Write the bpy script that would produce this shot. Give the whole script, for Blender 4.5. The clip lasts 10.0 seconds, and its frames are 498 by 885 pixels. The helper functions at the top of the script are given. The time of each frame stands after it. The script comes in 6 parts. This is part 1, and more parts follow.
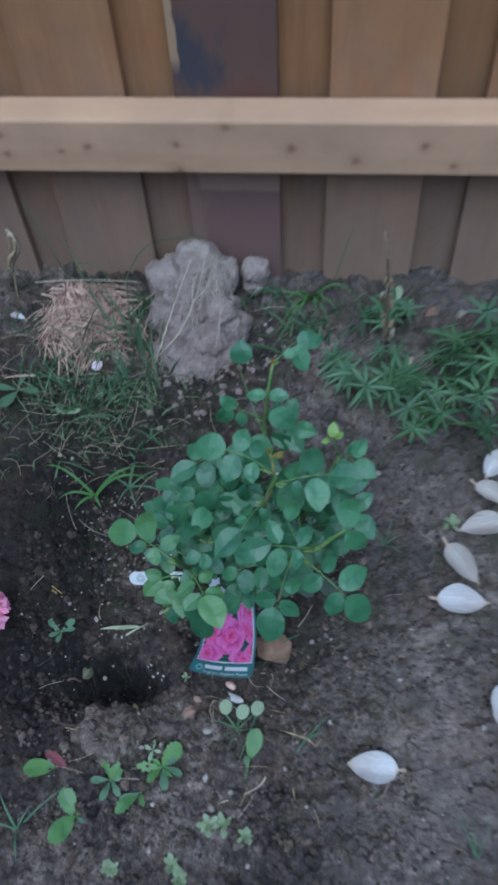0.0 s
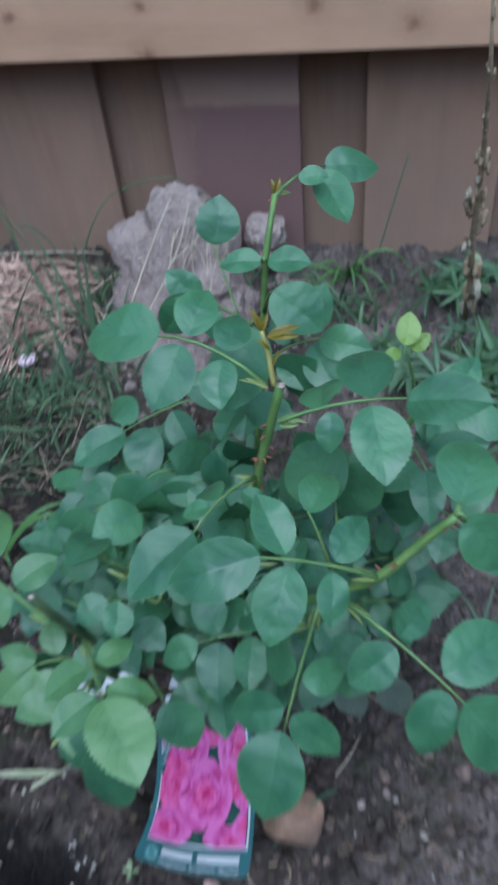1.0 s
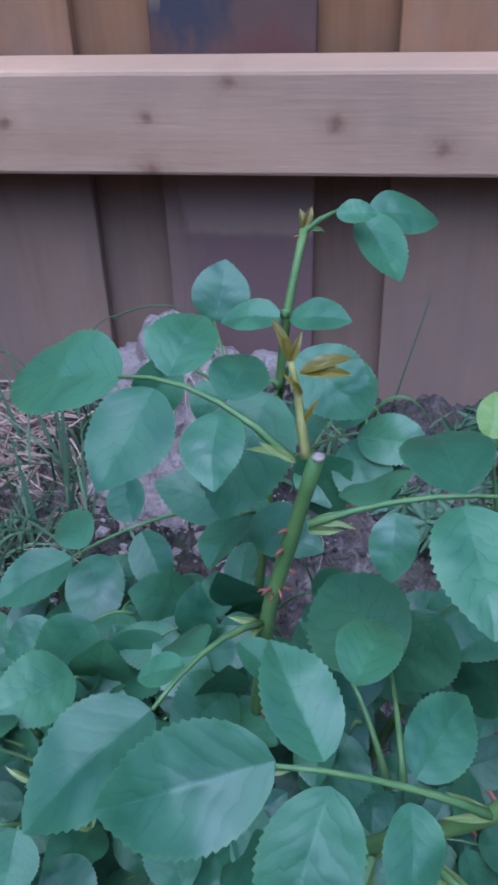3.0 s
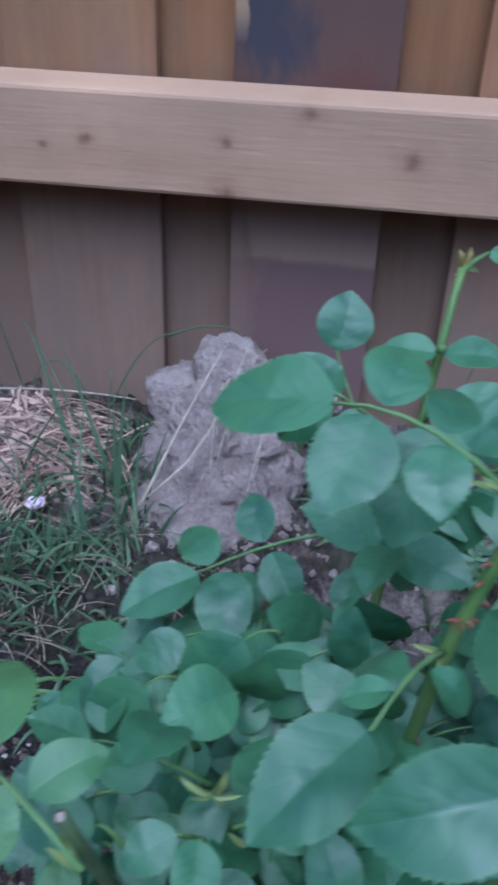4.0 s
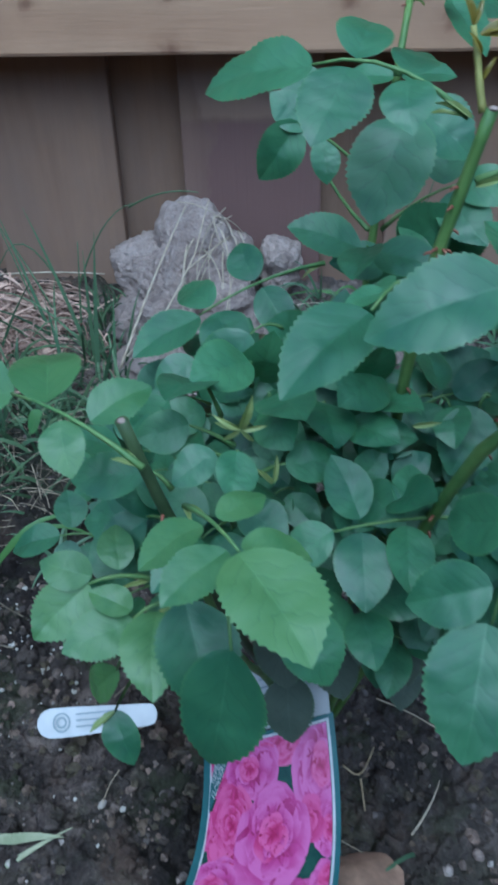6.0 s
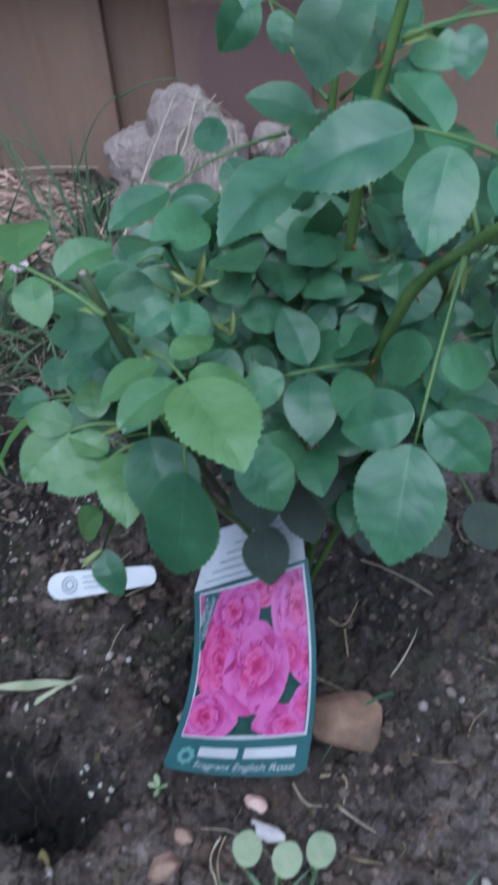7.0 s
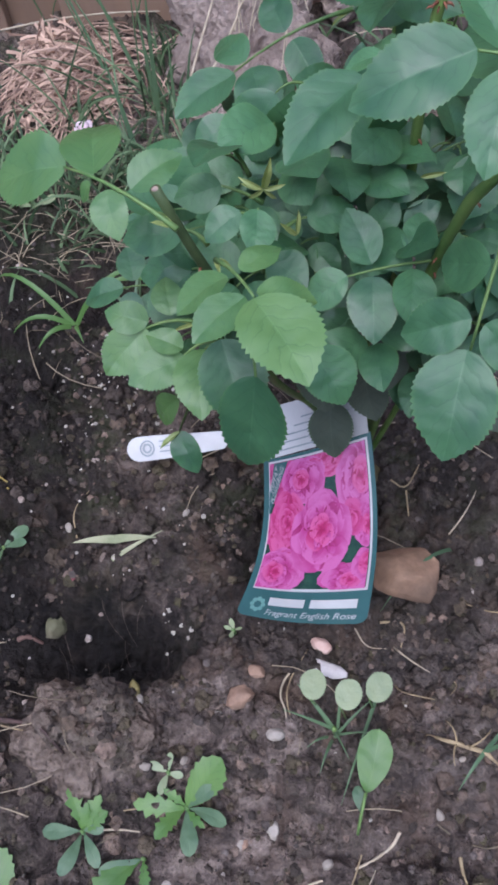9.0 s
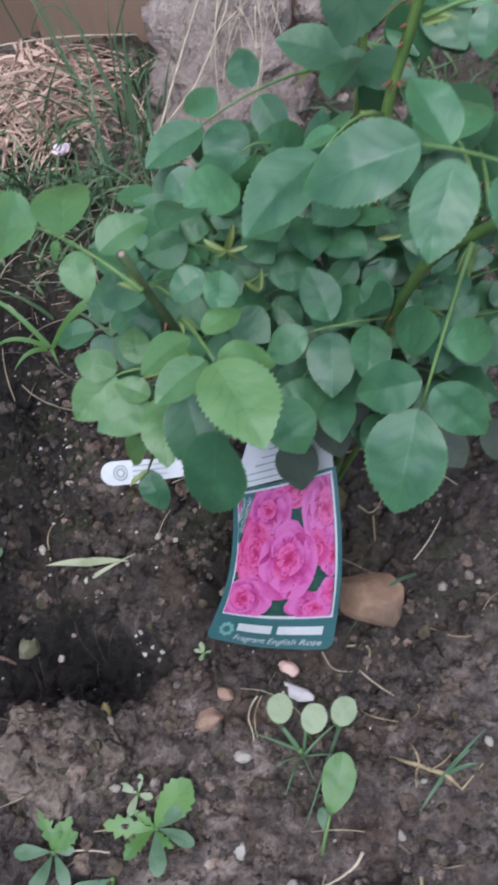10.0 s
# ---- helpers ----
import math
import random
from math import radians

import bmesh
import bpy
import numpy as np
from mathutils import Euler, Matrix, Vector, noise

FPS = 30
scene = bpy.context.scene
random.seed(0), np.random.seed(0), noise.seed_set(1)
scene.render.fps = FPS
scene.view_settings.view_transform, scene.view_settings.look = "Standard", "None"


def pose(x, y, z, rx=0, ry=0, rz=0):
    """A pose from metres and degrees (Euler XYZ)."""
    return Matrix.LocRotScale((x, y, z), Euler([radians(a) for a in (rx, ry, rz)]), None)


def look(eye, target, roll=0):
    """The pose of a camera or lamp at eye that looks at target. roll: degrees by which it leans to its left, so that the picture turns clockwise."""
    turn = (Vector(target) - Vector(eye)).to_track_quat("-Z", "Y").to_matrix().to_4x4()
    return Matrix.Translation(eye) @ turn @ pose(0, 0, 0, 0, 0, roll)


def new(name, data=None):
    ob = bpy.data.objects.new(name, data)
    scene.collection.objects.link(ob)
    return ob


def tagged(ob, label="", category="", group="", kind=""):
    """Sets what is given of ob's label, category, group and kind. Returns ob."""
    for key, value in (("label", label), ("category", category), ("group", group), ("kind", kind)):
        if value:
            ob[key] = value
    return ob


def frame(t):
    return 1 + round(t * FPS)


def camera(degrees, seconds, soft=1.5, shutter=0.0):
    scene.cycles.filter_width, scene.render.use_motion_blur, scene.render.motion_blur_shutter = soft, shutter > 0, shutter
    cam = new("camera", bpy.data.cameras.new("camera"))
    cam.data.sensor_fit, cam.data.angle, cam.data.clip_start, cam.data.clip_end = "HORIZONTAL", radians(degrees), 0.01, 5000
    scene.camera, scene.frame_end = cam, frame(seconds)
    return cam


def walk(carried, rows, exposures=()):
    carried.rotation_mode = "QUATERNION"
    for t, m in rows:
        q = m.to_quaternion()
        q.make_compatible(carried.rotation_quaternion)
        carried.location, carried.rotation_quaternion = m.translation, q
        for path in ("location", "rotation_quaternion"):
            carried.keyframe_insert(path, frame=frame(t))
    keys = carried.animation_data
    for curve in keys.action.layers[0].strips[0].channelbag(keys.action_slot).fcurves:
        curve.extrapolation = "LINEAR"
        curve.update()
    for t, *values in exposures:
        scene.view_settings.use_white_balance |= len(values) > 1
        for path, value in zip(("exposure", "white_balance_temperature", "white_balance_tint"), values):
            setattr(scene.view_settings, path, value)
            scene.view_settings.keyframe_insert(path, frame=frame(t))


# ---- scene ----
cam = camera(33.1, 10.0, soft=3.2, shutter=0.5)
PATH = [
    (0, (0.117, 0.203, 1.068), (-0.043, 1.305, -0.593), -4.8),
    (0.3, (0.1162, 0.2796, 0.9116), (-0.1, 1.35, -0.764), -7.0),
    (0.5, (0.11, 0.336, 0.804), (-0.098, 1.374, -0.893), -7.1),
    (0.7, (0.109, 0.367, 0.7155), (-0.117, 1.487, -0.927), -6.3),
    (0.9, (0.11, 0.388, 0.623), (-0.143, 1.647, -0.91), -6.8),
    (1, (0.108, 0.395, 0.589), (-0.135, 1.733, -0.877), -6.5),
    (1.5, (0.094, 0.449, 0.504), (-0.144, 1.989, -0.75), -5.2),
    (2, (0.089, 0.462, 0.484), (-0.134, 2.035, -0.732), -2.7),
    (2.2, (0.088, 0.467, 0.479), (-0.14, 2.061, -0.707), -2.5),
    (3.3, (0.0828, 0.4778, 0.473), (-0.147, 2.107, -0.664), -1.5),
    (3.5, (0.071, 0.478, 0.48), (-0.159, 2.113, -0.649), -0.7),
    (4, (0.03, 0.465, 0.477), (-0.192, 2.122, -0.62), 2.2),
    (4.5, (0.0, 0.447, 0.472), (-0.277, 2.104, -0.613), 2.6),
    (5, (0.005, 0.438, 0.457), (-0.305, 2.072, -0.653), -0.9),
    (5.2, (0.007, 0.425, 0.459), (-0.249, 2.06, -0.663), -1.2),
    (5.5, (0.013, 0.403, 0.449), (-0.165, 2.024, -0.709), -1.9),
    (6, (0.024, 0.382, 0.43), (-0.097, 1.96, -0.793), -1.8),
    (6.2, (0.03, 0.373, 0.432), (-0.085, 1.946, -0.798), -1.9),
    (7.3, (0.051, 0.34, 0.435), (-0.187, 1.669, -1.039), -8.3),
    (7.5, (0.051, 0.339, 0.441), (-0.248, 1.594, -1.087), -10.7),
    (8, (0.047, 0.347, 0.461), (-0.273, 1.491, -1.148), -12.2),
    (8.5, (0.054, 0.346, 0.463), (-0.271, 1.475, -1.156), -12.4),
    (9, (0.052, 0.346, 0.467), (-0.27, 1.47, -1.156), -12.2),
    (9.5, (0.052, 0.347, 0.47), (-0.263, 1.466, -1.157), -11.8),
    (10, (0.061, 0.355, 0.489), (-0.215, 1.485, -1.138), -10.0),
]
EXPOSURES = [(0.0, 0.79, 4690, -5), (0.5, 1.07, 4620, -5), (1.0, 1.14, 4850, 0), (1.5, 1.16, 4780, 11), (2.0, 1.15, 4600, 12), (3.5, 1.14, 4400, 10), (4.0, 1.14, 4520, 7), (5.0, 1.14, 4480, 3), (6.0, 1.0, 4500, -8), (7.3, 1.2, 5150, 6), (8.0, 1.31, 5420, 10), (9.0, 1.35, 5580, 12), (10.0, 1.35, 5600, 5)]
walk(cam, [(t, look(eye, target, roll)) for t, eye, target, roll in PATH], EXPOSURES)


# ---- world and light: an overcast evening ----
world = bpy.data.worlds.new("sky")
scene.world = world
world.use_nodes = True
wn, wl = world.node_tree.nodes, world.node_tree.links
sky = wn.new("ShaderNodeTexSky")
sky.sky_type = "NISHITA"
sky.sun_disc = False
sky.sun_elevation, sky.sun_rotation = radians(70), radians(200)
sky.air_density, sky.dust_density = 1.0, 3.0
wn["Background"].inputs["Strength"].default_value = 0.15
wl.new(sky.outputs["Color"], wn["Background"].inputs["Color"])

sun = new("sun", bpy.data.lights.new("sun", "SUN"))
sun.data.energy, sun.data.angle, sun.data.color = 0.9, radians(45), (1.0, 0.96, 0.9)
sun.matrix_world = look((0.35, -1.15, 2.8), (0, 0.6, 0))


# ---- materials ----
class Mat:
    """A small wrapper for node materials."""

    def __init__(self, name, rough=0.8, spec=0.3):
        self.m = bpy.data.materials.new(name)
        self.m.use_nodes = True
        self.n, self.l = self.m.node_tree.nodes, self.m.node_tree.links
        self.b = self.n["Principled BSDF"]
        self.b.inputs["Roughness"].default_value = rough
        self.b.inputs["Specular IOR Level"].default_value = spec

    def add(self, kind, ins=(), **props):
        node = self.n.new(kind)
        for k, v in props.items():
            setattr(node, k, v)
        for k, v in dict(ins).items():
            self.put(node.inputs[k], v)
        return node

    def put(self, socket, v):
        if isinstance(v, bpy.types.NodeSocket):
            self.l.new(v, socket)
        else:
            socket.default_value = v

    def coords(self, kind="Object", scale=(1, 1, 1), shift=None):
        c = self.add("ShaderNodeTexCoord").outputs[kind]
        mp = self.add("ShaderNodeMapping", {"Vector": c, "Scale": scale})
        if shift is not None:
            self.put(mp.inputs["Location"], shift)
        return mp.outputs[0]

    def noise(self, vec, scale, detail=4.0, rough=0.55, distort=0.0):
        return self.add("ShaderNodeTexNoise", {"Vector": vec, "Scale": scale, "Detail": detail, "Roughness": rough, "Distortion": distort}).outputs["Fac"]

    def voronoi(self, vec, scale, feature="F1"):
        return self.add("ShaderNodeTexVoronoi", {"Vector": vec, "Scale": scale}, feature=feature).outputs["Distance"]

    def ramp(self, fac, *stops):
        r = self.add("ShaderNodeValToRGB", {"Fac": fac})
        e = r.color_ramp.elements
        while len(e) < len(stops):
            e.new(0.5)
        for el, (p, c) in zip(e, stops):
            el.position, el.color = p, (*c, 1) if len(c) == 3 else c
        return r.outputs["Color"]

    def range(self, v, a, b, c=0.0, d=1.0):
        return self.add("ShaderNodeMapRange", {"Value": v, "From Min": a, "From Max": b, "To Min": c, "To Max": d}).outputs[0]

    def mix(self, fac, a, b, blend="MIX"):
        x = self.add("ShaderNodeMix", data_type="RGBA", blend_type=blend)
        for i, v in ((0, fac), (6, a), (7, b)):
            if isinstance(v, tuple) and len(v) == 3:
                v = (*v, 1)
            self.put(x.inputs[i], v)
        return x.outputs[2]

    def math(self, op, a, b=0.0):
        x = self.add("ShaderNodeMath", operation=op)
        self.put(x.inputs[0], a)
        self.put(x.inputs[1], b)
        return x.outputs[0]

    def random(self):
        return self.add("ShaderNodeObjectInfo").outputs["Random"]

    def island(self):
        return self.add("ShaderNodeNewGeometry").outputs["Random Per Island"]

    def xyz(self, vec):
        return self.add("ShaderNodeSeparateXYZ", {"Vector": vec}).outputs

    def color(self, c):
        self.put(self.b.inputs["Base Color"], (*c, 1) if isinstance(c, tuple) else c)
        return self

    def bump(self, height, strength=0.5, distance=0.002):
        self.put(self.b.inputs["Normal"], self.add("ShaderNodeBump", {"Height": height, "Strength": strength, "Distance": distance}).outputs[0])
        return self

    def translucent(self, color, share):
        """Lets a share of the light through, as a thin leaf or petal does."""
        out = self.n["Material Output"]
        tr = self.add("ShaderNodeBsdfTranslucent", {"Color": color})
        mx = self.add("ShaderNodeMixShader", {0: share, 1: self.b.outputs[0], 2: tr.outputs[0]})
        self.l.new(mx.outputs[0], out.inputs["Surface"])
        return self


def wood_mat(name, along, light, dark, knots=(), stain=False):
    m = Mat(name, 0.85, 0.2)
    rnd = m.random()
    shift = m.add("ShaderNodeCombineXYZ", {0: m.math("MULTIPLY", rnd, 37.0), 1: m.math("MULTIPLY", rnd, 11.0), 2: m.math("MULTIPLY", rnd, 23.0)}).outputs[0]
    stretch = {"x": (0.06, 1, 1), "z": (1, 1, 0.05)}[along]
    v = m.coords("Object", stretch, shift)
    plain = m.coords("Object")
    rings = m.noise(v, 20, 4, 0.55, 0.8)
    fibre = m.noise(v, 240, 3, 0.6)
    blot = m.noise(m.coords("Object", (1, 1, 1), shift), 7, 4, 0.6)
    g = m.math("ADD", m.math("MULTIPLY", rings, 0.8), m.math("MULTIPLY", fibre, 0.2))
    c = m.ramp(g, (0.3, dark), (0.52, tuple((a + 2 * b) / 3 for a, b in zip(dark, light))), (0.7, light))
    c = m.mix(m.range(blot, 0.35, 0.7, 0.0, 0.5), c, tuple(x * 0.62 for x in light))
    tone = m.range(rnd, 0, 1, 0.86, 1.12)
    c = m.mix(1.0, c, m.add("ShaderNodeCombineXYZ", {0: tone, 1: m.range(rnd, 0, 1, 0.88, 1.08), 2: m.range(rnd, 0, 1, 0.9, 1.06)}).outputs[0], "MULTIPLY")
    drift = m.noise(m.coords("Object", {"x": (0.35, 1, 1), "z": (1, 1, 0.3)}[along], shift), 11, 5, 0.65, 0.5)
    c = m.mix(m.range(drift, 0.46, 0.68, 0.0, 0.42), c, tuple(x * y for x, y in zip(dark, (0.78, 0.84, 0.95))))
    c = m.mix(m.range(drift, 0.44, 0.3, 0.0, 0.25), c, tuple(min(0.6, x * y) for x, y in zip(light, (1.08, 1.1, 1.15))))
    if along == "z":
        # greyer and pinker towards the boards' feet, with an uneven edge
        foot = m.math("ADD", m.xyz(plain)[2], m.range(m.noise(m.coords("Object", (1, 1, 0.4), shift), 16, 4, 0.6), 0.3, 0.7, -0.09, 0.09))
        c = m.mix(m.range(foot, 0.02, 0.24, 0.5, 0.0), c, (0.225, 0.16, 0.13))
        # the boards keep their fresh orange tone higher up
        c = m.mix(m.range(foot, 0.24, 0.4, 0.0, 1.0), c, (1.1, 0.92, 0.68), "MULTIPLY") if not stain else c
    warp = m.noise(plain, 60, 2)
    for x, z, r in knots:
        p = m.xyz(plain)
        dx = m.math("MULTIPLY", m.math("SUBTRACT", p[0], x), 0.8)
        dz = m.math("SUBTRACT", p[2], z)
        d = m.math("SQRT", m.math("ADD", m.math("MULTIPLY", dx, dx), m.math("MULTIPLY", dz, dz)))
        d = m.math("ADD", d, m.range(warp, 0.3, 0.7, -r * 0.5, r * 0.5))
        c = m.mix(m.range(d, r * 0.3, r * 1.5, 0.62, 0.0), c, (0.12, 0.055, 0.034))
        c = m.mix(m.range(d, r * 1.0, r * 3.2, 0.22, 0.0), c, (0.19, 0.1, 0.06))
    if stain:
        p = m.xyz(plain)
        jag = m.range(m.noise(m.coords("Object", (1, 1, 0.5)), 22, 4, 0.6), 0.3, 0.7, -0.03, 0.03)
        z = m.math("ADD", p[2], jag)
        low = m.math("MULTIPLY", m.range(p[2], 0.148, 0.156, 1.0, 0.0), m.range(m.math("ADD", p[0], jag), -0.09, -0.075, 0.5, 1.0))
        c = m.mix(m.math("MULTIPLY", low, 0.75), c, (0.15, 0.085, 0.083))
        pale = m.math("MULTIPLY", m.range(m.math("ADD", p[2], m.math("MULTIPLY", jag, 0.1)), 0.152, 0.158), m.range(m.math("ADD", p[0], m.math("MULTIPLY", jag, 0.3)), -0.092, -0.085))
        c = m.mix(m.math("MULTIPLY", pale, 0.5), c, (0.3, 0.2, 0.15))
        up = m.range(p[2], 0.27, 0.29)
        c = m.mix(m.math("MULTIPLY", up, 0.8), c, (0.075, 0.04, 0.034))
        red = m.math("MULTIPLY", m.range(z, 0.36, 0.33), m.range(m.math("ADD", p[0], jag), -0.06, -0.01))
        c = m.mix(m.math("MULTIPLY", m.math("MULTIPLY", red, up), 0.7), c, (0.115, 0.048, 0.036))
        blue = m.math("MULTIPLY", m.range(z, 0.33, 0.35), m.range(z, 0.41, 0.45, 1.0, 0.0))
        blue = m.math("MULTIPLY", blue, m.range(m.math("ADD", p[0], jag), -0.055, -0.02, 1.0, 0.0))
        c = m.mix(m.math("MULTIPLY", blue, 0.85), c, (0.045, 0.046, 0.058))
        edge = m.range(m.math("ADD", p[0], m.math("MULTIPLY", jag, 0.45)), -0.1075, -0.105, 1.0, 0.0)
        c = m.mix(m.math("MULTIPLY", edge, m.range(p[2], 0.36, 0.39)), c, (0.3, 0.2, 0.12))
    m.color(c).bump(m.math("ADD", fibre, m.math("MULTIPLY", rings, 0.6)), 0.35, 0.0015)
    return m.m


KNOTS = [(-0.03, 0.314, 0.005), (0.066, 0.279, 0.007), (0.16, 0.258, 0.007), (-0.106, 0.236, 0.007), (-0.107, 0.284, 0.004),
         (-0.241, 0.278, 0.005), (-0.37, 0.264, 0.005), (-0.285, 0.27, 0.003), (0.26, 0.283, 0.005), (0.305, 0.25, 0.005), (-0.375, 0.3, 0.006)]
M_rail = wood_mat("rail_wood", "x", (0.487, 0.308, 0.19), (0.412, 0.247, 0.148), KNOTS)
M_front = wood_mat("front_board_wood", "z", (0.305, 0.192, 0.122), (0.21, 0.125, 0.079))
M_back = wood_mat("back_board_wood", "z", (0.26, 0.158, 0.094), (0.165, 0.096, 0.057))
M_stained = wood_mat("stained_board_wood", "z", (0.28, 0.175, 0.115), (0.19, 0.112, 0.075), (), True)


def blackish(m, v, c):
    """Mixes the left side of the bed towards black, with an uneven edge."""
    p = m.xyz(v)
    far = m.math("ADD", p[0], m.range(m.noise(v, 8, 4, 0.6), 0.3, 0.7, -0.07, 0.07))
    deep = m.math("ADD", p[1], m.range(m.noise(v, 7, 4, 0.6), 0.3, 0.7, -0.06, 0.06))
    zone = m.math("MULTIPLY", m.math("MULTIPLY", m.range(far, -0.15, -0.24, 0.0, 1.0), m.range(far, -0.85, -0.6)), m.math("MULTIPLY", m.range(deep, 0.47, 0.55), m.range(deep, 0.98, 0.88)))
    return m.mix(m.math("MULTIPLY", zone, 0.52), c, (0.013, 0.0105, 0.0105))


def soil_mat(name, dry):
    m = Mat(name, 0.95, 0.15)
    v = m.coords("Object")
    big = m.noise(v, 5, 4, 0.6)
    mid = m.noise(v, 46, 6, 0.68, 0.4)
    fine = m.noise(v, 300, 4, 0.7)
    speck = m.voronoi(v, 150)
    g = m.math("ADD", m.math("MULTIPLY", big, 0.4), m.math("ADD", m.math("MULTIPLY", mid, 0.4), m.math("MULTIPLY", fine, 0.2)))
    if dry:
        c = m.ramp(g, (0.36, (0.16, 0.122, 0.108)), (0.5, (0.285, 0.226, 0.204)), (0.64, (0.42, 0.345, 0.315)))
    else:
        c = m.ramp(g, (0.38, (0.012, 0.0095, 0.0095)), (0.45, (0.046, 0.036, 0.033)), (0.52, (0.118, 0.092, 0.083)), (0.6, (0.27, 0.215, 0.19)))
    if not dry:
        p = m.xyz(v)
        wet = m.math("ADD", m.math("MULTIPLY", p[0], 1.0), m.range(m.noise(v, 9, 4, 0.6), 0.3, 0.7, -0.1, 0.1))
        wet = m.math("MULTIPLY", m.range(wet, -0.16, -0.02, 1.0, 0.0), m.range(m.math("SUBTRACT", p[1], m.math("MULTIPLY", p[0], 1.0)), 0.59, 0.67, 0.0, 1.0))
        edge = m.math("MULTIPLY", m.range(m.math("ADD", p[0], m.range(big, 0.3, 0.7, -0.15, 0.15)), -0.95, -0.5), m.range(m.math("ADD", p[1], m.range(big, 0.3, 0.7, -0.15, 0.15)), 0.15, 0.42))
        wet = m.math("MULTIPLY", m.math("MULTIPLY", wet, edge), m.range(m.math("ADD", p[1], m.range(big, 0.3, 0.7, -0.05, 0.05)), 1.04, 1.14, 1.0, 0.0))
        c = m.mix(m.math("MULTIPLY", wet, 0.7), c, (0.02, 0.0155, 0.0145))
        # soil colour turns paler and greyer towards the right
        dusty = m.range(m.math("ADD", p[0], m.range(m.noise(v, 6, 4, 0.6), 0.3, 0.7, -0.15, 0.15)), -0.02, 0.2, 0.0, 0.27)
        c = m.mix(dusty, c, (0.2, 0.175, 0.165))
        # potting soil round the rose, with the bush's shade added to its colour
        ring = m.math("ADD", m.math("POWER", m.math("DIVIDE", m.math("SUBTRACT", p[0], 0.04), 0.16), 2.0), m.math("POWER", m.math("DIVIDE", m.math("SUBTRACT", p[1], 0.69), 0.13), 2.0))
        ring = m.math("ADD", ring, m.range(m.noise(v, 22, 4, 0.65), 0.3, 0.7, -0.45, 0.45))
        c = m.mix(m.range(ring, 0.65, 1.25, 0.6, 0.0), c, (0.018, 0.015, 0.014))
        cx = m.math("DIVIDE", m.math("ADD", p[0], 0.15), 0.04)
        cy = m.math("DIVIDE", m.math("SUBTRACT", p[1], 0.503), 0.032)
        cd = m.math("ADD", m.math("SQRT", m.math("ADD", m.math("MULTIPLY", cx, cx), m.math("MULTIPLY", cy, cy))), m.range(m.noise(v, 60, 5, 0.65), 0.3, 0.7, -0.45, 0.45))
        crust = m.mix(m.range(mid, 0.35, 0.65), (0.13, 0.102, 0.086), (0.25, 0.2, 0.17))
        c = m.mix(m.range(cd, 0.85, 1.2, 0.8, 0.0), c, crust)
        rust = m.noise(v, 19, 4, 0.65)
        c = m.mix(m.range(rust, 0.52, 0.66, 0.0, 0.42), c, (0.125, 0.082, 0.06))
        tint = m.noise(v, 13, 3, 0.6)
        c = m.mix(m.range(tint, 0.55, 0.72, 0.0, 0.3), c, (0.075, 0.075, 0.045))
        # hollow and trench: dark potting mix, with their shade put into the colour
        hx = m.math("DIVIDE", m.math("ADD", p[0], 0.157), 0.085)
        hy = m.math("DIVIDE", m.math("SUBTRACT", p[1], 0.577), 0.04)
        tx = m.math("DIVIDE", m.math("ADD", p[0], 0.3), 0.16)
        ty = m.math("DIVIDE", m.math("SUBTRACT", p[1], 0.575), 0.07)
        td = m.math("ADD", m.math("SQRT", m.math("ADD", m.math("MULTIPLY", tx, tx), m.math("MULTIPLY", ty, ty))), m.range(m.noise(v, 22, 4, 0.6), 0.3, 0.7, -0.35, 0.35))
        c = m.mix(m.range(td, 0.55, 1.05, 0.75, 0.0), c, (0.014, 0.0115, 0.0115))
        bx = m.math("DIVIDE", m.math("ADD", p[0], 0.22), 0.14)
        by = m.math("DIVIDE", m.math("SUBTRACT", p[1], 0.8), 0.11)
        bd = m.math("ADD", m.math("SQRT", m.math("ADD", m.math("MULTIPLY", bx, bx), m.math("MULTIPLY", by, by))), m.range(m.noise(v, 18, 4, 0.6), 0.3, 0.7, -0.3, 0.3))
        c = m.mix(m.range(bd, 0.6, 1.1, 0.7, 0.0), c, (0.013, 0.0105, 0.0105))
        moss = m.math("MULTIPLY", m.range(m.noise(v, 24, 4, 0.65), 0.5, 0.62), m.range(p[1], 0.58, 0.66))
        c = m.mix(m.math("MULTIPLY", moss, 0.45), c, (0.045, 0.052, 0.024))
        # the hollow's black patch, its recess shade painted in
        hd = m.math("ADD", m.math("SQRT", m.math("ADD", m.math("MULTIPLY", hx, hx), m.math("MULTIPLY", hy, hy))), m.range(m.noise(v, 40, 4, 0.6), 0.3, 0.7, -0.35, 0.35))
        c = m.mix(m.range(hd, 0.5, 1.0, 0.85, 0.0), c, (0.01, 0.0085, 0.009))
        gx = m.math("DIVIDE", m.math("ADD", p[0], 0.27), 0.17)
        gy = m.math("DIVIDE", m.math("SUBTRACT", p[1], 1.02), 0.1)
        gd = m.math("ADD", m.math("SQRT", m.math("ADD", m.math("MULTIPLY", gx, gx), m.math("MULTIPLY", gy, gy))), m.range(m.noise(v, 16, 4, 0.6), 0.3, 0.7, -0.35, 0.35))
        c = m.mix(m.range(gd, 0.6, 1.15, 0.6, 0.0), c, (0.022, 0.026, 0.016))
        c = blackish(m, v, c)
    c = m.mix(m.range(speck, 0.05, 0.16, 0.35, 0.0), c, (0.03, 0.023, 0.018) if not dry else (0.2, 0.16, 0.13))
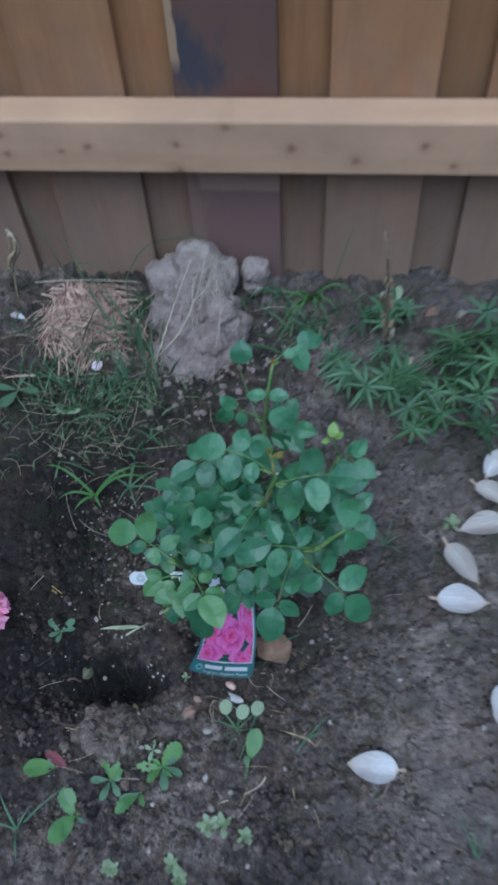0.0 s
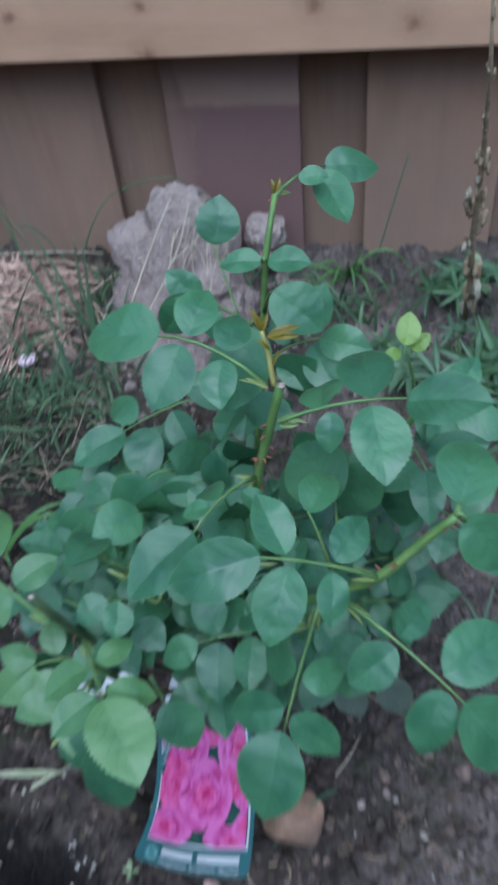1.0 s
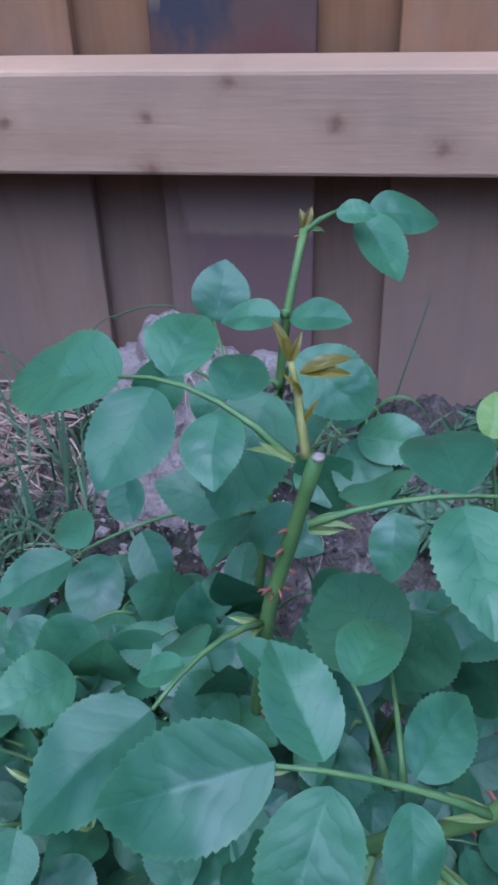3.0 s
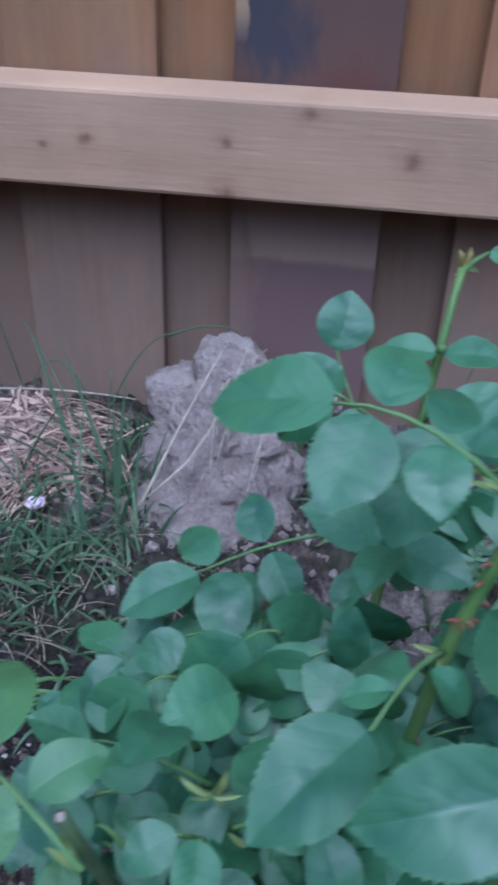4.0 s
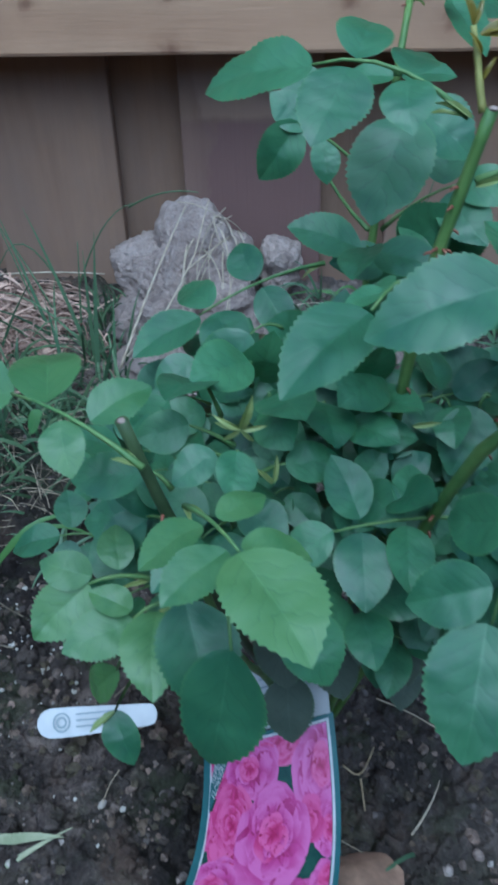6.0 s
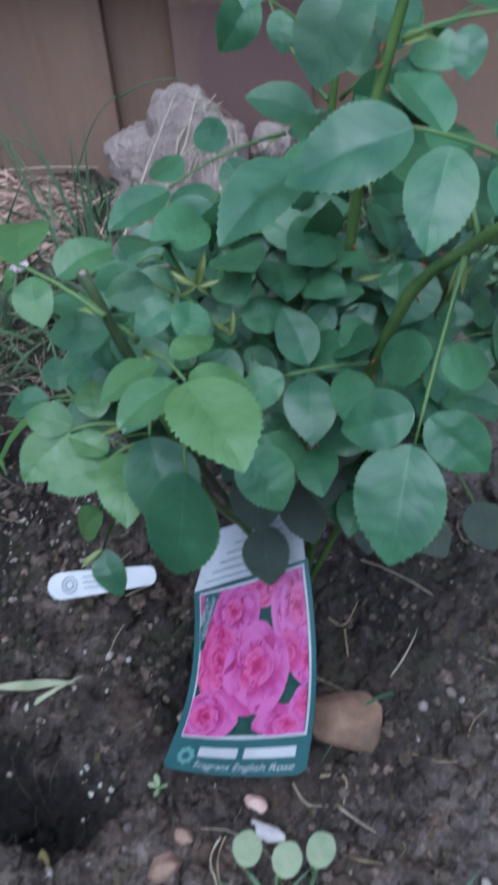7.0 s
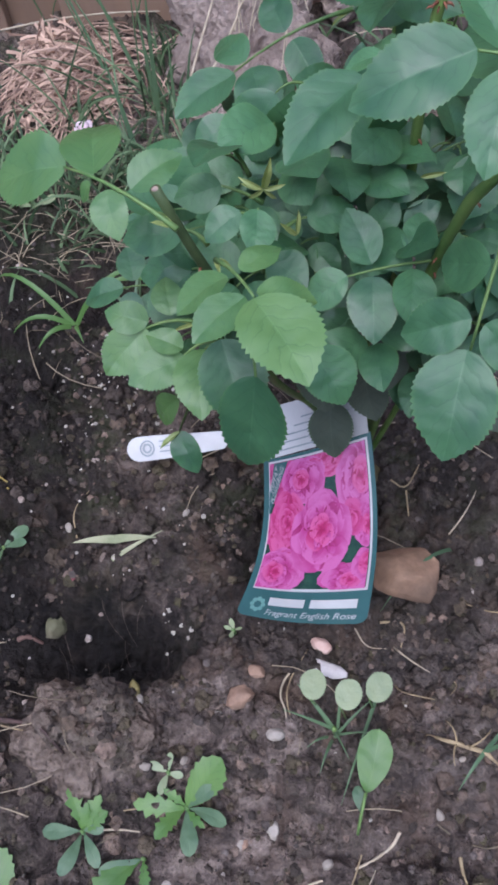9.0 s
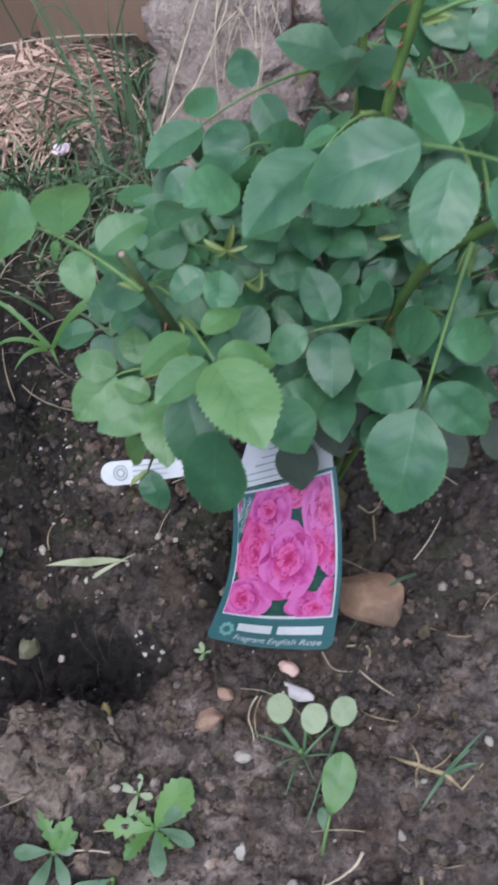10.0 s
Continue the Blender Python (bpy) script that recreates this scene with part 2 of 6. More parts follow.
    m.color(c).bump(m.math("ADD", m.math("MULTIPLY", mid, 1.2), m.math("ADD", m.math("MULTIPLY", fine, 0.5), m.math("MULTIPLY", speck, 0.4))), 1.0, 0.008)
    return m.m


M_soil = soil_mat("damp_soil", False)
M_clay = soil_mat("dry_clay", True)


def crust_mat():
    m = Mat("soil_crust", 0.95, 0.12)
    v = m.coords("Object")
    mid, fine, pits = m.noise(v, 55, 5, 0.65), m.noise(v, 320, 4, 0.7), m.voronoi(v, 170)
    c = m.ramp(m.math("ADD", m.math("MULTIPLY", mid, 0.7), m.math("MULTIPLY", fine, 0.3)), (0.36, (0.075, 0.057, 0.047)), (0.5, (0.145, 0.112, 0.094)), (0.64, (0.23, 0.182, 0.155)))
    c = m.mix(m.range(pits, 0.08, 0.22, 0.55, 0.0), c, (0.03, 0.024, 0.02))
    return m.color(c).bump(m.math("ADD", mid, m.math("ADD", m.math("MULTIPLY", fine, 0.5), m.math("MULTIPLY", pits, 0.8))), 1.0, 0.006).m


M_crust = crust_mat()


def crumb_mat():
    m = Mat("soil_crumb", 0.95, 0.15)
    v = m.coords("Object")
    c = m.ramp(m.island(), (0.0, (0.033, 0.027, 0.025)), (0.55, (0.06, 0.05, 0.047)), (0.9, (0.105, 0.088, 0.083)), (1.0, (0.18, 0.15, 0.14)))
    c = blackish(m, v, m.mix(m.range(m.noise(v, 200, 3), 0.35, 0.65, 0.5, 0.0), c, (0.035, 0.026, 0.02)))
    return m.color(c).bump(m.noise(v, 420, 3), 0.7, 0.002).m


M_crumb = crumb_mat()


def lump_mat():
    """Clods of different soils: grey, red brown, olive."""
    m = Mat("soil_lump", 0.95, 0.12)
    v = m.coords("Object")
    c = m.ramp(m.island(), (0.0, (0.05, 0.041, 0.037)), (0.3, (0.085, 0.067, 0.058)), (0.5, (0.075, 0.066, 0.04)), (0.7, (0.13, 0.095, 0.076)), (0.88, (0.16, 0.125, 0.108)), (1.0, (0.23, 0.165, 0.135)))
    c = blackish(m, v, m.mix(m.range(m.noise(v, 170, 4), 0.35, 0.62, 0.65, 0.0), c, (0.034, 0.027, 0.023)))
    return m.color(c).bump(m.noise(v, 260, 4), 1.0, 0.004).m


M_lump = lump_mat()


def stone_mat(name, a, b, rough=0.75):
    m = Mat(name, rough, 0.35)
    v = m.coords("Object")
    n = m.noise(v, 55, 5, 0.65)
    c = m.ramp(m.math("ADD", m.math("MULTIPLY", n, 0.8), m.math("MULTIPLY", m.random(), 0.2)), (0.35, a), (0.65, b))
    c = m.mix(m.range(m.noise(v, 18, 4), 0.5, 0.66, 0.0, 0.6), c, (0.07, 0.055, 0.045))
    return m.color(c).bump(n, 0.5, 0.003).m


M_stone_red = stone_mat("reddish_stone", (0.13, 0.08, 0.058), (0.31, 0.2, 0.145))
M_stone_warm = stone_mat("warm_stone", (0.2, 0.125, 0.085), (0.36, 0.225, 0.155))
M_pebble = stone_mat("grey_pebble", (0.17, 0.145, 0.125), (0.32, 0.28, 0.245))
M_mossy = stone_mat("mossy_stone", (0.07, 0.07, 0.04), (0.14, 0.13, 0.08))
M_pebble_pale = stone_mat("pale_pebble", (0.25, 0.22, 0.195), (0.4, 0.36, 0.32))
M_yellow_stone = stone_mat("yellow_stone", (0.13, 0.105, 0.04), (0.24, 0.2, 0.08))


def leaf_mat(name, dark, light, vein, rough=0.45, share=0.18, veins=True, sheen=0.45):
    m = Mat(name, rough, sheen)
    uv = m.xyz(m.coords("UV"))
    rnd = m.random()
    ob = m.coords("Object")
    own = m.add("ShaderNodeCombineXYZ", {0: m.math("MULTIPLY", rnd, 9.0), 1: rnd}).outputs[0]
    blot = m.noise(m.coords("Object", (1, 1, 1), own), 2.2, 3)
    fine = m.noise(ob, 22, 4, 0.65)
    f = m.math("ADD", m.math("MULTIPLY", rnd, 0.55), m.math("ADD", m.range(blot, 0.3, 0.7, -0.05, 0.38), m.math("MULTIPLY", fine, 0.14)))
    c = m.mix(f, dark, light)
    height = m.noise(ob, 3, 2)
    if veins:
        side = m.math("ABSOLUTE", uv[0])
        mid = m.range(side, 0.008, 0.025, 1.0, 0.0)
        wave = m.range(m.noise(ob, 5, 2), 0.3, 0.7, -0.35, 0.35)
        ph = m.math("ADD", m.math("SUBTRACT", m.math("MULTIPLY", uv[1], 6.5), m.math("MULTIPLY", side, 2.0)), wave)
        fr = m.math("ABSOLUTE", m.math("SUBTRACT", m.math("FRACT", ph), 0.5))
        lat = m.math("MULTIPLY", m.range(fr, 0.0, 0.07, 1.0, 0.0), m.range(side, 0.5, 0.95, 1.0, 0.0))
        c = m.mix(m.math("MULTIPLY", mid, 0.22), c, vein)
        c = m.mix(m.math("MULTIPLY", lat, 0.5), c, tuple(0.85 * q for q in dark))
        rim = m.range(side, 0.9, 1.0, 0.0, 0.3)
        c = m.mix(rim, c, (0.1, 0.19, 0.06))
        puff = m.math("SUBTRACT", m.math("MULTIPLY", m.range(fr, 0.0, 0.3), m.range(side, 0.1, 0.9, 0.5, 0.05)), m.math("MULTIPLY", mid, 0.6))
        height = m.math("ADD", m.math("MULTIPLY", height, 0.4), m.math("MULTIPLY", puff, 0.8))
    m.bump(height, 0.04, 0.02)
    m.color(c)
    m.put(m.b.inputs["Roughness"], m.range(m.math("ADD", blot, m.math("MULTIPLY", fine, 0.3)), 0.4, 0.9, rough - 0.12, rough + 0.14))
    return m.translucent(m.mix(1.0, c, (1.3, 1.5, 0.5), "MULTIPLY"), share).m


M_rose = leaf_mat("rose_leaf", (0.022, 0.07, 0.036), (0.069, 0.168, 0.071), (0.09, 0.188, 0.094), 0.44, 0.12, True, 0.46)
M_rose_young = leaf_mat("young_rose_leaf", (0.046, 0.118, 0.042), (0.105, 0.195, 0.062), (0.15, 0.27, 0.11), 0.46, 0.18, True, 0.5)
M_rose_shoot = leaf_mat("red_rose_shoot", (0.12, 0.095, 0.012), (0.2, 0.155, 0.018), (0.2, 0.17, 0.04))
M_rose_pale = leaf_mat("pale_rose_bract", (0.17, 0.22, 0.075), (0.28, 0.33, 0.12), (0.3, 0.35, 0.15))
M_rose_lime = leaf_mat("lime_rose_leaf", (0.11, 0.19, 0.03), (0.19, 0.27, 0.05), (0.2, 0.3, 0.08), 0.46, 0.2)
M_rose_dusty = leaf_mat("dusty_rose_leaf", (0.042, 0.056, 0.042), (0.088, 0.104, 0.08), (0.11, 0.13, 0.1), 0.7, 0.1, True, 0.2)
M_lobed = leaf_mat("lobed_weed_leaf", (0.055, 0.125, 0.032), (0.108, 0.2, 0.048), (0.16, 0.25, 0.09))
M_weed = leaf_mat("weed_leaf", (0.06, 0.112, 0.064), (0.115, 0.182, 0.1), (0.16, 0.27, 0.13))
M_weed_pale = leaf_mat("pale_weed_leaf", (0.175, 0.22, 0.13), (0.255, 0.295, 0.175), (0.3, 0.35, 0.22))
M_lupin = leaf_mat("lupin_leaf", (0.026, 0.062, 0.028), (0.1, 0.175, 0.075), (0.12, 0.24, 0.1), veins=False)


def plain_mat(name, a, b, scale=40, rough=0.7, island=False, bump=0.3, spec=0.3):
    m = Mat(name, rough, spec)
    n = m.noise(m.coords("Object"), scale, 4, 0.6)
    f = m.math("ADD", m.math("MULTIPLY", n, 0.5), m.math("MULTIPLY", m.island(), 0.5)) if island else n
    m.color(m.ramp(f, (0.3, a), (0.7, b))).bump(n, bump, 0.002)
    return m.m


M_cane = plain_mat("rose_cane", (0.06, 0.12, 0.03), (0.13, 0.2, 0.055), 60, 0.5)
M_cane_old = plain_mat("old_rose_cane", (0.05, 0.04, 0.025), (0.12, 0.1, 0.045), 60, 0.7)
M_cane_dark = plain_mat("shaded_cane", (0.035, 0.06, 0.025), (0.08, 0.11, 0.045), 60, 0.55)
M_rachis = plain_mat("leaf_stalk", (0.07, 0.14, 0.045), (0.14, 0.215, 0.07), 80, 0.5)
M_thorn = plain_mat("thorn", (0.14, 0.045, 0.03), (0.24, 0.1, 0.06), 200, 0.5)
M_shoot_stem = plain_mat("young_shoot", (0.16, 0.15, 0.04), (0.28, 0.27, 0.08), 120, 0.6)
M_cut = plain_mat("cut_wood", (0.15, 0.11, 0.085), (0.34, 0.27, 0.23), 500, 0.8)
M_grass = plain_mat("grass_blade", (0.024, 0.047, 0.02), (0.115, 0.17, 0.085), 12, 0.55, True)
M_straw = plain_mat("dry_grass", (0.15, 0.092, 0.07), (0.49, 0.34, 0.265), 30, 0.8, True)
M_twig = plain_mat("dry_stalk", (0.28, 0.23, 0.17), (0.46, 0.39, 0.3), 90, 0.8)
M_husk = plain_mat("pale_husk", (0.2, 0.18, 0.12), (0.46, 0.41, 0.31), 120, 0.85)
M_litter = plain_mat("plant_litter", (0.07, 0.055, 0.04), (0.34, 0.28, 0.2), 60, 0.85, True)
M_dead = plain_mat("dead_stalk", (0.16, 0.12, 0.075), (0.36, 0.28, 0.17), 90, 0.85)
M_perlite = plain_mat("perlite", (0.22, 0.2, 0.18), (0.4, 0.375, 0.335), 200, 0.9, True)
M_white_plastic = plain_mat("white_plastic", (0.4, 0.4, 0.415), (0.51, 0.51, 0.525), 30, 0.45, False, 0.05)
M_ink = plain_mat("grey_ink", (0.22, 0.25, 0.27), (0.3, 0.33, 0.35), 60, 0.6, False, 0.02)
M_card_green = plain_mat("dark_green_print", (0.03, 0.088, 0.095), (0.045, 0.11, 0.118), 30, 0.4, False, 0.03)
M_card_leaf = plain_mat("leaf_green_print", (0.008, 0.03, 0.03), (0.03, 0.075, 0.055), 120, 0.4, False, 0.03)


def petal_print_mat(name, a, b, c):
    m = Mat(name, 0.4, 0.4)
    n = m.noise(m.coords("Object"), 160, 3, 0.6)
    f = m.math("ADD", m.math("MULTIPLY", n, 0.45), m.math("MULTIPLY", m.island(), 0.55))
    return m.color(m.ramp(f, (0.25, a), (0.5, b), (0.75, c))).m




def print_mat(name, inner, mid, outer):
    """Printed petals: deep at the foot, pale at the rim."""
    m = Mat(name, 0.4, 0.4)
    n = m.noise(m.coords("Object"), 140, 3, 0.6)
    t = m.math("ADD", m.xyz(m.coords("UV"))[1], m.range(n, 0.3, 0.7, -0.12, 0.12))
    t = m.math("ADD", t, m.range(m.island(), 0, 1, -0.3, 0.25))
    return m.color(m.ramp(t, (0.1, inner), (0.5, mid), (0.92, outer))).m


M_print_pink = print_mat("pink_print", (0.24, 0.014, 0.1), (0.34, 0.045, 0.19), (0.43, 0.11, 0.3))
M_print_salmon = print_mat("salmon_print", (0.26, 0.012, 0.08), (0.37, 0.035, 0.15), (0.45, 0.09, 0.24))
M_print_rose = print_mat("rose_print", (0.24, 0.012, 0.08), (0.34, 0.03, 0.14), (0.42, 0.07, 0.22))
M_petal_pink = petal_print_mat("pink_petal", (0.6, 0.12, 0.28), (0.75, 0.25, 0.42), (0.85, 0.4, 0.55))
M_red_leaf = plain_mat("red_leaf", (0.09, 0.025, 0.032), (0.17, 0.055, 0.062), 60, 0.7)
M_petal_pale = petal_print_mat("pale_petal", (0.6, 0.4, 0.5), (0.75, 0.6, 0.68), (0.85, 0.78, 0.8))
M_petal_pink_stone = stone_mat("pinkish_stone", (0.36, 0.22, 0.19), (0.55, 0.4, 0.36))
M_pebble_white = stone_mat("white_stone", (0.42, 0.38, 0.38), (0.6, 0.56, 0.56))
M_root = plain_mat("fine_root", (0.05, 0.035, 0.03), (0.13, 0.1, 0.08), 90, 0.9)
M_withered = plain_mat("withered_leaf", (0.2, 0.22, 0.13), (0.33, 0.33, 0.22), 60, 0.7)
M_gravel = petal_print_mat("mixed_gravel", (0.1, 0.075, 0.065), (0.2, 0.155, 0.135), (0.34, 0.3, 0.275))
M_emblem = plain_mat("emblem_print", (0.12, 0.24, 0.23), (0.16, 0.3, 0.28), 60, 0.4, False, 0.02)


def petal_mat(name, deep, pale):
    m = Mat(name, 0.6, 0.3)
    uv = m.xyz(m.coords("UV"))
    n = m.noise(m.coords("Object"), 6, 4, 0.6)
    streak = m.noise(m.coords("Object", (6, 1, 1)), 5, 3)
    c = m.mix(m.range(streak, 0.35, 0.7), deep, pale)
    c = m.mix(m.range(m.math("ADD", uv[1], m.range(n, 0.3, 0.7, -0.25, 0.25)), 0.15, 0.6, 0.75, 0.0), c, (0.3, 0.255, 0.235))
    ends = m.math("ADD", m.range(uv[1], 0.03, 0.13, 1.0, 0.0), m.range(uv[1], 0.8, 0.88))
    c = m.mix(m.math("MULTIPLY", ends, m.range(n, 0.3, 0.55, 0.5, 1.0)), c, (0.3, 0.215, 0.145))
    return m.color(c).bump(streak, 0.15, 0.03).m


M_petal_white = petal_mat("white_petal", (0.37, 0.345, 0.345), (0.45, 0.43, 0.435))
M_petal_cream = petal_mat("cream_petal", (0.27, 0.235, 0.21), (0.38, 0.34, 0.315))


# ---- mesh helpers ----
def mesh(name, verts, faces, mat=None, smooth=True, uvs=None):
    me = bpy.data.meshes.new(name)
    me.from_pydata([tuple(v) for v in verts], [], faces)
    if uvs is not None:
        layer = me.uv_layers.new(name="UVMap")
        for lp in me.loops:
            layer.data[lp.index].uv = uvs[lp.vertex_index]
    if smooth:
        me.polygons.foreach_set("use_smooth", [True] * len(me.polygons))
    if mat is not None:
        me.materials.append(mat)
    me.update()
    return me


def thing(name, me, label, category, group="", kind="", m=None):
    ob = new(name, me)
    if m is not None:
        ob.matrix_world = m
    return tagged(ob, label, category, group, kind)


def part(name, me, parent, label="", m=None):
    ob = new(name, me)
    ob.parent = parent
    if m is not None:
        ob.matrix_basis = m
    return tagged(ob, label)


class Soup:
    """Gathers verts and faces of one mesh."""

    def __init__(self):
        self.v, self.f, self.uv = [], [], []

    def add(self, v, f, uv=None):
        k = len(self.v)
        self.v += [tuple(p) for p in v]
        self.f += [tuple(i + k for i in q) for q in f]
        self.uv += uv if uv is not None else [(0.5, 0.5)] * len(v)

    def mesh(self, name, mat, smooth=True):
        return mesh(name, self.v, self.f, mat, smooth, self.uv)


def box(x0, x1, y0, y1, z0, z1, bev=0.003):
    """A bevelled box as verts and faces."""
    bm = bmesh.new()
    bmesh.ops.create_cube(bm, size=1.0)
    for v in bm.verts:
        v.co = ((x0 + x1) / 2 + v.co.x * (x1 - x0), (y0 + y1) / 2 + v.co.y * (y1 - y0), (z0 + z1) / 2 + v.co.z * (z1 - z0))
    if bev:
        bmesh.ops.bevel(bm, geom=bm.edges[:], offset=bev, segments=2, affect="EDGES", profile=0.5)
    bm.verts.index_update()
    out = [v.co.copy() for v in bm.verts], [[v.index for v in f.verts] for f in bm.faces]
    bm.free()
    return out


def tube(points, radii, sides=7, cap=True):
    """A round stem along points."""
    pts = [Vector(p) for p in points]
    vs, fs = [], []
    for i, p in enumerate(pts):
        d = (pts[min(i + 1, len(pts) - 1)] - pts[max(i - 1, 0)]).normalized()
        a = d.cross(Vector((0.3, 0.9, 0.2))).normalized()
        b = d.cross(a)
        r = radii[i] if isinstance(radii, (list, tuple)) else radii
        vs += [p + a * (r * math.cos(2 * math.pi * k / sides)) + b * (r * math.sin(2 * math.pi * k / sides)) for k in range(sides)]
    for i in range(len(pts) - 1):
        for k in range(sides):
            k2 = (k + 1) % sides
            fs.append((i * sides + k, i * sides + k2, (i + 1) * sides + k2, (i + 1) * sides + k))
    if cap:
        fs.append(tuple(range(sides))[::-1])
        fs.append(tuple((len(pts) - 1) * sides + k for k in range(sides)))
    return vs, fs


def bend(a, b, sag=0.0, n=6, side=0.0):
    """Points from a to b along a gentle arc."""
    a, b = Vector(a), Vector(b)
    out = []
    across = (b - a).cross(Vector((0, 0, 1)))
    for i in range(n + 1):
        t = i / n
        p = a.lerp(b, t)
        p.z += sag * 4 * t * (1 - t)
        out.append(p + across * (side * 4 * t * (1 - t)))
    return out


def blob(seed, r=1.0, level=1, rough=0.3, squash=(1, 1, 1), freq=1.6):
    """An uneven lump: verts and faces."""
    bm = bmesh.new()
    bmesh.ops.create_icosphere(bm, subdivisions=level, radius=1.0)
    off = Vector((seed * 3.17, seed * 1.31, seed * 7.7))
    for v in bm.verts:
        d = v.co.normalized()
        k = 1 + rough * noise.noise(d * freq + off) + rough * 0.5 * noise.noise(d * freq * 2.7 + off) + rough * 0.25 * noise.noise(d * freq * 6.1 + off)
        v.co = Vector((d.x * squash[0], d.y * squash[1], d.z * squash[2])) * (r * k)
    bm.verts.index_update()
    out = [v.co.copy() for v in bm.verts], [[v.index for v in f.verts] for f in bm.faces]
    bm.free()
    return out


def smooth01(a, b, x):
    t = min(1.0, max(0.0, (x - a) / (b - a)))
    return t * t * (3 - 2 * t)


# ---- the ground ----
def lump(x, y, freq, layer):
    """Rounded crumbs that touch one another: 1 at the top of a crumb, 0 in the joints."""
    wx, wy = x + 0.25 / freq * noise.noise((x * freq * 1.6, y * freq * 1.6, layer + 3)), y + 0.25 / freq * noise.noise((x * freq * 1.6, y * freq * 1.6, layer + 8))
    d = noise.voronoi((wx * freq, wy * freq, layer))[0][0]
    return max(0.0, 1 - (d * 1.35) ** 2)


def ground_z(x, y):
    """Height of the bed: it falls from the fence towards the yard."""
    z = -0.02 - 0.145 * (1.25 - min(1.1, max(0.33, y)))
    n = noise.noise
    near = 1.0 if abs(x) < 1.2 and -0.3 < y < 1.6 else 0.3
    z += near * (0.013 * n((x * 6, y * 6, 1.0)) + 0.009 * n((x * 17, y * 17, 4.0)) + 0.004 * n((x * 45, y * 45, 9.0)) + 0.012 * abs(n((x * 24, y * 24, 6.0))) - 0.006)
    if near == 1.0:
        keep = smooth01(-0.35, 0.25, n((x * 9, y * 9, 7.7)))
        clear = 1 - math.exp(-((x + 0.1) / 0.07) ** 2 - ((y - 0.708) / 0.03) ** 2) - math.exp(-(x / 0.07) ** 2 - ((y - 0.58) / 0.04) ** 2)
        z += 0.013 * max(0.0, clear) * (smooth01(-0.2, 0.3, n((x * 5, y * 5, 3.1))) * lump(x, y, 19, 2.9) - 0.4)
        z += 0.0125 * keep * lump(x, y, 36, 0.3) + 0.0085 * lump(x, y, 80, 1.7)
    # hollow beside the tag and the lump in front of it
    z -= 0.07 * math.exp(-abs((x + 0.157) / 0.06) ** 3 - abs((y - 0.572) / 0.035) ** 3)
    z -= 0.035 * math.exp(-abs((x + 0.31) / 0.12) ** 4 - abs((y - 0.56) / 0.045) ** 2)
    z += 0.036 * math.exp(-((x + 0.15 + 0.2 * (y - 0.5)) / 0.036) ** 6 - ((y - 0.507) / 0.026) ** 6)
    z += 0.02 * math.exp(-((x - 0.02) / 0.09) ** 2 - ((y - 0.7) / 0.09) ** 2)
    return z


def axis(lo, hi, step, far):
    """Grid lines, dense between lo and hi, widening to far."""
    mid = list(np.arange(lo, hi + 1e-6, step))
    s, a, out = step * 3, lo, []
    while a > -far:
        a -= s
        s *= 1.5
        out.append(a)
    s, b, up = step * 3, hi, []
    while b < far:
        b += s
        s *= 1.5
        up.append(b)
    return out[::-1] + [float(q) for q in mid] + up


def build_ground():
    xs, ys = axis(-0.32, 0.27, 0.0021, 0.5), axis(0.36, 0.8, 0.0021, 0.4)
    xs = [q for q in axis(-0.5, 0.5, 0.004, 60.0) if not -0.32 < q < 0.27] + [q for q in xs if -0.32 < q < 0.27]
    ys = [q for q in axis(0.3, 1.34, 0.004, 60.0) if not 0.36 < q < 0.8] + [q for q in ys if 0.36 < q < 0.8]
    xs.sort()
    ys.sort()
    vs = []
    for y in ys:
        for x in xs:
            z = ground_z(x, y)
            if -0.5 <= x <= 0.5 and 0.3 <= y <= 1.34:
                z += 0.0045 * lump(x, y, 170, 4.1) + 0.003 * noise.noise((x * 110, y * 110, 2.0)) + 0.0025 * noise.noise((x * 330, y * 330, 5.0)) - 0.002
            vs.append((x, y, z))
    w = len(xs)
    fs = [(j * w + i, j * w + i + 1, (j + 1) * w + i + 1, (j + 1) * w + i) for j in range(len(ys) - 1) for i in range(w - 1)]
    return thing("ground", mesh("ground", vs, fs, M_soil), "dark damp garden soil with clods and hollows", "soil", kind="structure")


ground = build_ground()


# ---- the fence ----
RAIL_Y, BOARD_Y, PITCH, BOARD_W = 1.25, 1.306, 0.2283, 0.154


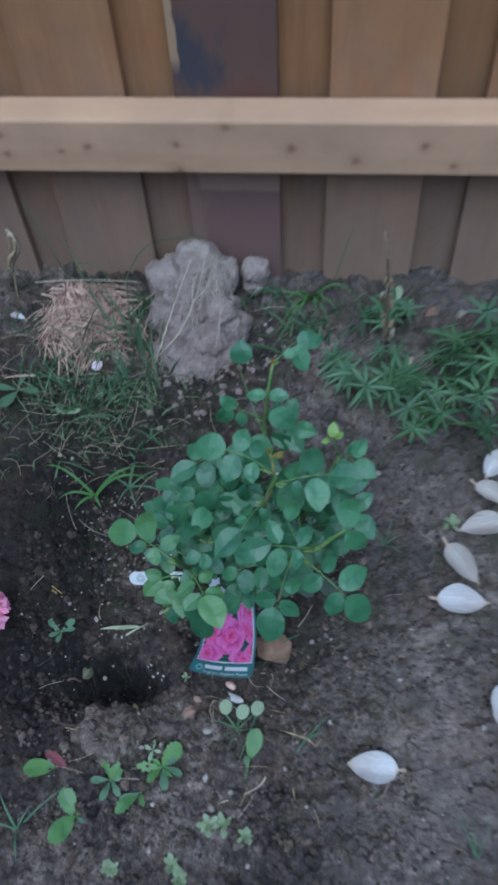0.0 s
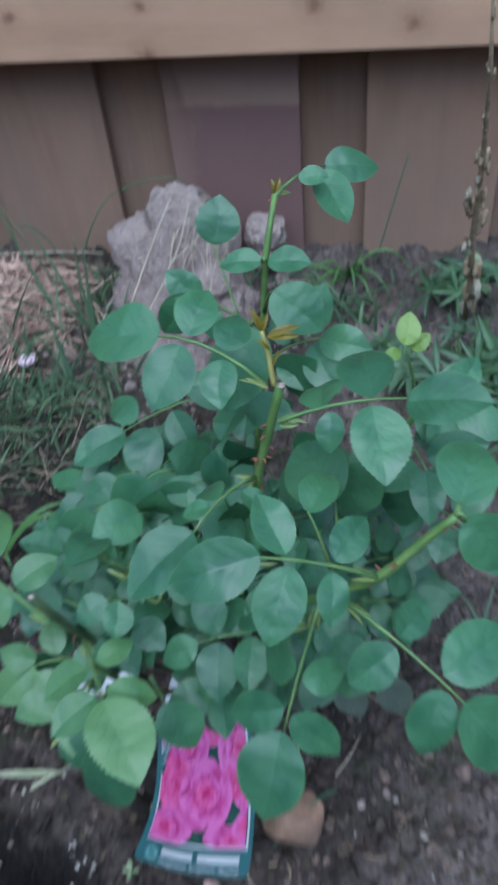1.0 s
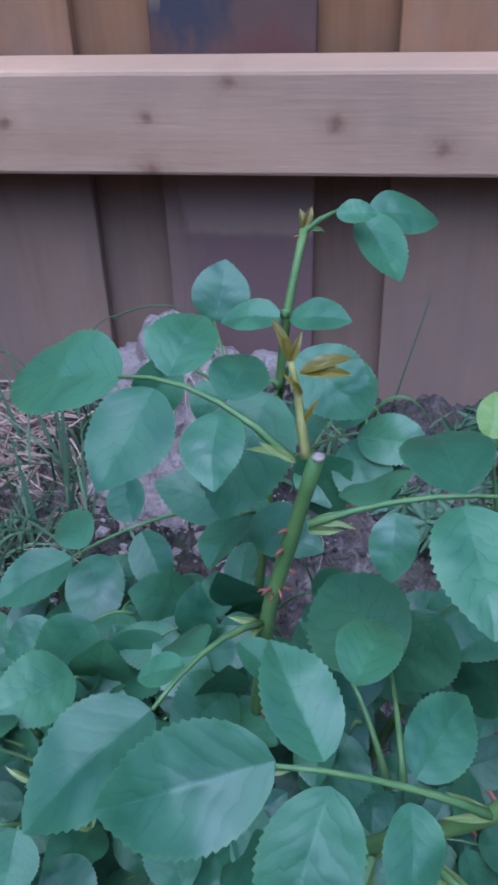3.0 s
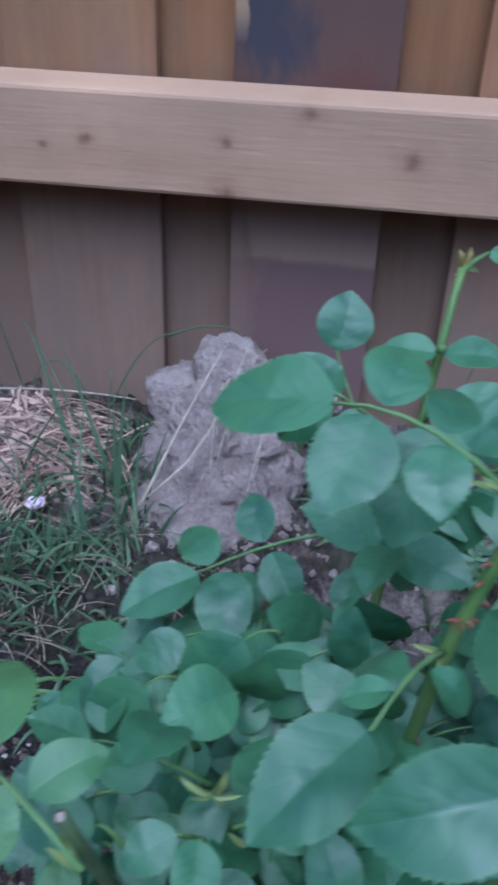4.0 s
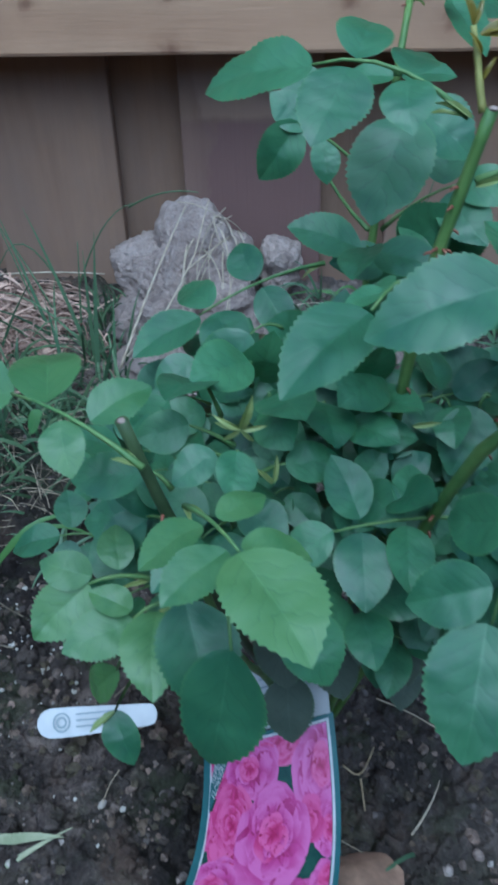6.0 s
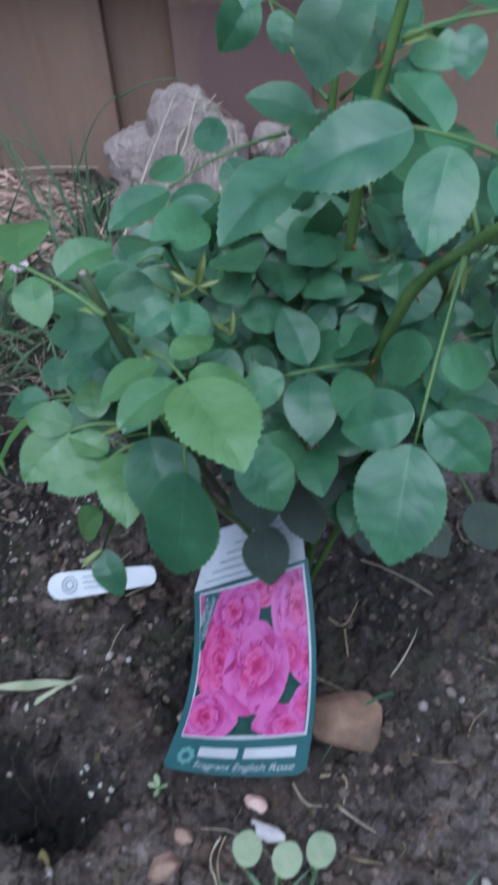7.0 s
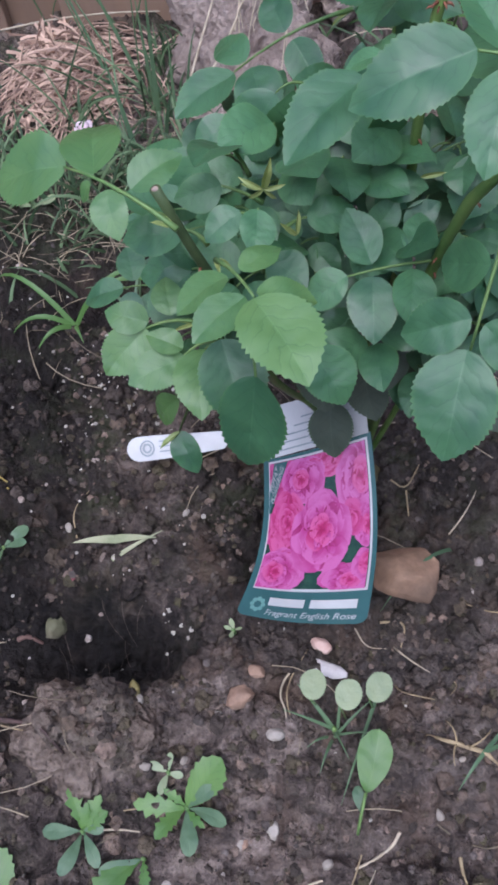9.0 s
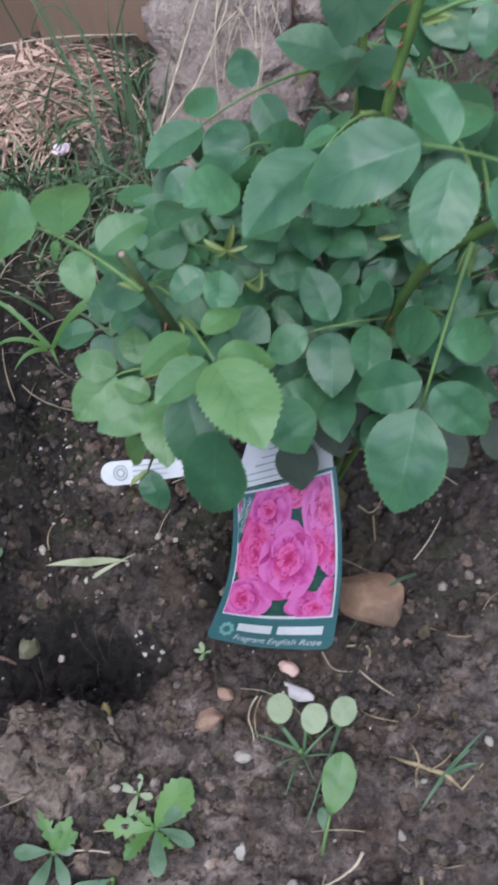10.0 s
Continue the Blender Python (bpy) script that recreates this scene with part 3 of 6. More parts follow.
def build_fence():
    fence = thing("fence", None, "unpainted cedar board fence with one horizontal rail above bare soil", "fence", kind="structure")
    v, f = box(-3.2, 3.2, RAIL_Y, RAIL_Y + 0.054, 0.231, 0.323, 0.004)
    for p in v:
        # the top is planed with a slight fall to the front
        p.z += 0.09 * (p.y - RAIL_Y) if p.z > 0.28 else 0.0
    part("rail", mesh("rail", v, f, M_rail, False), fence, "pale planed softwood rail with small knots")
    rng = random.Random(4)
    for k in range(-13, 14):
        x0 = -0.339 + PITCH * k
        mat = M_stained if k == 1 else M_front
        lab = "front board with a dark purple and blue stain" if k == 1 else ""
        tilt = rng.uniform(-0.004, 0.004) if k not in (0, 1, 2) else 0
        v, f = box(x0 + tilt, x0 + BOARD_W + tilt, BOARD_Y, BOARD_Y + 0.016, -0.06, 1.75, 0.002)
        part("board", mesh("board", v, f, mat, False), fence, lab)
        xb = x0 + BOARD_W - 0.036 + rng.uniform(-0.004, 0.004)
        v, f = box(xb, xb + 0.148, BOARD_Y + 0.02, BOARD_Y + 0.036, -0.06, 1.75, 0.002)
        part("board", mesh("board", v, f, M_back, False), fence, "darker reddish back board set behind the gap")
    return fence


fence = build_fence()


# ---- added unseen board walls that block the low sky behind and beside the camera ----
def sky_blocker(name, x0, x1, y0, y1):
    v, f = box(x0, x1, y0, y1, -0.3, 2.1, 0.005)
    return thing(name, mesh(name, v, f, M_front, False), "unseen plain board wall added to block low sky light", "wall", kind="structure")


sky_blocker("wall_south", -3.2, 3.2, -2.9, -2.84)
sky_blocker("wall_west", -3.26, -3.2, -2.9, 1.3)
sky_blocker("wall_east", 3.2, 3.26, -2.9, 1.3)


# ---- loose soil, stones and clods ----
RNG = random.Random(11)


def on_ground(x, y, lift=0.0):
    return Vector((x, y, ground_z(x, y) + lift))


def scatter(name, label, category, mat, spots, level=1, rough=0.35, smooth=False):
    """One object of many small lumps; spots: (x, y, radius)."""
    soup = Soup()
    kinds = [blob(k + 1, 1.0, level, rough, (1, 0.85, 0.7), 2.0) for k in range(8)]
    for i, (x, y, r) in enumerate(spots):
        v, f = kinds[i % 8]
        m = Matrix.Translation(on_ground(x, y, r * 0.1)) @ Euler((RNG.uniform(-0.5, 0.5), RNG.uniform(-0.5, 0.5), RNG.uniform(0, 6.28))).to_matrix().to_4x4() @ Matrix.Scale(r, 4)
        soup.add([m @ p for p in v], f)
    return thing(name, soup.mesh(name, mat, smooth), label, category, kind="stuff")


def bed_grains():
    """Coarse grains over the part of the bed that lies bare in front."""
    rng = random.Random(57)
    spots = []
    while len(spots) < 5200:
        x, y = rng.uniform(-0.33, 0.27), rng.uniform(0.36, 0.86)
        if ((x + 0.157) / 0.075) ** 2 + ((y - 0.575) / 0.038) ** 2 > 1 and noise.noise((x * 13, y * 13, 21.0)) + 0.4 * noise.noise((x * 40, y * 40, 2.0)) > -0.12:
            spots.append((x, y, 0.0011 + 0.0032 * rng.random() ** 3))
    return scatter("soil_grains", "coarse brown and dark soil grains over the bed", "soil", M_lump, spots, 2, 0.6)


bed_grains()


def crumb_spots(n):
    out = []
    for _ in range(n):
        x, y = RNG.uniform(-0.5, 0.5), RNG.uniform(0.3, 1.25)
        if noise.noise((x * 7, y * 7, 3.3)) < -0.25 or ((x + 0.157) / 0.075) ** 2 + ((y - 0.575) / 0.038) ** 2 < 1:
            continue
        r = 0.001 + 0.0036 * RNG.random() ** 5
        out.append((x, y, r))
    return out


scatter("soil_crumbs", "small brown soil crumbs lying over the bed", "soil", M_crumb, crumb_spots(11000), 2, 0.4, False)
spots = []
for _ in range(420):
    x, y = RNG.uniform(-0.34, 0.26), RNG.uniform(0.36, 0.86)
    if noise.noise((x * 8, y * 8, 12.3)) > -0.15:
        spots.append((x, y, 0.003 + 0.009 * RNG.random() ** 2))
scatter("soil_clods", "rounded brown soil clods half sunk in the bed", "soil", M_soil, spots, 3, 0.55, True)
LUMP_RNG = random.Random(83)
spots = []
while len(spots) < 760:
    x, y = LUMP_RNG.uniform(-0.32, 0.26), LUMP_RNG.uniform(0.36, 0.86)
    if noise.noise((x * 9, y * 9, 8.1)) > -0.12 and ((x + 0.157) / 0.075) ** 2 + ((y - 0.577) / 0.036) ** 2 > 1:
        spots.append((x, y, 0.0018 + 0.0064 * LUMP_RNG.random() ** 2.4))
scatter("soil_lumps", "uneven red brown and grey soil lumps strewn over the bed", "soil", M_lump, spots, 2, 0.6)
spots = []
for _ in range(10):
    spots.append((RNG.gauss(-0.098, 0.014), RNG.gauss(0.592, 0.008), RNG.uniform(0.0012, 0.0026)))
for _ in range(150):
    x, y = RNG.gauss(-0.18, 0.04), RNG.gauss(0.785, 0.04)
    if x < -0.075:
        spots.append((x, y, 0.0008 + 0.0014 * RNG.random() ** 2))
while len(spots) < 290:
    x, y = RNG.uniform(-0.34, 0.2), RNG.uniform(0.4, 0.98)
    if RNG.random() < (0.85 if x < -0.1 and 0.56 < y < 0.9 else 0.2):
        spots.append((x, y, RNG.uniform(0.0007, 0.0016)))
scatter("perlite_grains", "tiny white perlite grains in the dark potting soil", "perlite", M_perlite, spots, 2, 0.75)


spots = []
while len(spots) < 260:
    x, y = RNG.uniform(-0.32, 0.42), RNG.uniform(0.34, 1.22)
    if noise.noise((x * 11, y * 11, 5.5)) > -0.1 and (y < 0.66 or RNG.random() < 0.35):
        spots.append((x, y, 0.0011 + 0.0034 * RNG.random() ** 3))
scatter("gravel", "small pale and brown gravel strewn over soil", "gravel", M_gravel, spots, 2, 0.4)


def pebble(name, x, y, r, squash, mat, label, seed, turn=0.0, breaks=9, deep=0.72):
    v, f = blob(seed, r, 4, 0.22, squash, 1.0)
    rng = random.Random(seed)
    for _ in range(breaks):
        # flat breaks, as on a chipped stone
        d = Vector((rng.gauss(0, 1), rng.gauss(0, 1), rng.gauss(0, 1))).normalized()
        reach = max(p.dot(d) for p in v) * rng.uniform(deep, 0.92)
        v = [p - d * (0.85 * max(0.0, p.dot(d) - reach)) for p in v]
    v = [p * (1 + 0.05 * noise.noise(p * (3.5 / r) + Vector((seed, 0, 0)))) for p in v]
    return thing(name, mesh(name, v, f, mat), label, "stone", "stones in the bed", m=Matrix.Translation(on_ground(x, y, r * squash[2] * 0.45)) @ pose(0, 0, 0, 0, 0, turn))


pebble("stone", 0.068, 0.622, 0.036, (0.76, 1.12, 0.55), M_stone_warm, "flat reddish brown stone beside the plant tag", 14, 25, 16, 0.5)
pebble("stone", -0.047, 0.53, 0.0115, (1.0, 0.7, 0.55), M_stone_red, "small reddish stone half sunk in soil", 9, 15)
pebble("stone", -0.036, 0.548, 0.0065, (1.1, 0.7, 0.6), M_stone_red, "small reddish stone half sunk in soil", 5, -10)
pebble("stone", -0.212, 0.592, 0.0115, (0.8, 1.1, 0.75), M_mossy, "grey green pebble beside the hollow", 6, -20)
pebble("stone", -0.123, 0.528, 0.0065, (0.7, 1.1, 0.7), M_yellow_stone, "small yellowish stone at the hollow's edge", 31, 10)
pebble("stone", -0.038, 0.44, 0.0035, (1.2, 0.8, 0.6), M_stone_red, "tiny red stone beside a weed", 33, 30)
for k, (x, y, r, q) in enumerate([(-0.019, 0.506, 0.0075, 0), (0.014, 0.553, 0.012, 4), (-0.019, 0.45, 0.0075, 0), (0.09, 0.467, 0.005, 2), (-0.108, 0.48, 0.0048, 2), (-0.083, 0.487, 0.004, 2),
                                  (-0.117, 0.521, 0.005, 0), (0.008, 0.57, 0.009, 1), (0.105, 0.5, 0.0035, 2), (-0.103, 0.668, 0.004, 0), (-0.2, 0.655, 0.005, 0), (-0.062, 0.52, 0.004, 2), (0.02, 0.43, 0.005, 2),
                                  (-0.04, 0.44, 0.0045, 2), (0.15, 0.53, 0.0045, 0), (0.17, 0.62, 0.005, 2), (0.31, 1.23, 0.018, 3), (0.36, 1.22, 0.013, 2), (-0.005, 0.41, 0.006, 2), (0.12, 0.42, 0.004, 0)]):
    mat, lab = [(M_pebble_pale, "pale pebble on the soil"), (M_petal_pink_stone, "pinkish pebble on the soil"), (M_pebble, "grey pebble on the soil"), (M_stone_red, "brown stone at the foot of the fence"), (M_pebble_white, "flat white stone below the plant tag")][q]
    pebble("pebble", x, y, r * 0.8, (1.15, 0.75, 0.7) if q < 4 else (1.5, 0.6, 0.35), mat, lab, 20 + k, k * 47 if q < 4 else -15)


def clod(name, heart, lumps, label, fine):
    """A heap of clay: one closed skin round rounded lumps, given as (x, y, z, radius), seen from a point inside all of them."""
    bm = bmesh.new()
    bmesh.ops.create_icosphere(bm, subdivisions=fine, radius=1.0)
    heart = Vector(heart)
    for p in bm.verts:
        d = p.co.normalized()
        reach = []
        for x, y, z, r in lumps:
            o = Vector((x, y, z)) - heart
            along = o.dot(d)
            gap = r * r - (o.length_squared - along * along)
            if gap > 0 and along + math.sqrt(gap) > 0:
                reach.append(along + math.sqrt(gap))
        far = max(reach, default=0.0)
        far = sum(q * math.exp((q - far) * 160) for q in reach) / sum(math.exp((q - far) * 160) for q in reach) if reach else 0.01
        q = heart + d * far
        rise = 0.011 * noise.noise(q * 27) + 0.007 * noise.noise(q * 62 + Vector((4, 0, 0))) + 0.004 * noise.noise(q * 150) + 0.0022 * noise.noise(q * 380)
        rise += 0.004 * (0.5 - noise.voronoi(q * 75)[0][0])
        q += d * rise
        q.y = min(q.y, BOARD_Y - 0.003)
        p.co = q
    me = bpy.data.meshes.new(name)
    bm.to_mesh(me)
    bm.free()
    me.polygons.foreach_set("use_smooth", [True] * len(me.polygons))
    me.materials.append(M_clay)
    return thing(name, me, label, "clod")


clod("clay_clod", (-0.095, 1.2, -0.03), [(-0.094, 1.25, 0.04, 0.045), (-0.15, 1.252, 0.005, 0.042), (-0.07, 1.242, 0.018, 0.042), (-0.105, 1.215, -0.005, 0.055), (-0.068, 1.185, -0.014, 0.048), (-0.12, 1.16, -0.032, 0.045),
                                          (-0.07, 1.135, -0.04, 0.047), (-0.038, 1.17, -0.034, 0.038), (-0.085, 1.1, -0.055, 0.04), (-0.155, 1.2, -0.034, 0.036), (-0.135, 1.125, -0.05, 0.038), (-0.045, 1.125, -0.052, 0.036), (-0.11, 1.085, -0.062, 0.032)],
     "large pale dry clay clod heaped against the fence", 6)
clod("clay_clod", (0.0, 1.254, -0.005), [(0.0, 1.265, 0.01, 0.023), (0.0, 1.26, -0.012, 0.021)], "small pale clay clod at the foot of the fence", 5)


def crust():
    """The pitted dry crust before the hollow."""
    ob = clod("soil_crust", (-0.152, 0.503, -0.12), [(-0.17, 0.505, -0.121, 0.03), (-0.14, 0.505, -0.119, 0.031), (-0.155, 0.488, -0.124, 0.03), (-0.125, 0.498, -0.122, 0.024), (-0.185, 0.492, -0.126, 0.024)],
              "pale pitted crust of dry soil beside the hollow", 6)
    ob["category"] = "soil"
    ob.data.materials[0] = M_crust
    return ob


def clay_crumbs():
    """Loose bits of dry clay at the foot of the big clod."""
    rng = random.Random(23)
    spots = []
    for _ in range(520):
        x, y = rng.gauss(-0.075, 0.06), rng.gauss(1.1, 0.05)
        if y < 1.25:
            spots.append((x, y, 0.0012 + 0.007 * rng.random() ** 4))
    return scatter("clay_crumbs", "loose pale clay crumbs below the clod", "soil", M_clay, spots, 1, 0.7)


clay_crumbs()
crust()


# ---- grasses and dry stalks ----
def blade(soup, base, tip, width, sag, n=5):
    pts = bend(base, tip, sag, n)
    side = (Vector(tip) - Vector(base)).cross(Vector((0.2, -0.7, 0.6)))
    side = side.normalized() if side.length > 1e-6 else Vector((1, 0, 0))
    v = []
    for i, p in enumerate(pts):
        w = width * (1 - (i / n) ** 1.6) + 0.0002
        v += [p - side * w, p + Vector((0, -0.0004, 0.0006)), p + side * w]
    f = []
    for i in range(n):
        a = i * 3
        f += [(a, a + 1, a + 4, a + 3), (a + 1, a + 2, a + 5, a + 4)]
    soup.add(v, f)


def grass_patch(name, label, n, where, length, seed, width=0.0016, lean_most=1.1):
    rng = random.Random(seed)
    soup = Soup()
    for _ in range(n):
        x, y = where(rng)
        ang = rng.uniform(0, 6.28)
        ln = rng.uniform(*length)
        lean = rng.uniform(0.2, lean_most)
        b = on_ground(x, y, -0.002)
        t = b + Vector((math.cos(ang) * ln * lean, math.sin(ang) * ln * lean * 0.8, ln * rng.uniform(0.25, 0.8)))
        t.y = min(t.y, 1.28)
        t.z = max(t.z, ground_z(t.x, t.y) + 0.003)
        blade(soup, b, t, rng.uniform(0.6, 1.3) * width, ln * rng.uniform(0.05, 0.22))
    return thing(name, soup.mesh(name, M_grass), label, "grass", kind="stuff")


grass_patch("grass", "sparse dark green grass on bare soil", 100, lambda r: (r.triangular(-0.5, -0.12, -0.22), r.triangular(0.86, 1.13, 1.03)), (0.03, 0.1), 1, 0.0016, 0.8)
grass_patch("grass", "tall thin grass blades between straw and clod", 30, lambda r: (r.triangular(-0.33, -0.13, -0.2), r.uniform(1.0, 1.16)), (0.07, 0.13), 6, 0.0012)


grass_patch("grass", "low dark green grass before the straw", 130, lambda r: (r.gauss(-0.255, 0.06), r.gauss(1.035, 0.035)), (0.025, 0.075), 31, 0.0014, 1.1)
grass_patch("grass", "low dark green grass spreading over damp soil", 60, lambda r: (r.gauss(-0.25, 0.08), r.gauss(0.955, 0.03)), (0.015, 0.05), 32, 0.0013, 1.3)
grass_patch("grass", "thin green grass between straw and clod", 50, lambda r: (r.gauss(-0.19, 0.012), r.uniform(1.1, 1.24)), (0.03, 0.07), 33, 0.0012, 0.6)


def litter():
    rng = random.Random(17)
    soup = Soup()
    for _ in range(420):
        x, y = rng.triangular(-0.5, -0.08, -0.25), rng.triangular(0.8, 1.2, 1.02)
        if rng.random() < 0.2:
            x, y = rng.uniform(-0.3, 0.35), rng.uniform(0.4, 1.2)
        a, ln = rng.uniform(0, 6.28), rng.uniform(0.008, 0.035)
        d = Vector((math.cos(a) * ln, math.sin(a) * ln, rng.uniform(-0.002, 0.006)))
        c = on_ground(x, y, 0.004)
        v, f = tube(bend(c - d, c + d, rng.uniform(0.0, 0.008), 4, rng.gauss(0, 0.12)), rng.uniform(0.0003, 0.0006), 4, False)
        soup.add(v, f)
    return thing("plant_litter", soup.mesh("plant_litter", M_litter), "thin dry stems scattered over the bed", "litter", kind="stuff")


litter()
grass_patch("grass", "thin weedy grass along the fence foot", 60, lambda r: (r.uniform(-0.45, 0.2), r.uniform(1.15, 1.25)), (0.03, 0.07), 2, 0.0011)
grass_patch("grass", "tuft of grass between clod and lupin", 40, lambda r: (r.gauss(0.09, 0.03), r.gauss(1.17, 0.03)), (0.04, 0.1), 3, 0.0018)


def grass_tuft(x, y, tips, label, width=0.0028, mat=None):
    soup = Soup()
    for dx, dy, dz, sag in tips:
        b = on_ground(x, y, -0.002)
        blade(soup, b, b + Vector((dx, dy, dz)), width, sag, 8)
    return thing("grass_tuft", soup.mesh("grass_tuft", mat or M_weed), label, "grass")


grass_tuft(-0.231, 0.85, [(0.105, 0.025, 0.006, 0.045), (0.09, 0.045, 0.02, 0.035), (-0.09, 0.045, 0.012, 0.035), (-0.06, -0.01, 0.0, 0.02), (0.015, -0.025, 0.006, 0.01), (-0.03, -0.03, 0.0, 0.012)], "tuft of broad arching yellow-green grass blades", 0.0026, M_lobed)
grass_tuft(-0.178, 0.869, [(0.075, -0.02, 0.005, 0.02), (-0.045, 0.012, 0.02, 0.012), (0.005, 0.04, 0.02, 0.01), (0.02, -0.045, 0.0, 0.01), (-0.015, -0.035, 0.0, 0.01), (0.045, 0.03, 0.01, 0.01)], "tuft of narrow green grass blades on dark soil", 0.0016)
grass_tuft(0.225, 0.787, [(0.012, 0.035, 0.03, 0.008), (-0.02, 0.02, 0.03, 0.008), (0.025, -0.02, 0.015, 0.012), (-0.01, -0.025, 0.01, 0.01), (0.03, 0.012, 0.02, 0.01)], "small dark green grass tuft beside the rose", 0.0014)
grass_tuft(0.345, 0.375, [(-0.025, 0.06, 0.01, 0.01), (-0.005, 0.05, 0.015, 0.008), (0.02, 0.045, 0.015, 0.01), (0.01, 0.02, 0.01, 0.01), (-0.012, 0.03, 0.012, 0.006)], "sparse pale green grass tuft on soil", 0.0011)
grass_tuft(-0.267, 0.368, [(0.065, 0.06, 0.02, 0.01), (-0.05, 0.012, 0.02, 0.01), (0.012, -0.04, 0.01, 0.01), (-0.03, 0.045, 0.02, 0.01), (0.02, 0.03, 0.02, 0.008)], "tuft of grey green grass on soil", 0.0016)
grass_tuft(0.102, 0.652, [(-0.052, -0.055, 0.004, 0.022)], "yellowish grass blade arching over a stone", 0.0014)
grass_tuft(0.1, 1.255, [(-0.058, -0.105, -0.01, 0.03), (-0.062, -0.09, -0.01, 0.04), (-0.11, -0.005, 0.01, 0.02), (0.085, -0.005, 0.0, 0.045), (0.055, -0.05, 0.0, 0.03), (0.035, -0.07, -0.01, 0.03), (0.01, -0.06, 0.0, 0.035), (-0.02, -0.05, 0.01, 0.03), (0.025, -0.035, 0.02, 0.03), (-0.05, -0.03, 0.015, 0.03), (0.0, -0.03, 0.05, 0.0), (0.02, -0.01, 0.06, 0.0)],
           "arching tuft of yellowish green grass at the fence foot", 0.0021, M_lobed)
grass_tuft(0.045, 1.25, [(-0.03, -0.06, 0.0, 0.02), (-0.06, -0.01, 0.01, 0.02), (0.03, -0.05, 0.0, 0.02), (0.0, -0.02, 0.05, 0.0), (-0.03, 0.0, 0.05, 0.01)], "small tuft of green grass at the fence foot", 0.0015)


def tall_blades():
    """Single broad blades that stand before straw and clod."""
    for base, tip, w in (((-0.186, 1.1, -0.05), (-0.168, 1.1, 0.115), 0.0024), ((-0.192, 1.12, -0.05), (-0.187, 1.12, 0.088), 0.002), ((-0.2, 1.05, -0.06), (-0.216, 1.07, 0.06), 0.0024), ((-0.266, 1.03, -0.07), (-0.252, 1.03, 0.0), 0.0022), ((-0.227, 1.02, -0.07), (-0.224, 1.03, 0.01), 0.0022),
                         ((-0.208, 1.15, -0.04), (-0.248, 1.15, 0.118), 0.002), ((-0.245, 1.16, -0.03), (-0.286, 1.18, 0.1), 0.0018), ((-0.175, 1.07, -0.06), (-0.15, 1.05, 0.03), 0.002), ((-0.28, 1.0, -0.07), (-0.31, 0.98, -0.01), 0.0024), ((-0.24, 0.99, -0.07), (-0.2, 0.96, -0.02), 0.0022),
                         ((-0.31, 1.05, -0.06), (-0.35, 1.03, 0.01), 0.002), ((-0.165, 1.09, -0.05), (-0.158, 1.1, 0.05), 0.0018)):
        soup = Soup()
        b = on_ground(base[0], base[1], -0.002)
        blade(soup, b, tip, w, 0.006, 8)
        thing("tall_grass", soup.mesh("tall_grass", M_weed), "tall broad grey green grass blade beside the straw", "grass", "tall grass blades")


tall_blades()


def arch(points, r, mat, name, label, category):
    pts = [Vector(p) for p in points]
    for _ in range(2 if len(pts) < 6 else 0):
        # cut the corners of a stem that is told by few points
        pts = [pts[0]] + [q for a, b in zip(pts, pts[1:]) for q in (a.lerp(b, 0.25), a.lerp(b, 0.75))] + [pts[-1]]
    v, f = tube(pts, [r * (1.15 - 0.6 * i / (len(pts) - 1)) for i in range(len(pts))], 5)
    return thing(name, mesh(name, v, f, mat), label, category)


for a, b, s in [((-0.34, 1.27, -0.04), (-0.385, 1.275, 0.15), 0.0), ((-0.245, 1.265, -0.04), (-0.165, 1.27, 0.075), 0.025), ((-0.255, 1.17, -0.04), (-0.31, 1.23, 0.075), 0.008), ((-0.25, 1.2, -0.03), (-0.335, 1.27, 0.07), 0.01), ((-0.25, 1.255, -0.04), (-0.34, 1.268, -0.02), 0.06), ((-0.17, 1.27, 0.07), (-0.09, 1.262, 0.09), 0.008), ((0.13, 1.26, -0.04), (0.165, 1.27, 0.11), 0.0), ((-0.215, 1.16, -0.04), (-0.208, 1.18, 0.07), 0.0)]:
    arch(bend(a, b, s, 8), 0.0011, M_grass, "wild_grass", "thin dark grass stem against the fence", "grass")


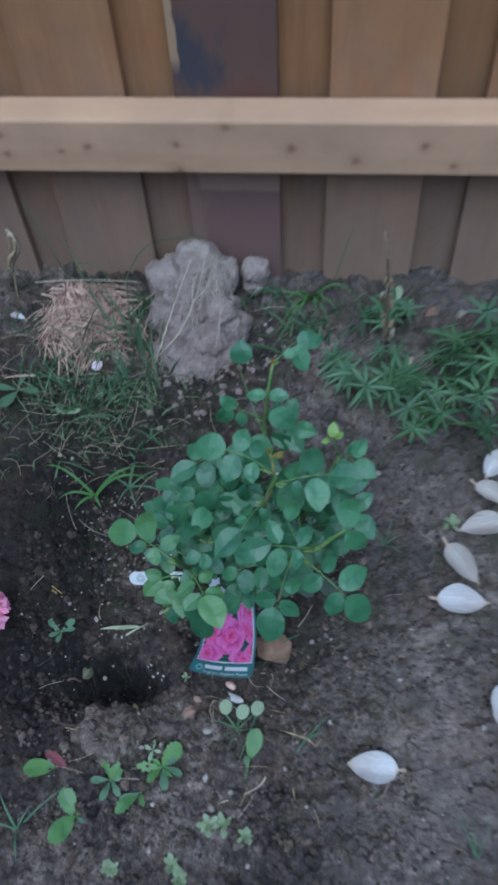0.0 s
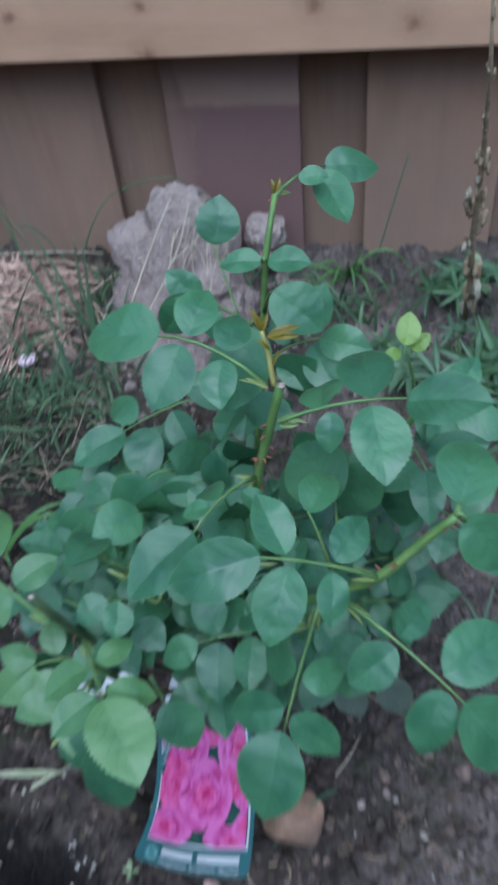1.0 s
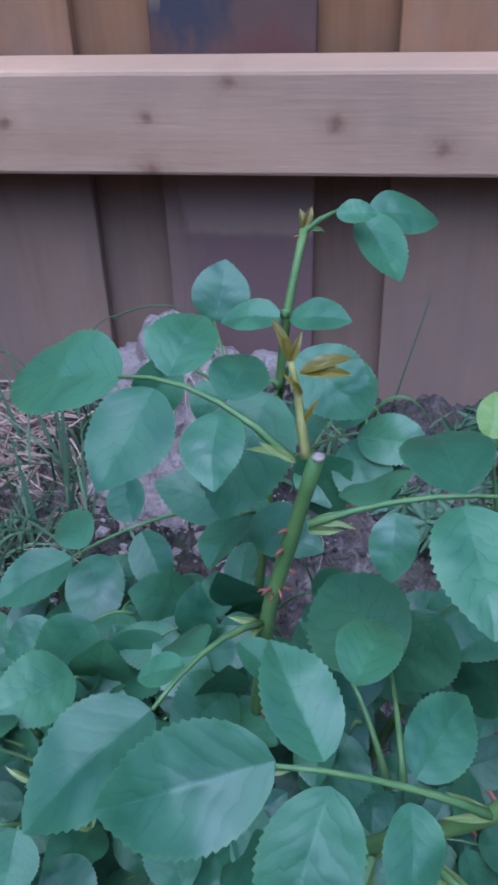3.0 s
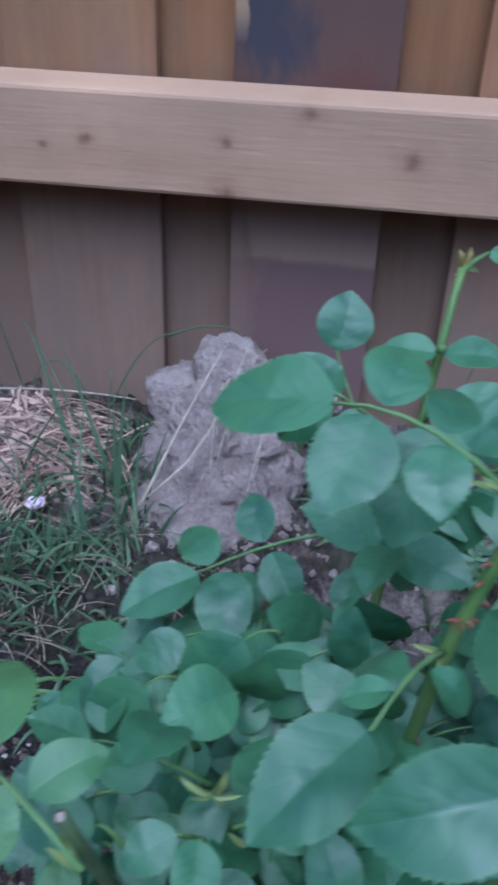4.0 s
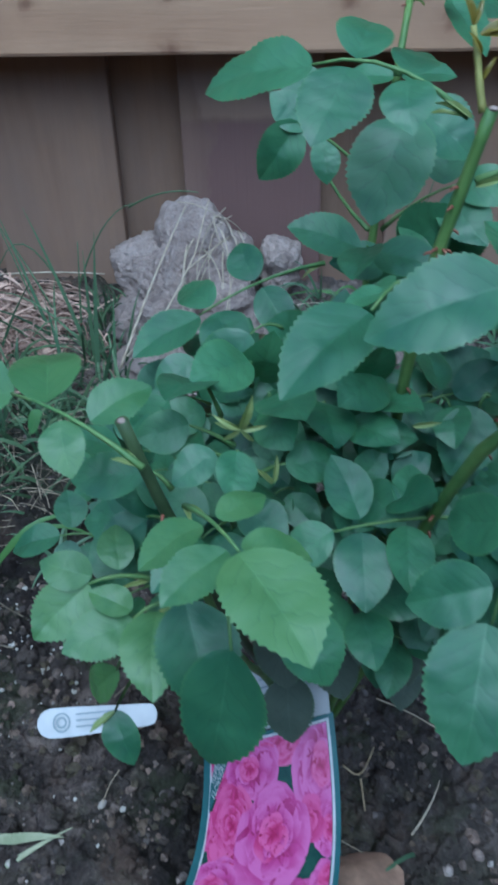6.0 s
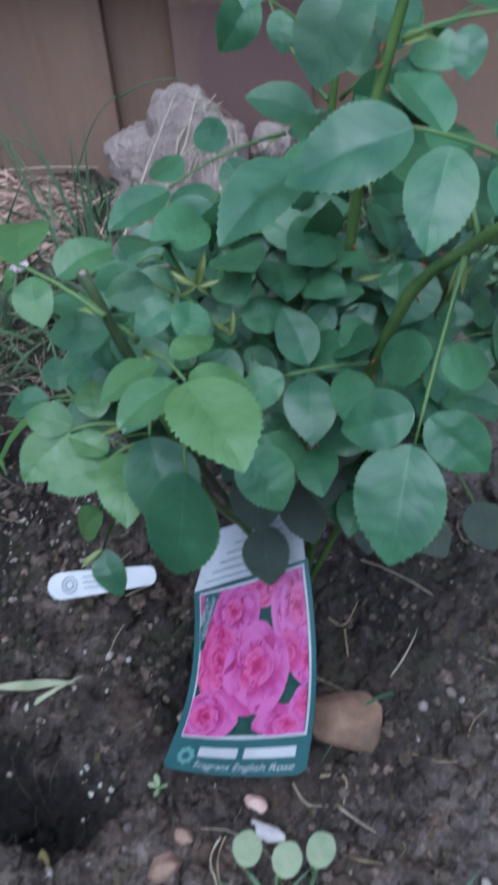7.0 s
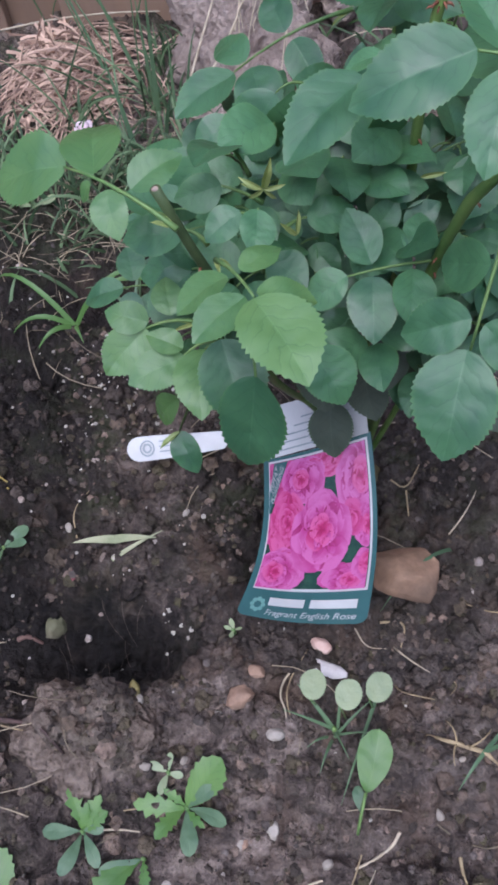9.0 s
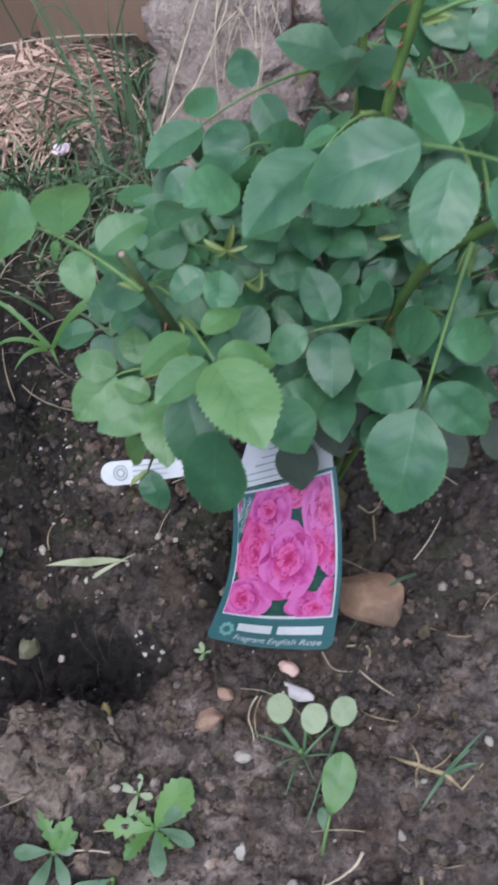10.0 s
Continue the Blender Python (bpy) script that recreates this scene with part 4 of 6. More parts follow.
def straw_heap():
    """Dry grass combed out by the rain: long flat straws that fan from the fence towards the yard."""
    rng = random.Random(8)
    soup = Soup()
    for k in range(820):
        a = rng.gauss(0, 0.9)
        x = -0.3 + 0.042 * a
        y = 1.185 + 0.036 * rng.gauss(0, 1)
        if k % 7 == 0:
            # strays round the heap
            x, y = -0.3 + 0.075 * a, y - abs(rng.gauss(0, 0.04))
        elif abs(a) > 1.6 + 0.5 * noise.noise((y * 40, 2.2, 0.7)):
            continue
        if y > 1.262 or y < 1.04:
            continue
        h = 0.026 * math.exp(-((x + 0.3) / 0.075) ** 2 - ((y - 1.2) / 0.06) ** 2)
        fan = -0.85 + (x + 0.3) * 4.0 + 2.4 * noise.noise((x * 17, y * 17, 0.5)) + rng.gauss(0, 0.5)
        if y > 1.225:
            fan = rng.gauss(0.05, 0.2)
        ln = rng.uniform(0.012, 0.042)
        d = Vector((math.cos(fan), math.sin(fan), rng.uniform(-0.25, 0.15))) * ln
        c = on_ground(x, y, 0.004 + h * rng.uniform(0.2, 1.15))
        p, q = c - d, c + d
        p.y, q.y = min(p.y, 1.28), min(q.y, 1.28)
        p.z, q.z = max(p.z, ground_z(p.x, p.y) + 0.002), max(q.z, ground_z(q.x, q.y) + 0.002)
        if k % 3:
            blade(soup, p, q, rng.uniform(0.0008, 0.002), rng.uniform(-0.002, 0.007), 5)
        else:
            v, f = tube(bend(p, q, rng.uniform(-0.002, 0.014), 5, rng.gauss(0, 0.07)), rng.uniform(0.0005, 0.0011), 5, False)
            soup.add(v, f)
    return thing("straw_heap", soup.mesh("straw_heap", M_straw), "heap of dry reddish brown straw beside the fence", "straw", kind="stuff")


straw_heap()
arch(bend((-0.40, 1.25, -0.012), (-0.2, 1.24, 0.004), 0.006, 8), 0.0013, M_twig, "dry_stalk", "long pale dry stalk across the straw", "stalk")
arch(bend((-0.158, 1.085, -0.025), (-0.098, 1.215, 0.094), 0.006, 10), 0.0014, M_twig, "dry_stalk", "pale dry stalk leaning on the clay clod", "stalk")
arch([(-0.15, 1.09, -0.012), (-0.135, 1.1, 0.0), (-0.115, 1.115, 0.018), (-0.098, 1.14, 0.042), (-0.086, 1.175, 0.06), (-0.08, 1.205, 0.08), (-0.076, 1.235, 0.092)], 0.0013, M_twig, "dry_stalk", "curved pale dry stalk leaning on the clay clod", "stalk")
arch([(-0.1, 1.135, 0.034), (-0.095, 1.15, 0.052), (-0.075, 1.175, 0.058), (-0.06, 1.2, 0.062)], 0.0011, M_twig, "dry_stalk", "curved pale dry stalk leaning on the clay clod", "stalk")
for a, b in [((-0.03, 1.18, 0.02), (-0.06, 1.24, 0.07)), ((-0.055, 1.1, 0.0), (-0.045, 1.17, 0.045)), ((-0.07, 1.22, 0.08), (-0.04, 1.235, 0.055)), ((-0.11, 1.235, 0.09), (-0.06, 1.232, 0.07)), ((0.0, 1.2, -0.02), (0.06, 1.205, -0.015))]:
    arch(bend(a, b, 0.006, 5), 0.0007, M_twig, "dry_stalk", "thin dry stalk over the clod", "stalk")
for a, b in [((0.06, 0.575, 0.0), (0.085, 0.555, 0.012)), ((0.1, 0.66, 0.0), (0.12, 0.69, 0.015)), ((0.03, 0.4, 0.0), (0.05, 0.43, 0.003))]:
    a, b = on_ground(a[0], a[1], 0.002), on_ground(b[0], b[1], 0.002 + b[2])
    arch(bend(a, b, 0.003, 6, 0.06), 0.0007, M_twig, "dry_stalk", "short dry stalk lying on soil", "stalk")
M_stalk_brown = plain_mat("red_brown_twig", (0.07, 0.04, 0.035), (0.15, 0.09, 0.075), 90, 0.8)
M_straw_gold = plain_mat("golden_straw", (0.24, 0.17, 0.05), (0.36, 0.27, 0.09), 60, 0.7)
M_dark_twig = plain_mat("dark_twig", (0.03, 0.02, 0.02), (0.085, 0.055, 0.05), 90, 0.8)
for mat, r, lift, label, track in (
        (M_twig, 0.0012, 0.003, "pale bent root beside a seedling", [(0.065, 0.454), (0.06, 0.445), (0.04, 0.431), (0.004, 0.417)]),
        (M_dark_twig, 0.0019, 0.006, "dark crooked twig on a soil clod", [(-0.228, 0.505), (-0.216, 0.503), (-0.202, 0.503), (-0.186, 0.497), (-0.172, 0.489), (-0.162, 0.48)]),
        (M_dark_twig, 0.0013, 0.006, "dark crooked twig on a soil clod", [(-0.18, 0.493), (-0.192, 0.485)]),
        (M_dead, 0.001, 0.003, "bent brown twig below the stone", [(0.05, 0.592), (0.069, 0.592), (0.065, 0.574)]),
        (M_twig, 0.0006, 0.003, "thin bent dry stalk on soil", [(0.032, 0.585), (0.04, 0.574), (0.055, 0.572)]),
        (M_dead, 0.0008, 0.004, "forked brown twig on soil", [(0.056, 0.696), (0.068, 0.69), (0.078, 0.712)]),
        (M_dead, 0.0008, 0.004, "forked brown twig on soil", [(0.068, 0.69), (0.07, 0.669)]),
        (M_twig, 0.0008, 0.005, "curled pale dry stalk beside a weed", [(-0.012, 0.55), (-0.017, 0.542), (-0.018, 0.53), (-0.013, 0.522), (-0.012, 0.512)]),
        (M_dead, 0.0013, 0.003, "bent brown twig on soil", [(0.103, 0.443), (0.104, 0.434), (0.107, 0.426)]),
        (M_twig, 0.0008, 0.003, "thin dry stalk between two weeds", [(-0.138, 0.439), (-0.122, 0.441), (-0.107, 0.44)]),
        (M_stalk_brown, 0.0022, 0.002, "short thick reddish brown twig on soil", [(-0.237, 0.575), (-0.229, 0.578), (-0.22, 0.577)]),
        (M_straw_gold, 0.0012, 0.004, "short golden straw on soil", [(-0.273, 0.694), (-0.253, 0.681)]),
        (M_straw_gold, 0.0011, 0.004, "short golden straw on soil", [(-0.274, 0.7), (-0.254, 0.685)])):
    arch([on_ground(x, y, lift) for x, y in track], r, mat, "twig" if "twig" in label else "dry_stalk", label, "twig" if "twig" in label else "stalk")


rng = random.Random(41)
for k in range(15):
    a = Vector((rng.uniform(-0.11, -0.035), rng.uniform(1.19, 1.245), rng.uniform(0.045, 0.085)))
    b = a + Vector((rng.uniform(-0.05, 0.03), rng.uniform(-0.1, -0.03), -rng.uniform(0.04, 0.075)))
    arch(bend(a, b, rng.uniform(0.004, 0.016), 7, rng.gauss(0, 0.12)), rng.uniform(0.0005, 0.001), M_twig, "dry_stalk", "thin dry stalk over the clod", "stalk")
for k in range(10):
    a = on_ground(rng.gauss(-0.155, 0.03), rng.gauss(0.585, 0.012), 0.003)
    b = on_ground(a.x + rng.uniform(-0.02, 0.02), a.y - rng.uniform(0.008, 0.03), 0.003)
    arch(bend(a, b, rng.uniform(0.001, 0.005), 5, rng.gauss(0, 0.2)), rng.uniform(0.00012, 0.00025), M_root, "root", "fine dark root hanging in the hollow", "root")
for pts in ([(0.06, 0.553), (0.065, 0.54), (0.088, 0.538)], [(0.095, 0.56), (0.105, 0.55), (0.098, 0.54)], [(0.041, 0.44), (0.034, 0.415), (0.015, 0.392), (-0.012, 0.378)], [(0.13, 0.42), (0.138, 0.405), (0.14, 0.395)],
            [(-0.22, 0.5), (-0.185, 0.492), (-0.168, 0.482)], [(0.0, 0.565), (-0.014, 0.54), (-0.012, 0.522), (-0.005, 0.51)], [(-0.12, 0.452), (-0.1, 0.455), (-0.085, 0.455)], [(-0.19, 0.645), (-0.2, 0.67), (-0.19, 0.69)],
            [(0.145, 0.6), (0.15, 0.625), (0.165, 0.64)], [(0.112, 0.61), (0.13, 0.6), (0.15, 0.605)]):
    arch([on_ground(x, y, 0.003 + 0.003 * (k % 2)) for k, (x, y) in enumerate(pts)], 0.0006, M_dead, "dry_stalk", "crooked thin dry stem lying on soil", "stalk")


def dry_leaf():
    soup = Soup()
    blade(soup, on_ground(-0.155, 0.64, 0.009), on_ground(-0.122, 0.643, 0.006), 0.0034, 0.002, 8)
    blade(soup, on_ground(-0.155, 0.64, 0.009), on_ground(-0.19, 0.637, 0.004), 0.0034, 0.002, 8)
    blade(soup, on_ground(-0.158, 0.628, 0.003), on_ground(-0.118, 0.65, 0.006), 0.0018, 0.002, 6)
    return thing("dry_leaf", soup.mesh("dry_leaf", M_withered), "narrow pale withered leaf lying on soil", "leaf")


dry_leaf()


def seed_head():
    """A curled dry flower head on a bent stalk."""
    v, f = tube(bend((-0.42, 1.2, -0.02), (-0.392, 1.2, 0.15), 0.0, 6, 0.03), 0.0018, 6)
    st = thing("dry_flower_head", mesh("dry_flower_head", v, f, M_dead), "pale curled dry flower head on a stalk", "stalk")
    rng = random.Random(12)
    for k in range(3):
        pts = [Vector((-0.393 + 0.013 * math.sin(t * 4.2 + k * 0.5) + 0.002 * rng.uniform(-1, 1), 1.2 - 0.004 * k, 0.158 - 0.078 * t - 0.004 * k)) for t in [q / 11 for q in range(12)]]
        v, f = tube(pts, [0.0018 + 0.0034 * rng.random() for _ in pts], 6)
        part("husk", mesh("husk", v, f, (M_dead, M_twig, M_dead)[k]), st)
    return st


seed_head()


def dead_stalk():
    pts = [(0.228, 1.13, -0.03), (0.222, 1.09, 0.06), (0.212, 1.05, 0.15), (0.205, 1.01, 0.25), (0.196, 0.97, 0.33), (0.186, 0.94, 0.4)]
    v, f = tube(pts, [0.0034, 0.0032, 0.0028, 0.0022, 0.0016, 0.0009], 7)
    st = thing("dead_flower_stalk", mesh("dead_flower_stalk", v, f, M_dead), "upright brown dead flower stalk with dry seed remains", "stalk")
    rng = random.Random(5)
    for k in range(54):
        t = rng.uniform(0.12, 0.6) if k < 40 else rng.uniform(0.6, 0.95)
        i = min(int(t * 5), 4)
        p = Vector(pts[i]).lerp(Vector(pts[i + 1]), t * 5 - i)
        v, f = blob(60 + k % 5, rng.uniform(0.0014, 0.0034) * (1.5 if t < 0.3 else 1.0 if t < 0.6 else 0.55), 2, 1.1, (0.8, 0.6, 2.1))
        shift = Vector((rng.uniform(-0.008, 0.008), rng.uniform(-0.004, 0.004), 0)) * (1.0 if t < 0.6 else 0.35)
        part("seed_husk", mesh("seed_husk", [q + p + shift for q in v], f, M_husk if rng.random() < (0.7 if t < 0.3 else 0.3) else M_dead), st)
    return st


dead_stalk()


# ---- leaf building ----
def leaflet_mesh(name, mat, width=0.72, fold=0.1, curl=0.1, teeth=11, seed=0, rows=24, low=0.56, high=0.66, bite=0.042, quilt=0.0):
    """A toothed leaflet of length 1 along y, its face towards z. low and high: how blunt its foot and its tip are."""
    off = Vector((seed * 2.3, seed * 1.7, 0))
    top = (low / (low + high)) ** low * (high / (low + high)) ** high
    v, uv, f = [], [], []
    if teeth:
        rows = 2 * teeth
    for i in range(rows + 1):
        t = i / rows
        w = width * 0.5 * t ** low * (1 - t) ** high / top
        w *= 1 - 0.16 * smooth01(0.72, 0.94, t)
        skew = 1 + 0.05 * math.sin(seed * 1.9)
        for s in (-1.0, -0.68, -0.34, -0.08, 0.0, 0.08, 0.34, 0.68, 1.0):
            ww, tt = w * (skew if s > 0 else 2 - skew), t
            if teeth and abs(s) == 1.0 and 1 < i < rows - 1:
                ww *= 1 + (0.5 if i % 2 else -0.5) * bite * (0.7 + 0.6 * abs(math.sin(i * 2.7 + seed)))
                tt = t + (0.5 / rows if i % 2 else 0)
            x = s * ww
            z = fold * abs(x) * 0.8 - curl * (t - 0.35) ** 2 - 0.5 * curl * x * x + (0.03 + 0.05 * abs(x)) * noise.noise(Vector((x * 2.5, t * 2.5, 0)) + off) + 0.014 * noise.noise(Vector((x * 7, t * 7, 3)) + off)
            z += quilt * w * math.cos(6.283 * (6.5 * t - 2.0 * abs(s))) * (1 - abs(s)) * min(1, abs(s) * 5)
            v.append((x + 0.03 * math.sin(t * 3 + seed), tt, z))
            uv.append((s, t))
    for i in range(rows):
        for j in range(8):
            a = i * 9 + j
            f.append((a, a + 1, a + 10, a + 9))
    return mesh(name, v, f, mat, True, uv)


LEAFLETS = {}
for key, mat in (("rose", M_rose), ("young", M_rose_young), ("shoot", M_rose_shoot), ("pale", M_rose_pale), ("dusty", M_rose_dusty), ("lime", M_rose_lime)):
    LEAFLETS[key] = [leaflet_mesh("leaflet", mat, w, fo + 0.09, cu, te, s, bite=0.08 if key in ("young", "dusty") else 0.058, quilt=-0.009, low=0.6, high=0.8) for s, (w, fo, cu, te) in enumerate(
        [(0.8, 0.12, 0.28, 18), (0.84, 0.07, 0.2, 17), (0.76, 0.18, 0.35, 19), (0.81, 0.1, 0.14, 17), (0.78, 0.2, 0.25, 16), (0.79, 0.02, 0.3, 18), (0.8, 0.14, 0.1, 17), (0.77, 0.05, 0.3, 18), (0.83, 0.18, 0.22, 18), (0.8, 0.04, 0.25, 17)])]


def frame_of(base, direction, normal, length, width=1.0):
    y = Vector(direction).normalized()
    z = Vector(normal)
    z = (z - y * z.dot(y)).normalized()
    x = y.cross(z)
    m = Matrix((x, y, z)).transposed().to_4x4()
    return Matrix.Translation(base) @ m @ Matrix.Diagonal((length * width, length, length, 1))


LEAF_RNG, THORN_RNG = random.Random(21), random.Random(22)
UP = Vector((0.0, -0.52, 0.85))


def plane_up(points, up):
    """The upper normal of the plane that lies nearest to some points, drawn a little towards up."""
    pts = np.array([tuple(p) for p in points])
    n = Vector(np.linalg.svd(pts - pts.mean(0))[2][2])
    up = Vector(up).normalized()
    return n * (0.8 if n.dot(up) > 0 else -0.8) + up * 0.35


def rose_leaf(bush, base, end, tip, pairs=2, size=0.034, up=UP, kind="rose", spread=70, sag=0.003, label="", sides=(), wide=1.0, stalk=1.0):
    """A compound leaf: stalk from base to end, end leaflet from end to tip, and pairs of side leaflets, or sides: (share of the stalk, tip)."""
    rng = LEAF_RNG
    base, end, tip, up = Vector(base), Vector(end), Vector(tip), Vector(up)
    pts = bend(base, end, sag, 5)
    v, f = tube(pts, [r * stalk for r in (0.0013, 0.00095, 0.0008, 0.0007, 0.0006, 0.0005)], 6)
    leaf = part("leaf", mesh("leaf_stalk", v, f, M_rachis), bush, label)
    along = (end - base).normalized()
    if len(sides) >= 2:
        up = plane_up([base, end, tip] + [q for _, q in sides], up)
    loose = 0.45 if sides else 1.0

    def put(p, d, ln):
        nrm = up.normalized() + loose * Vector((rng.uniform(-0.4, 0.4), rng.uniform(-0.35, 0.3), rng.uniform(-0.1, 0.2)))
        part("leaflet", rng.choice(LEAFLETS[kind]), leaf, m=frame_of(p, d, nrm, ln, 0.88 * wide * rng.uniform(0.95, 1.05)))

    d = tip - end
    put(end, d, d.length)
    side = along.cross(up).normalized()
    if sides:
        for s in (-1, 1):
            part("stipule", LEAFLETS["pale"][4], leaf, "", frame_of(base, along + side * (0.2 * s), up, 0.0125, 0.2))
    for t, q in sides:
        i = t * 4.999
        p = pts[int(i)].lerp(pts[int(i) + 1], i - int(i))
        q = Vector(q)
        put(p + (q - p).normalized() * 0.0025, q - p, (q - p).length - 0.0025)
    for k in range(0 if sides else pairs):
        t = 1.0 - (0.2 + 0.48 * k)
        i = max(0.0, t) * 5
        p = pts[int(i)].lerp(pts[min(5, int(i) + 1)], i - int(i))
        for s in (-1, 1):
            a = radians(spread + rng.uniform(-14, 14))
            dd = along * math.cos(a) + side * (s * math.sin(a)) + up * rng.uniform(-0.25, 0.05)
            put(p + dd.normalized() * 0.003, dd, size * rng.uniform(0.88, 1.1) * (1.0 - 0.12 * k))
    return leaf


def cane(bush, points, r0, r1, mat=None, thorns=0, label=""):
    n = len(points)
    pts = []
    for i in range(n - 1):
        a, b = Vector(points[i]), Vector(points[i + 1])
        pts += [a.lerp(b, k / 3) for k in range(3)]
    pts.append(Vector(points[-1]))
    pts = [pts[0]] + [(pts[i - 1] + pts[i] * 2 + pts[i + 1]) / 4 for i in range(1, len(pts) - 1)] + [pts[-1]]
    rad = [(r0 + (r1 - r0) * i / (len(pts) - 1)) * (1.12 if i % 3 == 0 else 1.0) for i in range(len(pts))]
    v, f = tube(pts, rad, 10)
    ob = part("cane", mesh("cane", v, f, mat or M_cane), bush, label)
    for k in range(thorns):
        i = THORN_RNG.randrange(1, len(pts) - 1)
        d = (pts[i + 1] - pts[i]).normalized()
        a = THORN_RNG.uniform(0, 6.28)
        s = d.cross(Vector((0.3, 0.9, 0.2))).normalized()
        s = s * math.cos(a) + d.cross(s) * math.sin(a)
        p = pts[i].lerp(pts[i + 1], THORN_RNG.random())
        q = THORN_RNG.uniform(0.5, 1.0)
        v, f = tube([p + s * rad[i] * 0.7, p + s * (rad[i] + 0.0022 * q) - d * 0.0005, p + s * (rad[i] + 0.0036 * q) - d * 0.0015], [0.0009 * q, 0.0005, 0.0001], 5)
        part("thorn", mesh("thorn", v, f, M_thorn), ob)
    return ob


# ---- the rose bush ----
def build_rose():
    root = (0.03, 0.7, -0.085)
    v, f = blob(77, 0.016, 3, 0.3, (1, 1, 0.8))
    bush = thing("rose_bush", mesh("rose_bush", [Vector(root) + p for p in v], f, M_cane_old), "leafy young rose bush with pruned thorny canes", "rose bush")
    N1, N2, T, C2, CT = (0.079, 0.6405, 0.355), (0.065, 0.64, 0.297), (0.067, 0.774, 0.361), (0.12, 0.58, 0.309), (-0.029, 0.58, 0.284)
    D = (0.146, 0.584, 0.345)
    cane(bush, [root, (0.045, 0.675, 0.05), (0.057, 0.652, 0.18), N2, (0.072, 0.641, 0.325), N1], 0.0025, 0.0019, thorns=16)
    cane(bush, [root, (0.04, 0.7, 0.08), (0.05, 0.735, 0.2), (0.058, 0.752, 0.29), (0.062, 0.755, 0.337), T], 0.0023, 0.0015, thorns=8)
    cane(bush, [root, (0.05, 0.66, 0.06), (0.064, 0.615, 0.19), (0.08, 0.588, 0.272), (0.1, 0.583, 0.291), C2, (0.135, 0.583, 0.33), D], 0.0026, 0.0016, thorns=20)
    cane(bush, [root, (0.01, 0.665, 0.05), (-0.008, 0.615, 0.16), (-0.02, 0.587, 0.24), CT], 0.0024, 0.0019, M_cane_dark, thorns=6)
    cane(bush, [root, (0.012, 0.655, 0.06), (-0.002, 0.6, 0.15), (-0.012, 0.575, 0.235)], 0.0022, 0.0016, thorns=4)
    cane(bush, [root, (0.005, 0.69, 0.06), (-0.005, 0.71, 0.14), (0.005, 0.74, 0.22)], 0.0022, 0.0016, M_cane_old, thorns=4)
    cane(bush, [root, (0.07, 0.68, 0.06), (0.11, 0.7, 0.18), (0.145, 0.72, 0.27)], 0.0022, 0.0016, thorns=4)
    cane(bush, [(0.0765, 0.641, 0.354), (0.075, 0.644, 0.361), (0.074, 0.647, 0.368), (0.072, 0.649, 0.376)], 0.0013, 0.0008, M_shoot_stem, label="yellowish young shoot")
    for p, r in (((0.0793, 0.6398, 0.3555), 0.0018), (T, 0.0016), (CT, 0.0015)):
        v, f = blob(5, r, 2, 0.15, (1, 1, 0.35))
        part("cut_end", mesh("cut_end", [Vector(p) + q for q in v], f, M_cut), bush, "pale pruned cane end")
    L = lambda *a, **k: rose_leaf(bush, *a, **k)
    steep = (0.0, -0.6, 0.8)
    # upper leaf beside the pruned tip
    L((0.073, 0.643, 0.352), (0.026, 0.661, 0.363), (-0.01, 0.668, 0.357), sag=0.007, wide=1.12,
      sides=[(0.74, (0.047, 0.681, 0.374)), (0.74, (0.025, 0.631, 0.35)), (0.4, (0.055, 0.629, 0.353)), (0.4, (0.06, 0.674, 0.366))])
    # dark leaf hanging below it
    L((0.064, 0.7, 0.338), (0.06, 0.698, 0.338), (0.049, 0.67, 0.308), 0, up=(-0.1, -0.85, 0.4), wide=1.1)
    # leaf that stands against the clod
    L((0.054, 0.75, 0.27), (0.022, 0.826, 0.296), (0.026, 0.842, 0.321), 0, up=(-0.1, -0.9, 0.4), wide=1.3, sag=-0.006)
    L((0.057, 0.75, 0.29), (0.022, 0.745, 0.32), (0.004, 0.738, 0.298), up=(-0.1, -0.8, 0.5), sides=[(0.75, (0.034, 0.735, 0.297)), (0.8, (0.01, 0.75, 0.332))])
    # leaf low behind, spread over the grass
    L((0.034, 0.732, 0.262), (-0.023, 0.719, 0.242), (-0.052, 0.701, 0.231), sag=0.004,
      sides=[(0.88, (-0.003, 0.69, 0.234)), (0.52, (0.019, 0.706, 0.238)), (0.88, (-0.036, 0.744, 0.245)), (0.55, (-0.006, 0.748, 0.266))])
    # broad leaf towards the yard
    L(C2, (0.0755, 0.5705, 0.334), (0.039, 0.563, 0.326), up=(0.0, -0.55, 0.85), wide=0.92,
      sides=[(0.76, (0.072, 0.595, 0.342)), (0.76, (0.079, 0.548, 0.308)), (0.42, (0.115, 0.598, 0.325)), (0.42, (0.103, 0.556, 0.311))])
    # leaf of the lower node, its end leaflet under the broad leaf
    L(N2, (0.044, 0.597, 0.312), (0.017, 0.572, 0.303), up=(-0.1, -0.55, 0.85), wide=1.0, sag=0.006,
      sides=[(0.55, (0.04, 0.63, 0.3)), (0.66, (0.036, 0.611, 0.305)), (0.3, (0.072, 0.62, 0.296))])
    # leaf on the far side
    L((0.077, 0.64, 0.334), (0.131, 0.654, 0.335), (0.164, 0.643, 0.345), sag=0.004, wide=0.98,
      sides=[(0.4, (0.099, 0.632, 0.323)), (0.72, (0.122, 0.615, 0.325)), (0.72, (0.112, 0.69, 0.336)), (0.35, (0.092, 0.676, 0.325))])
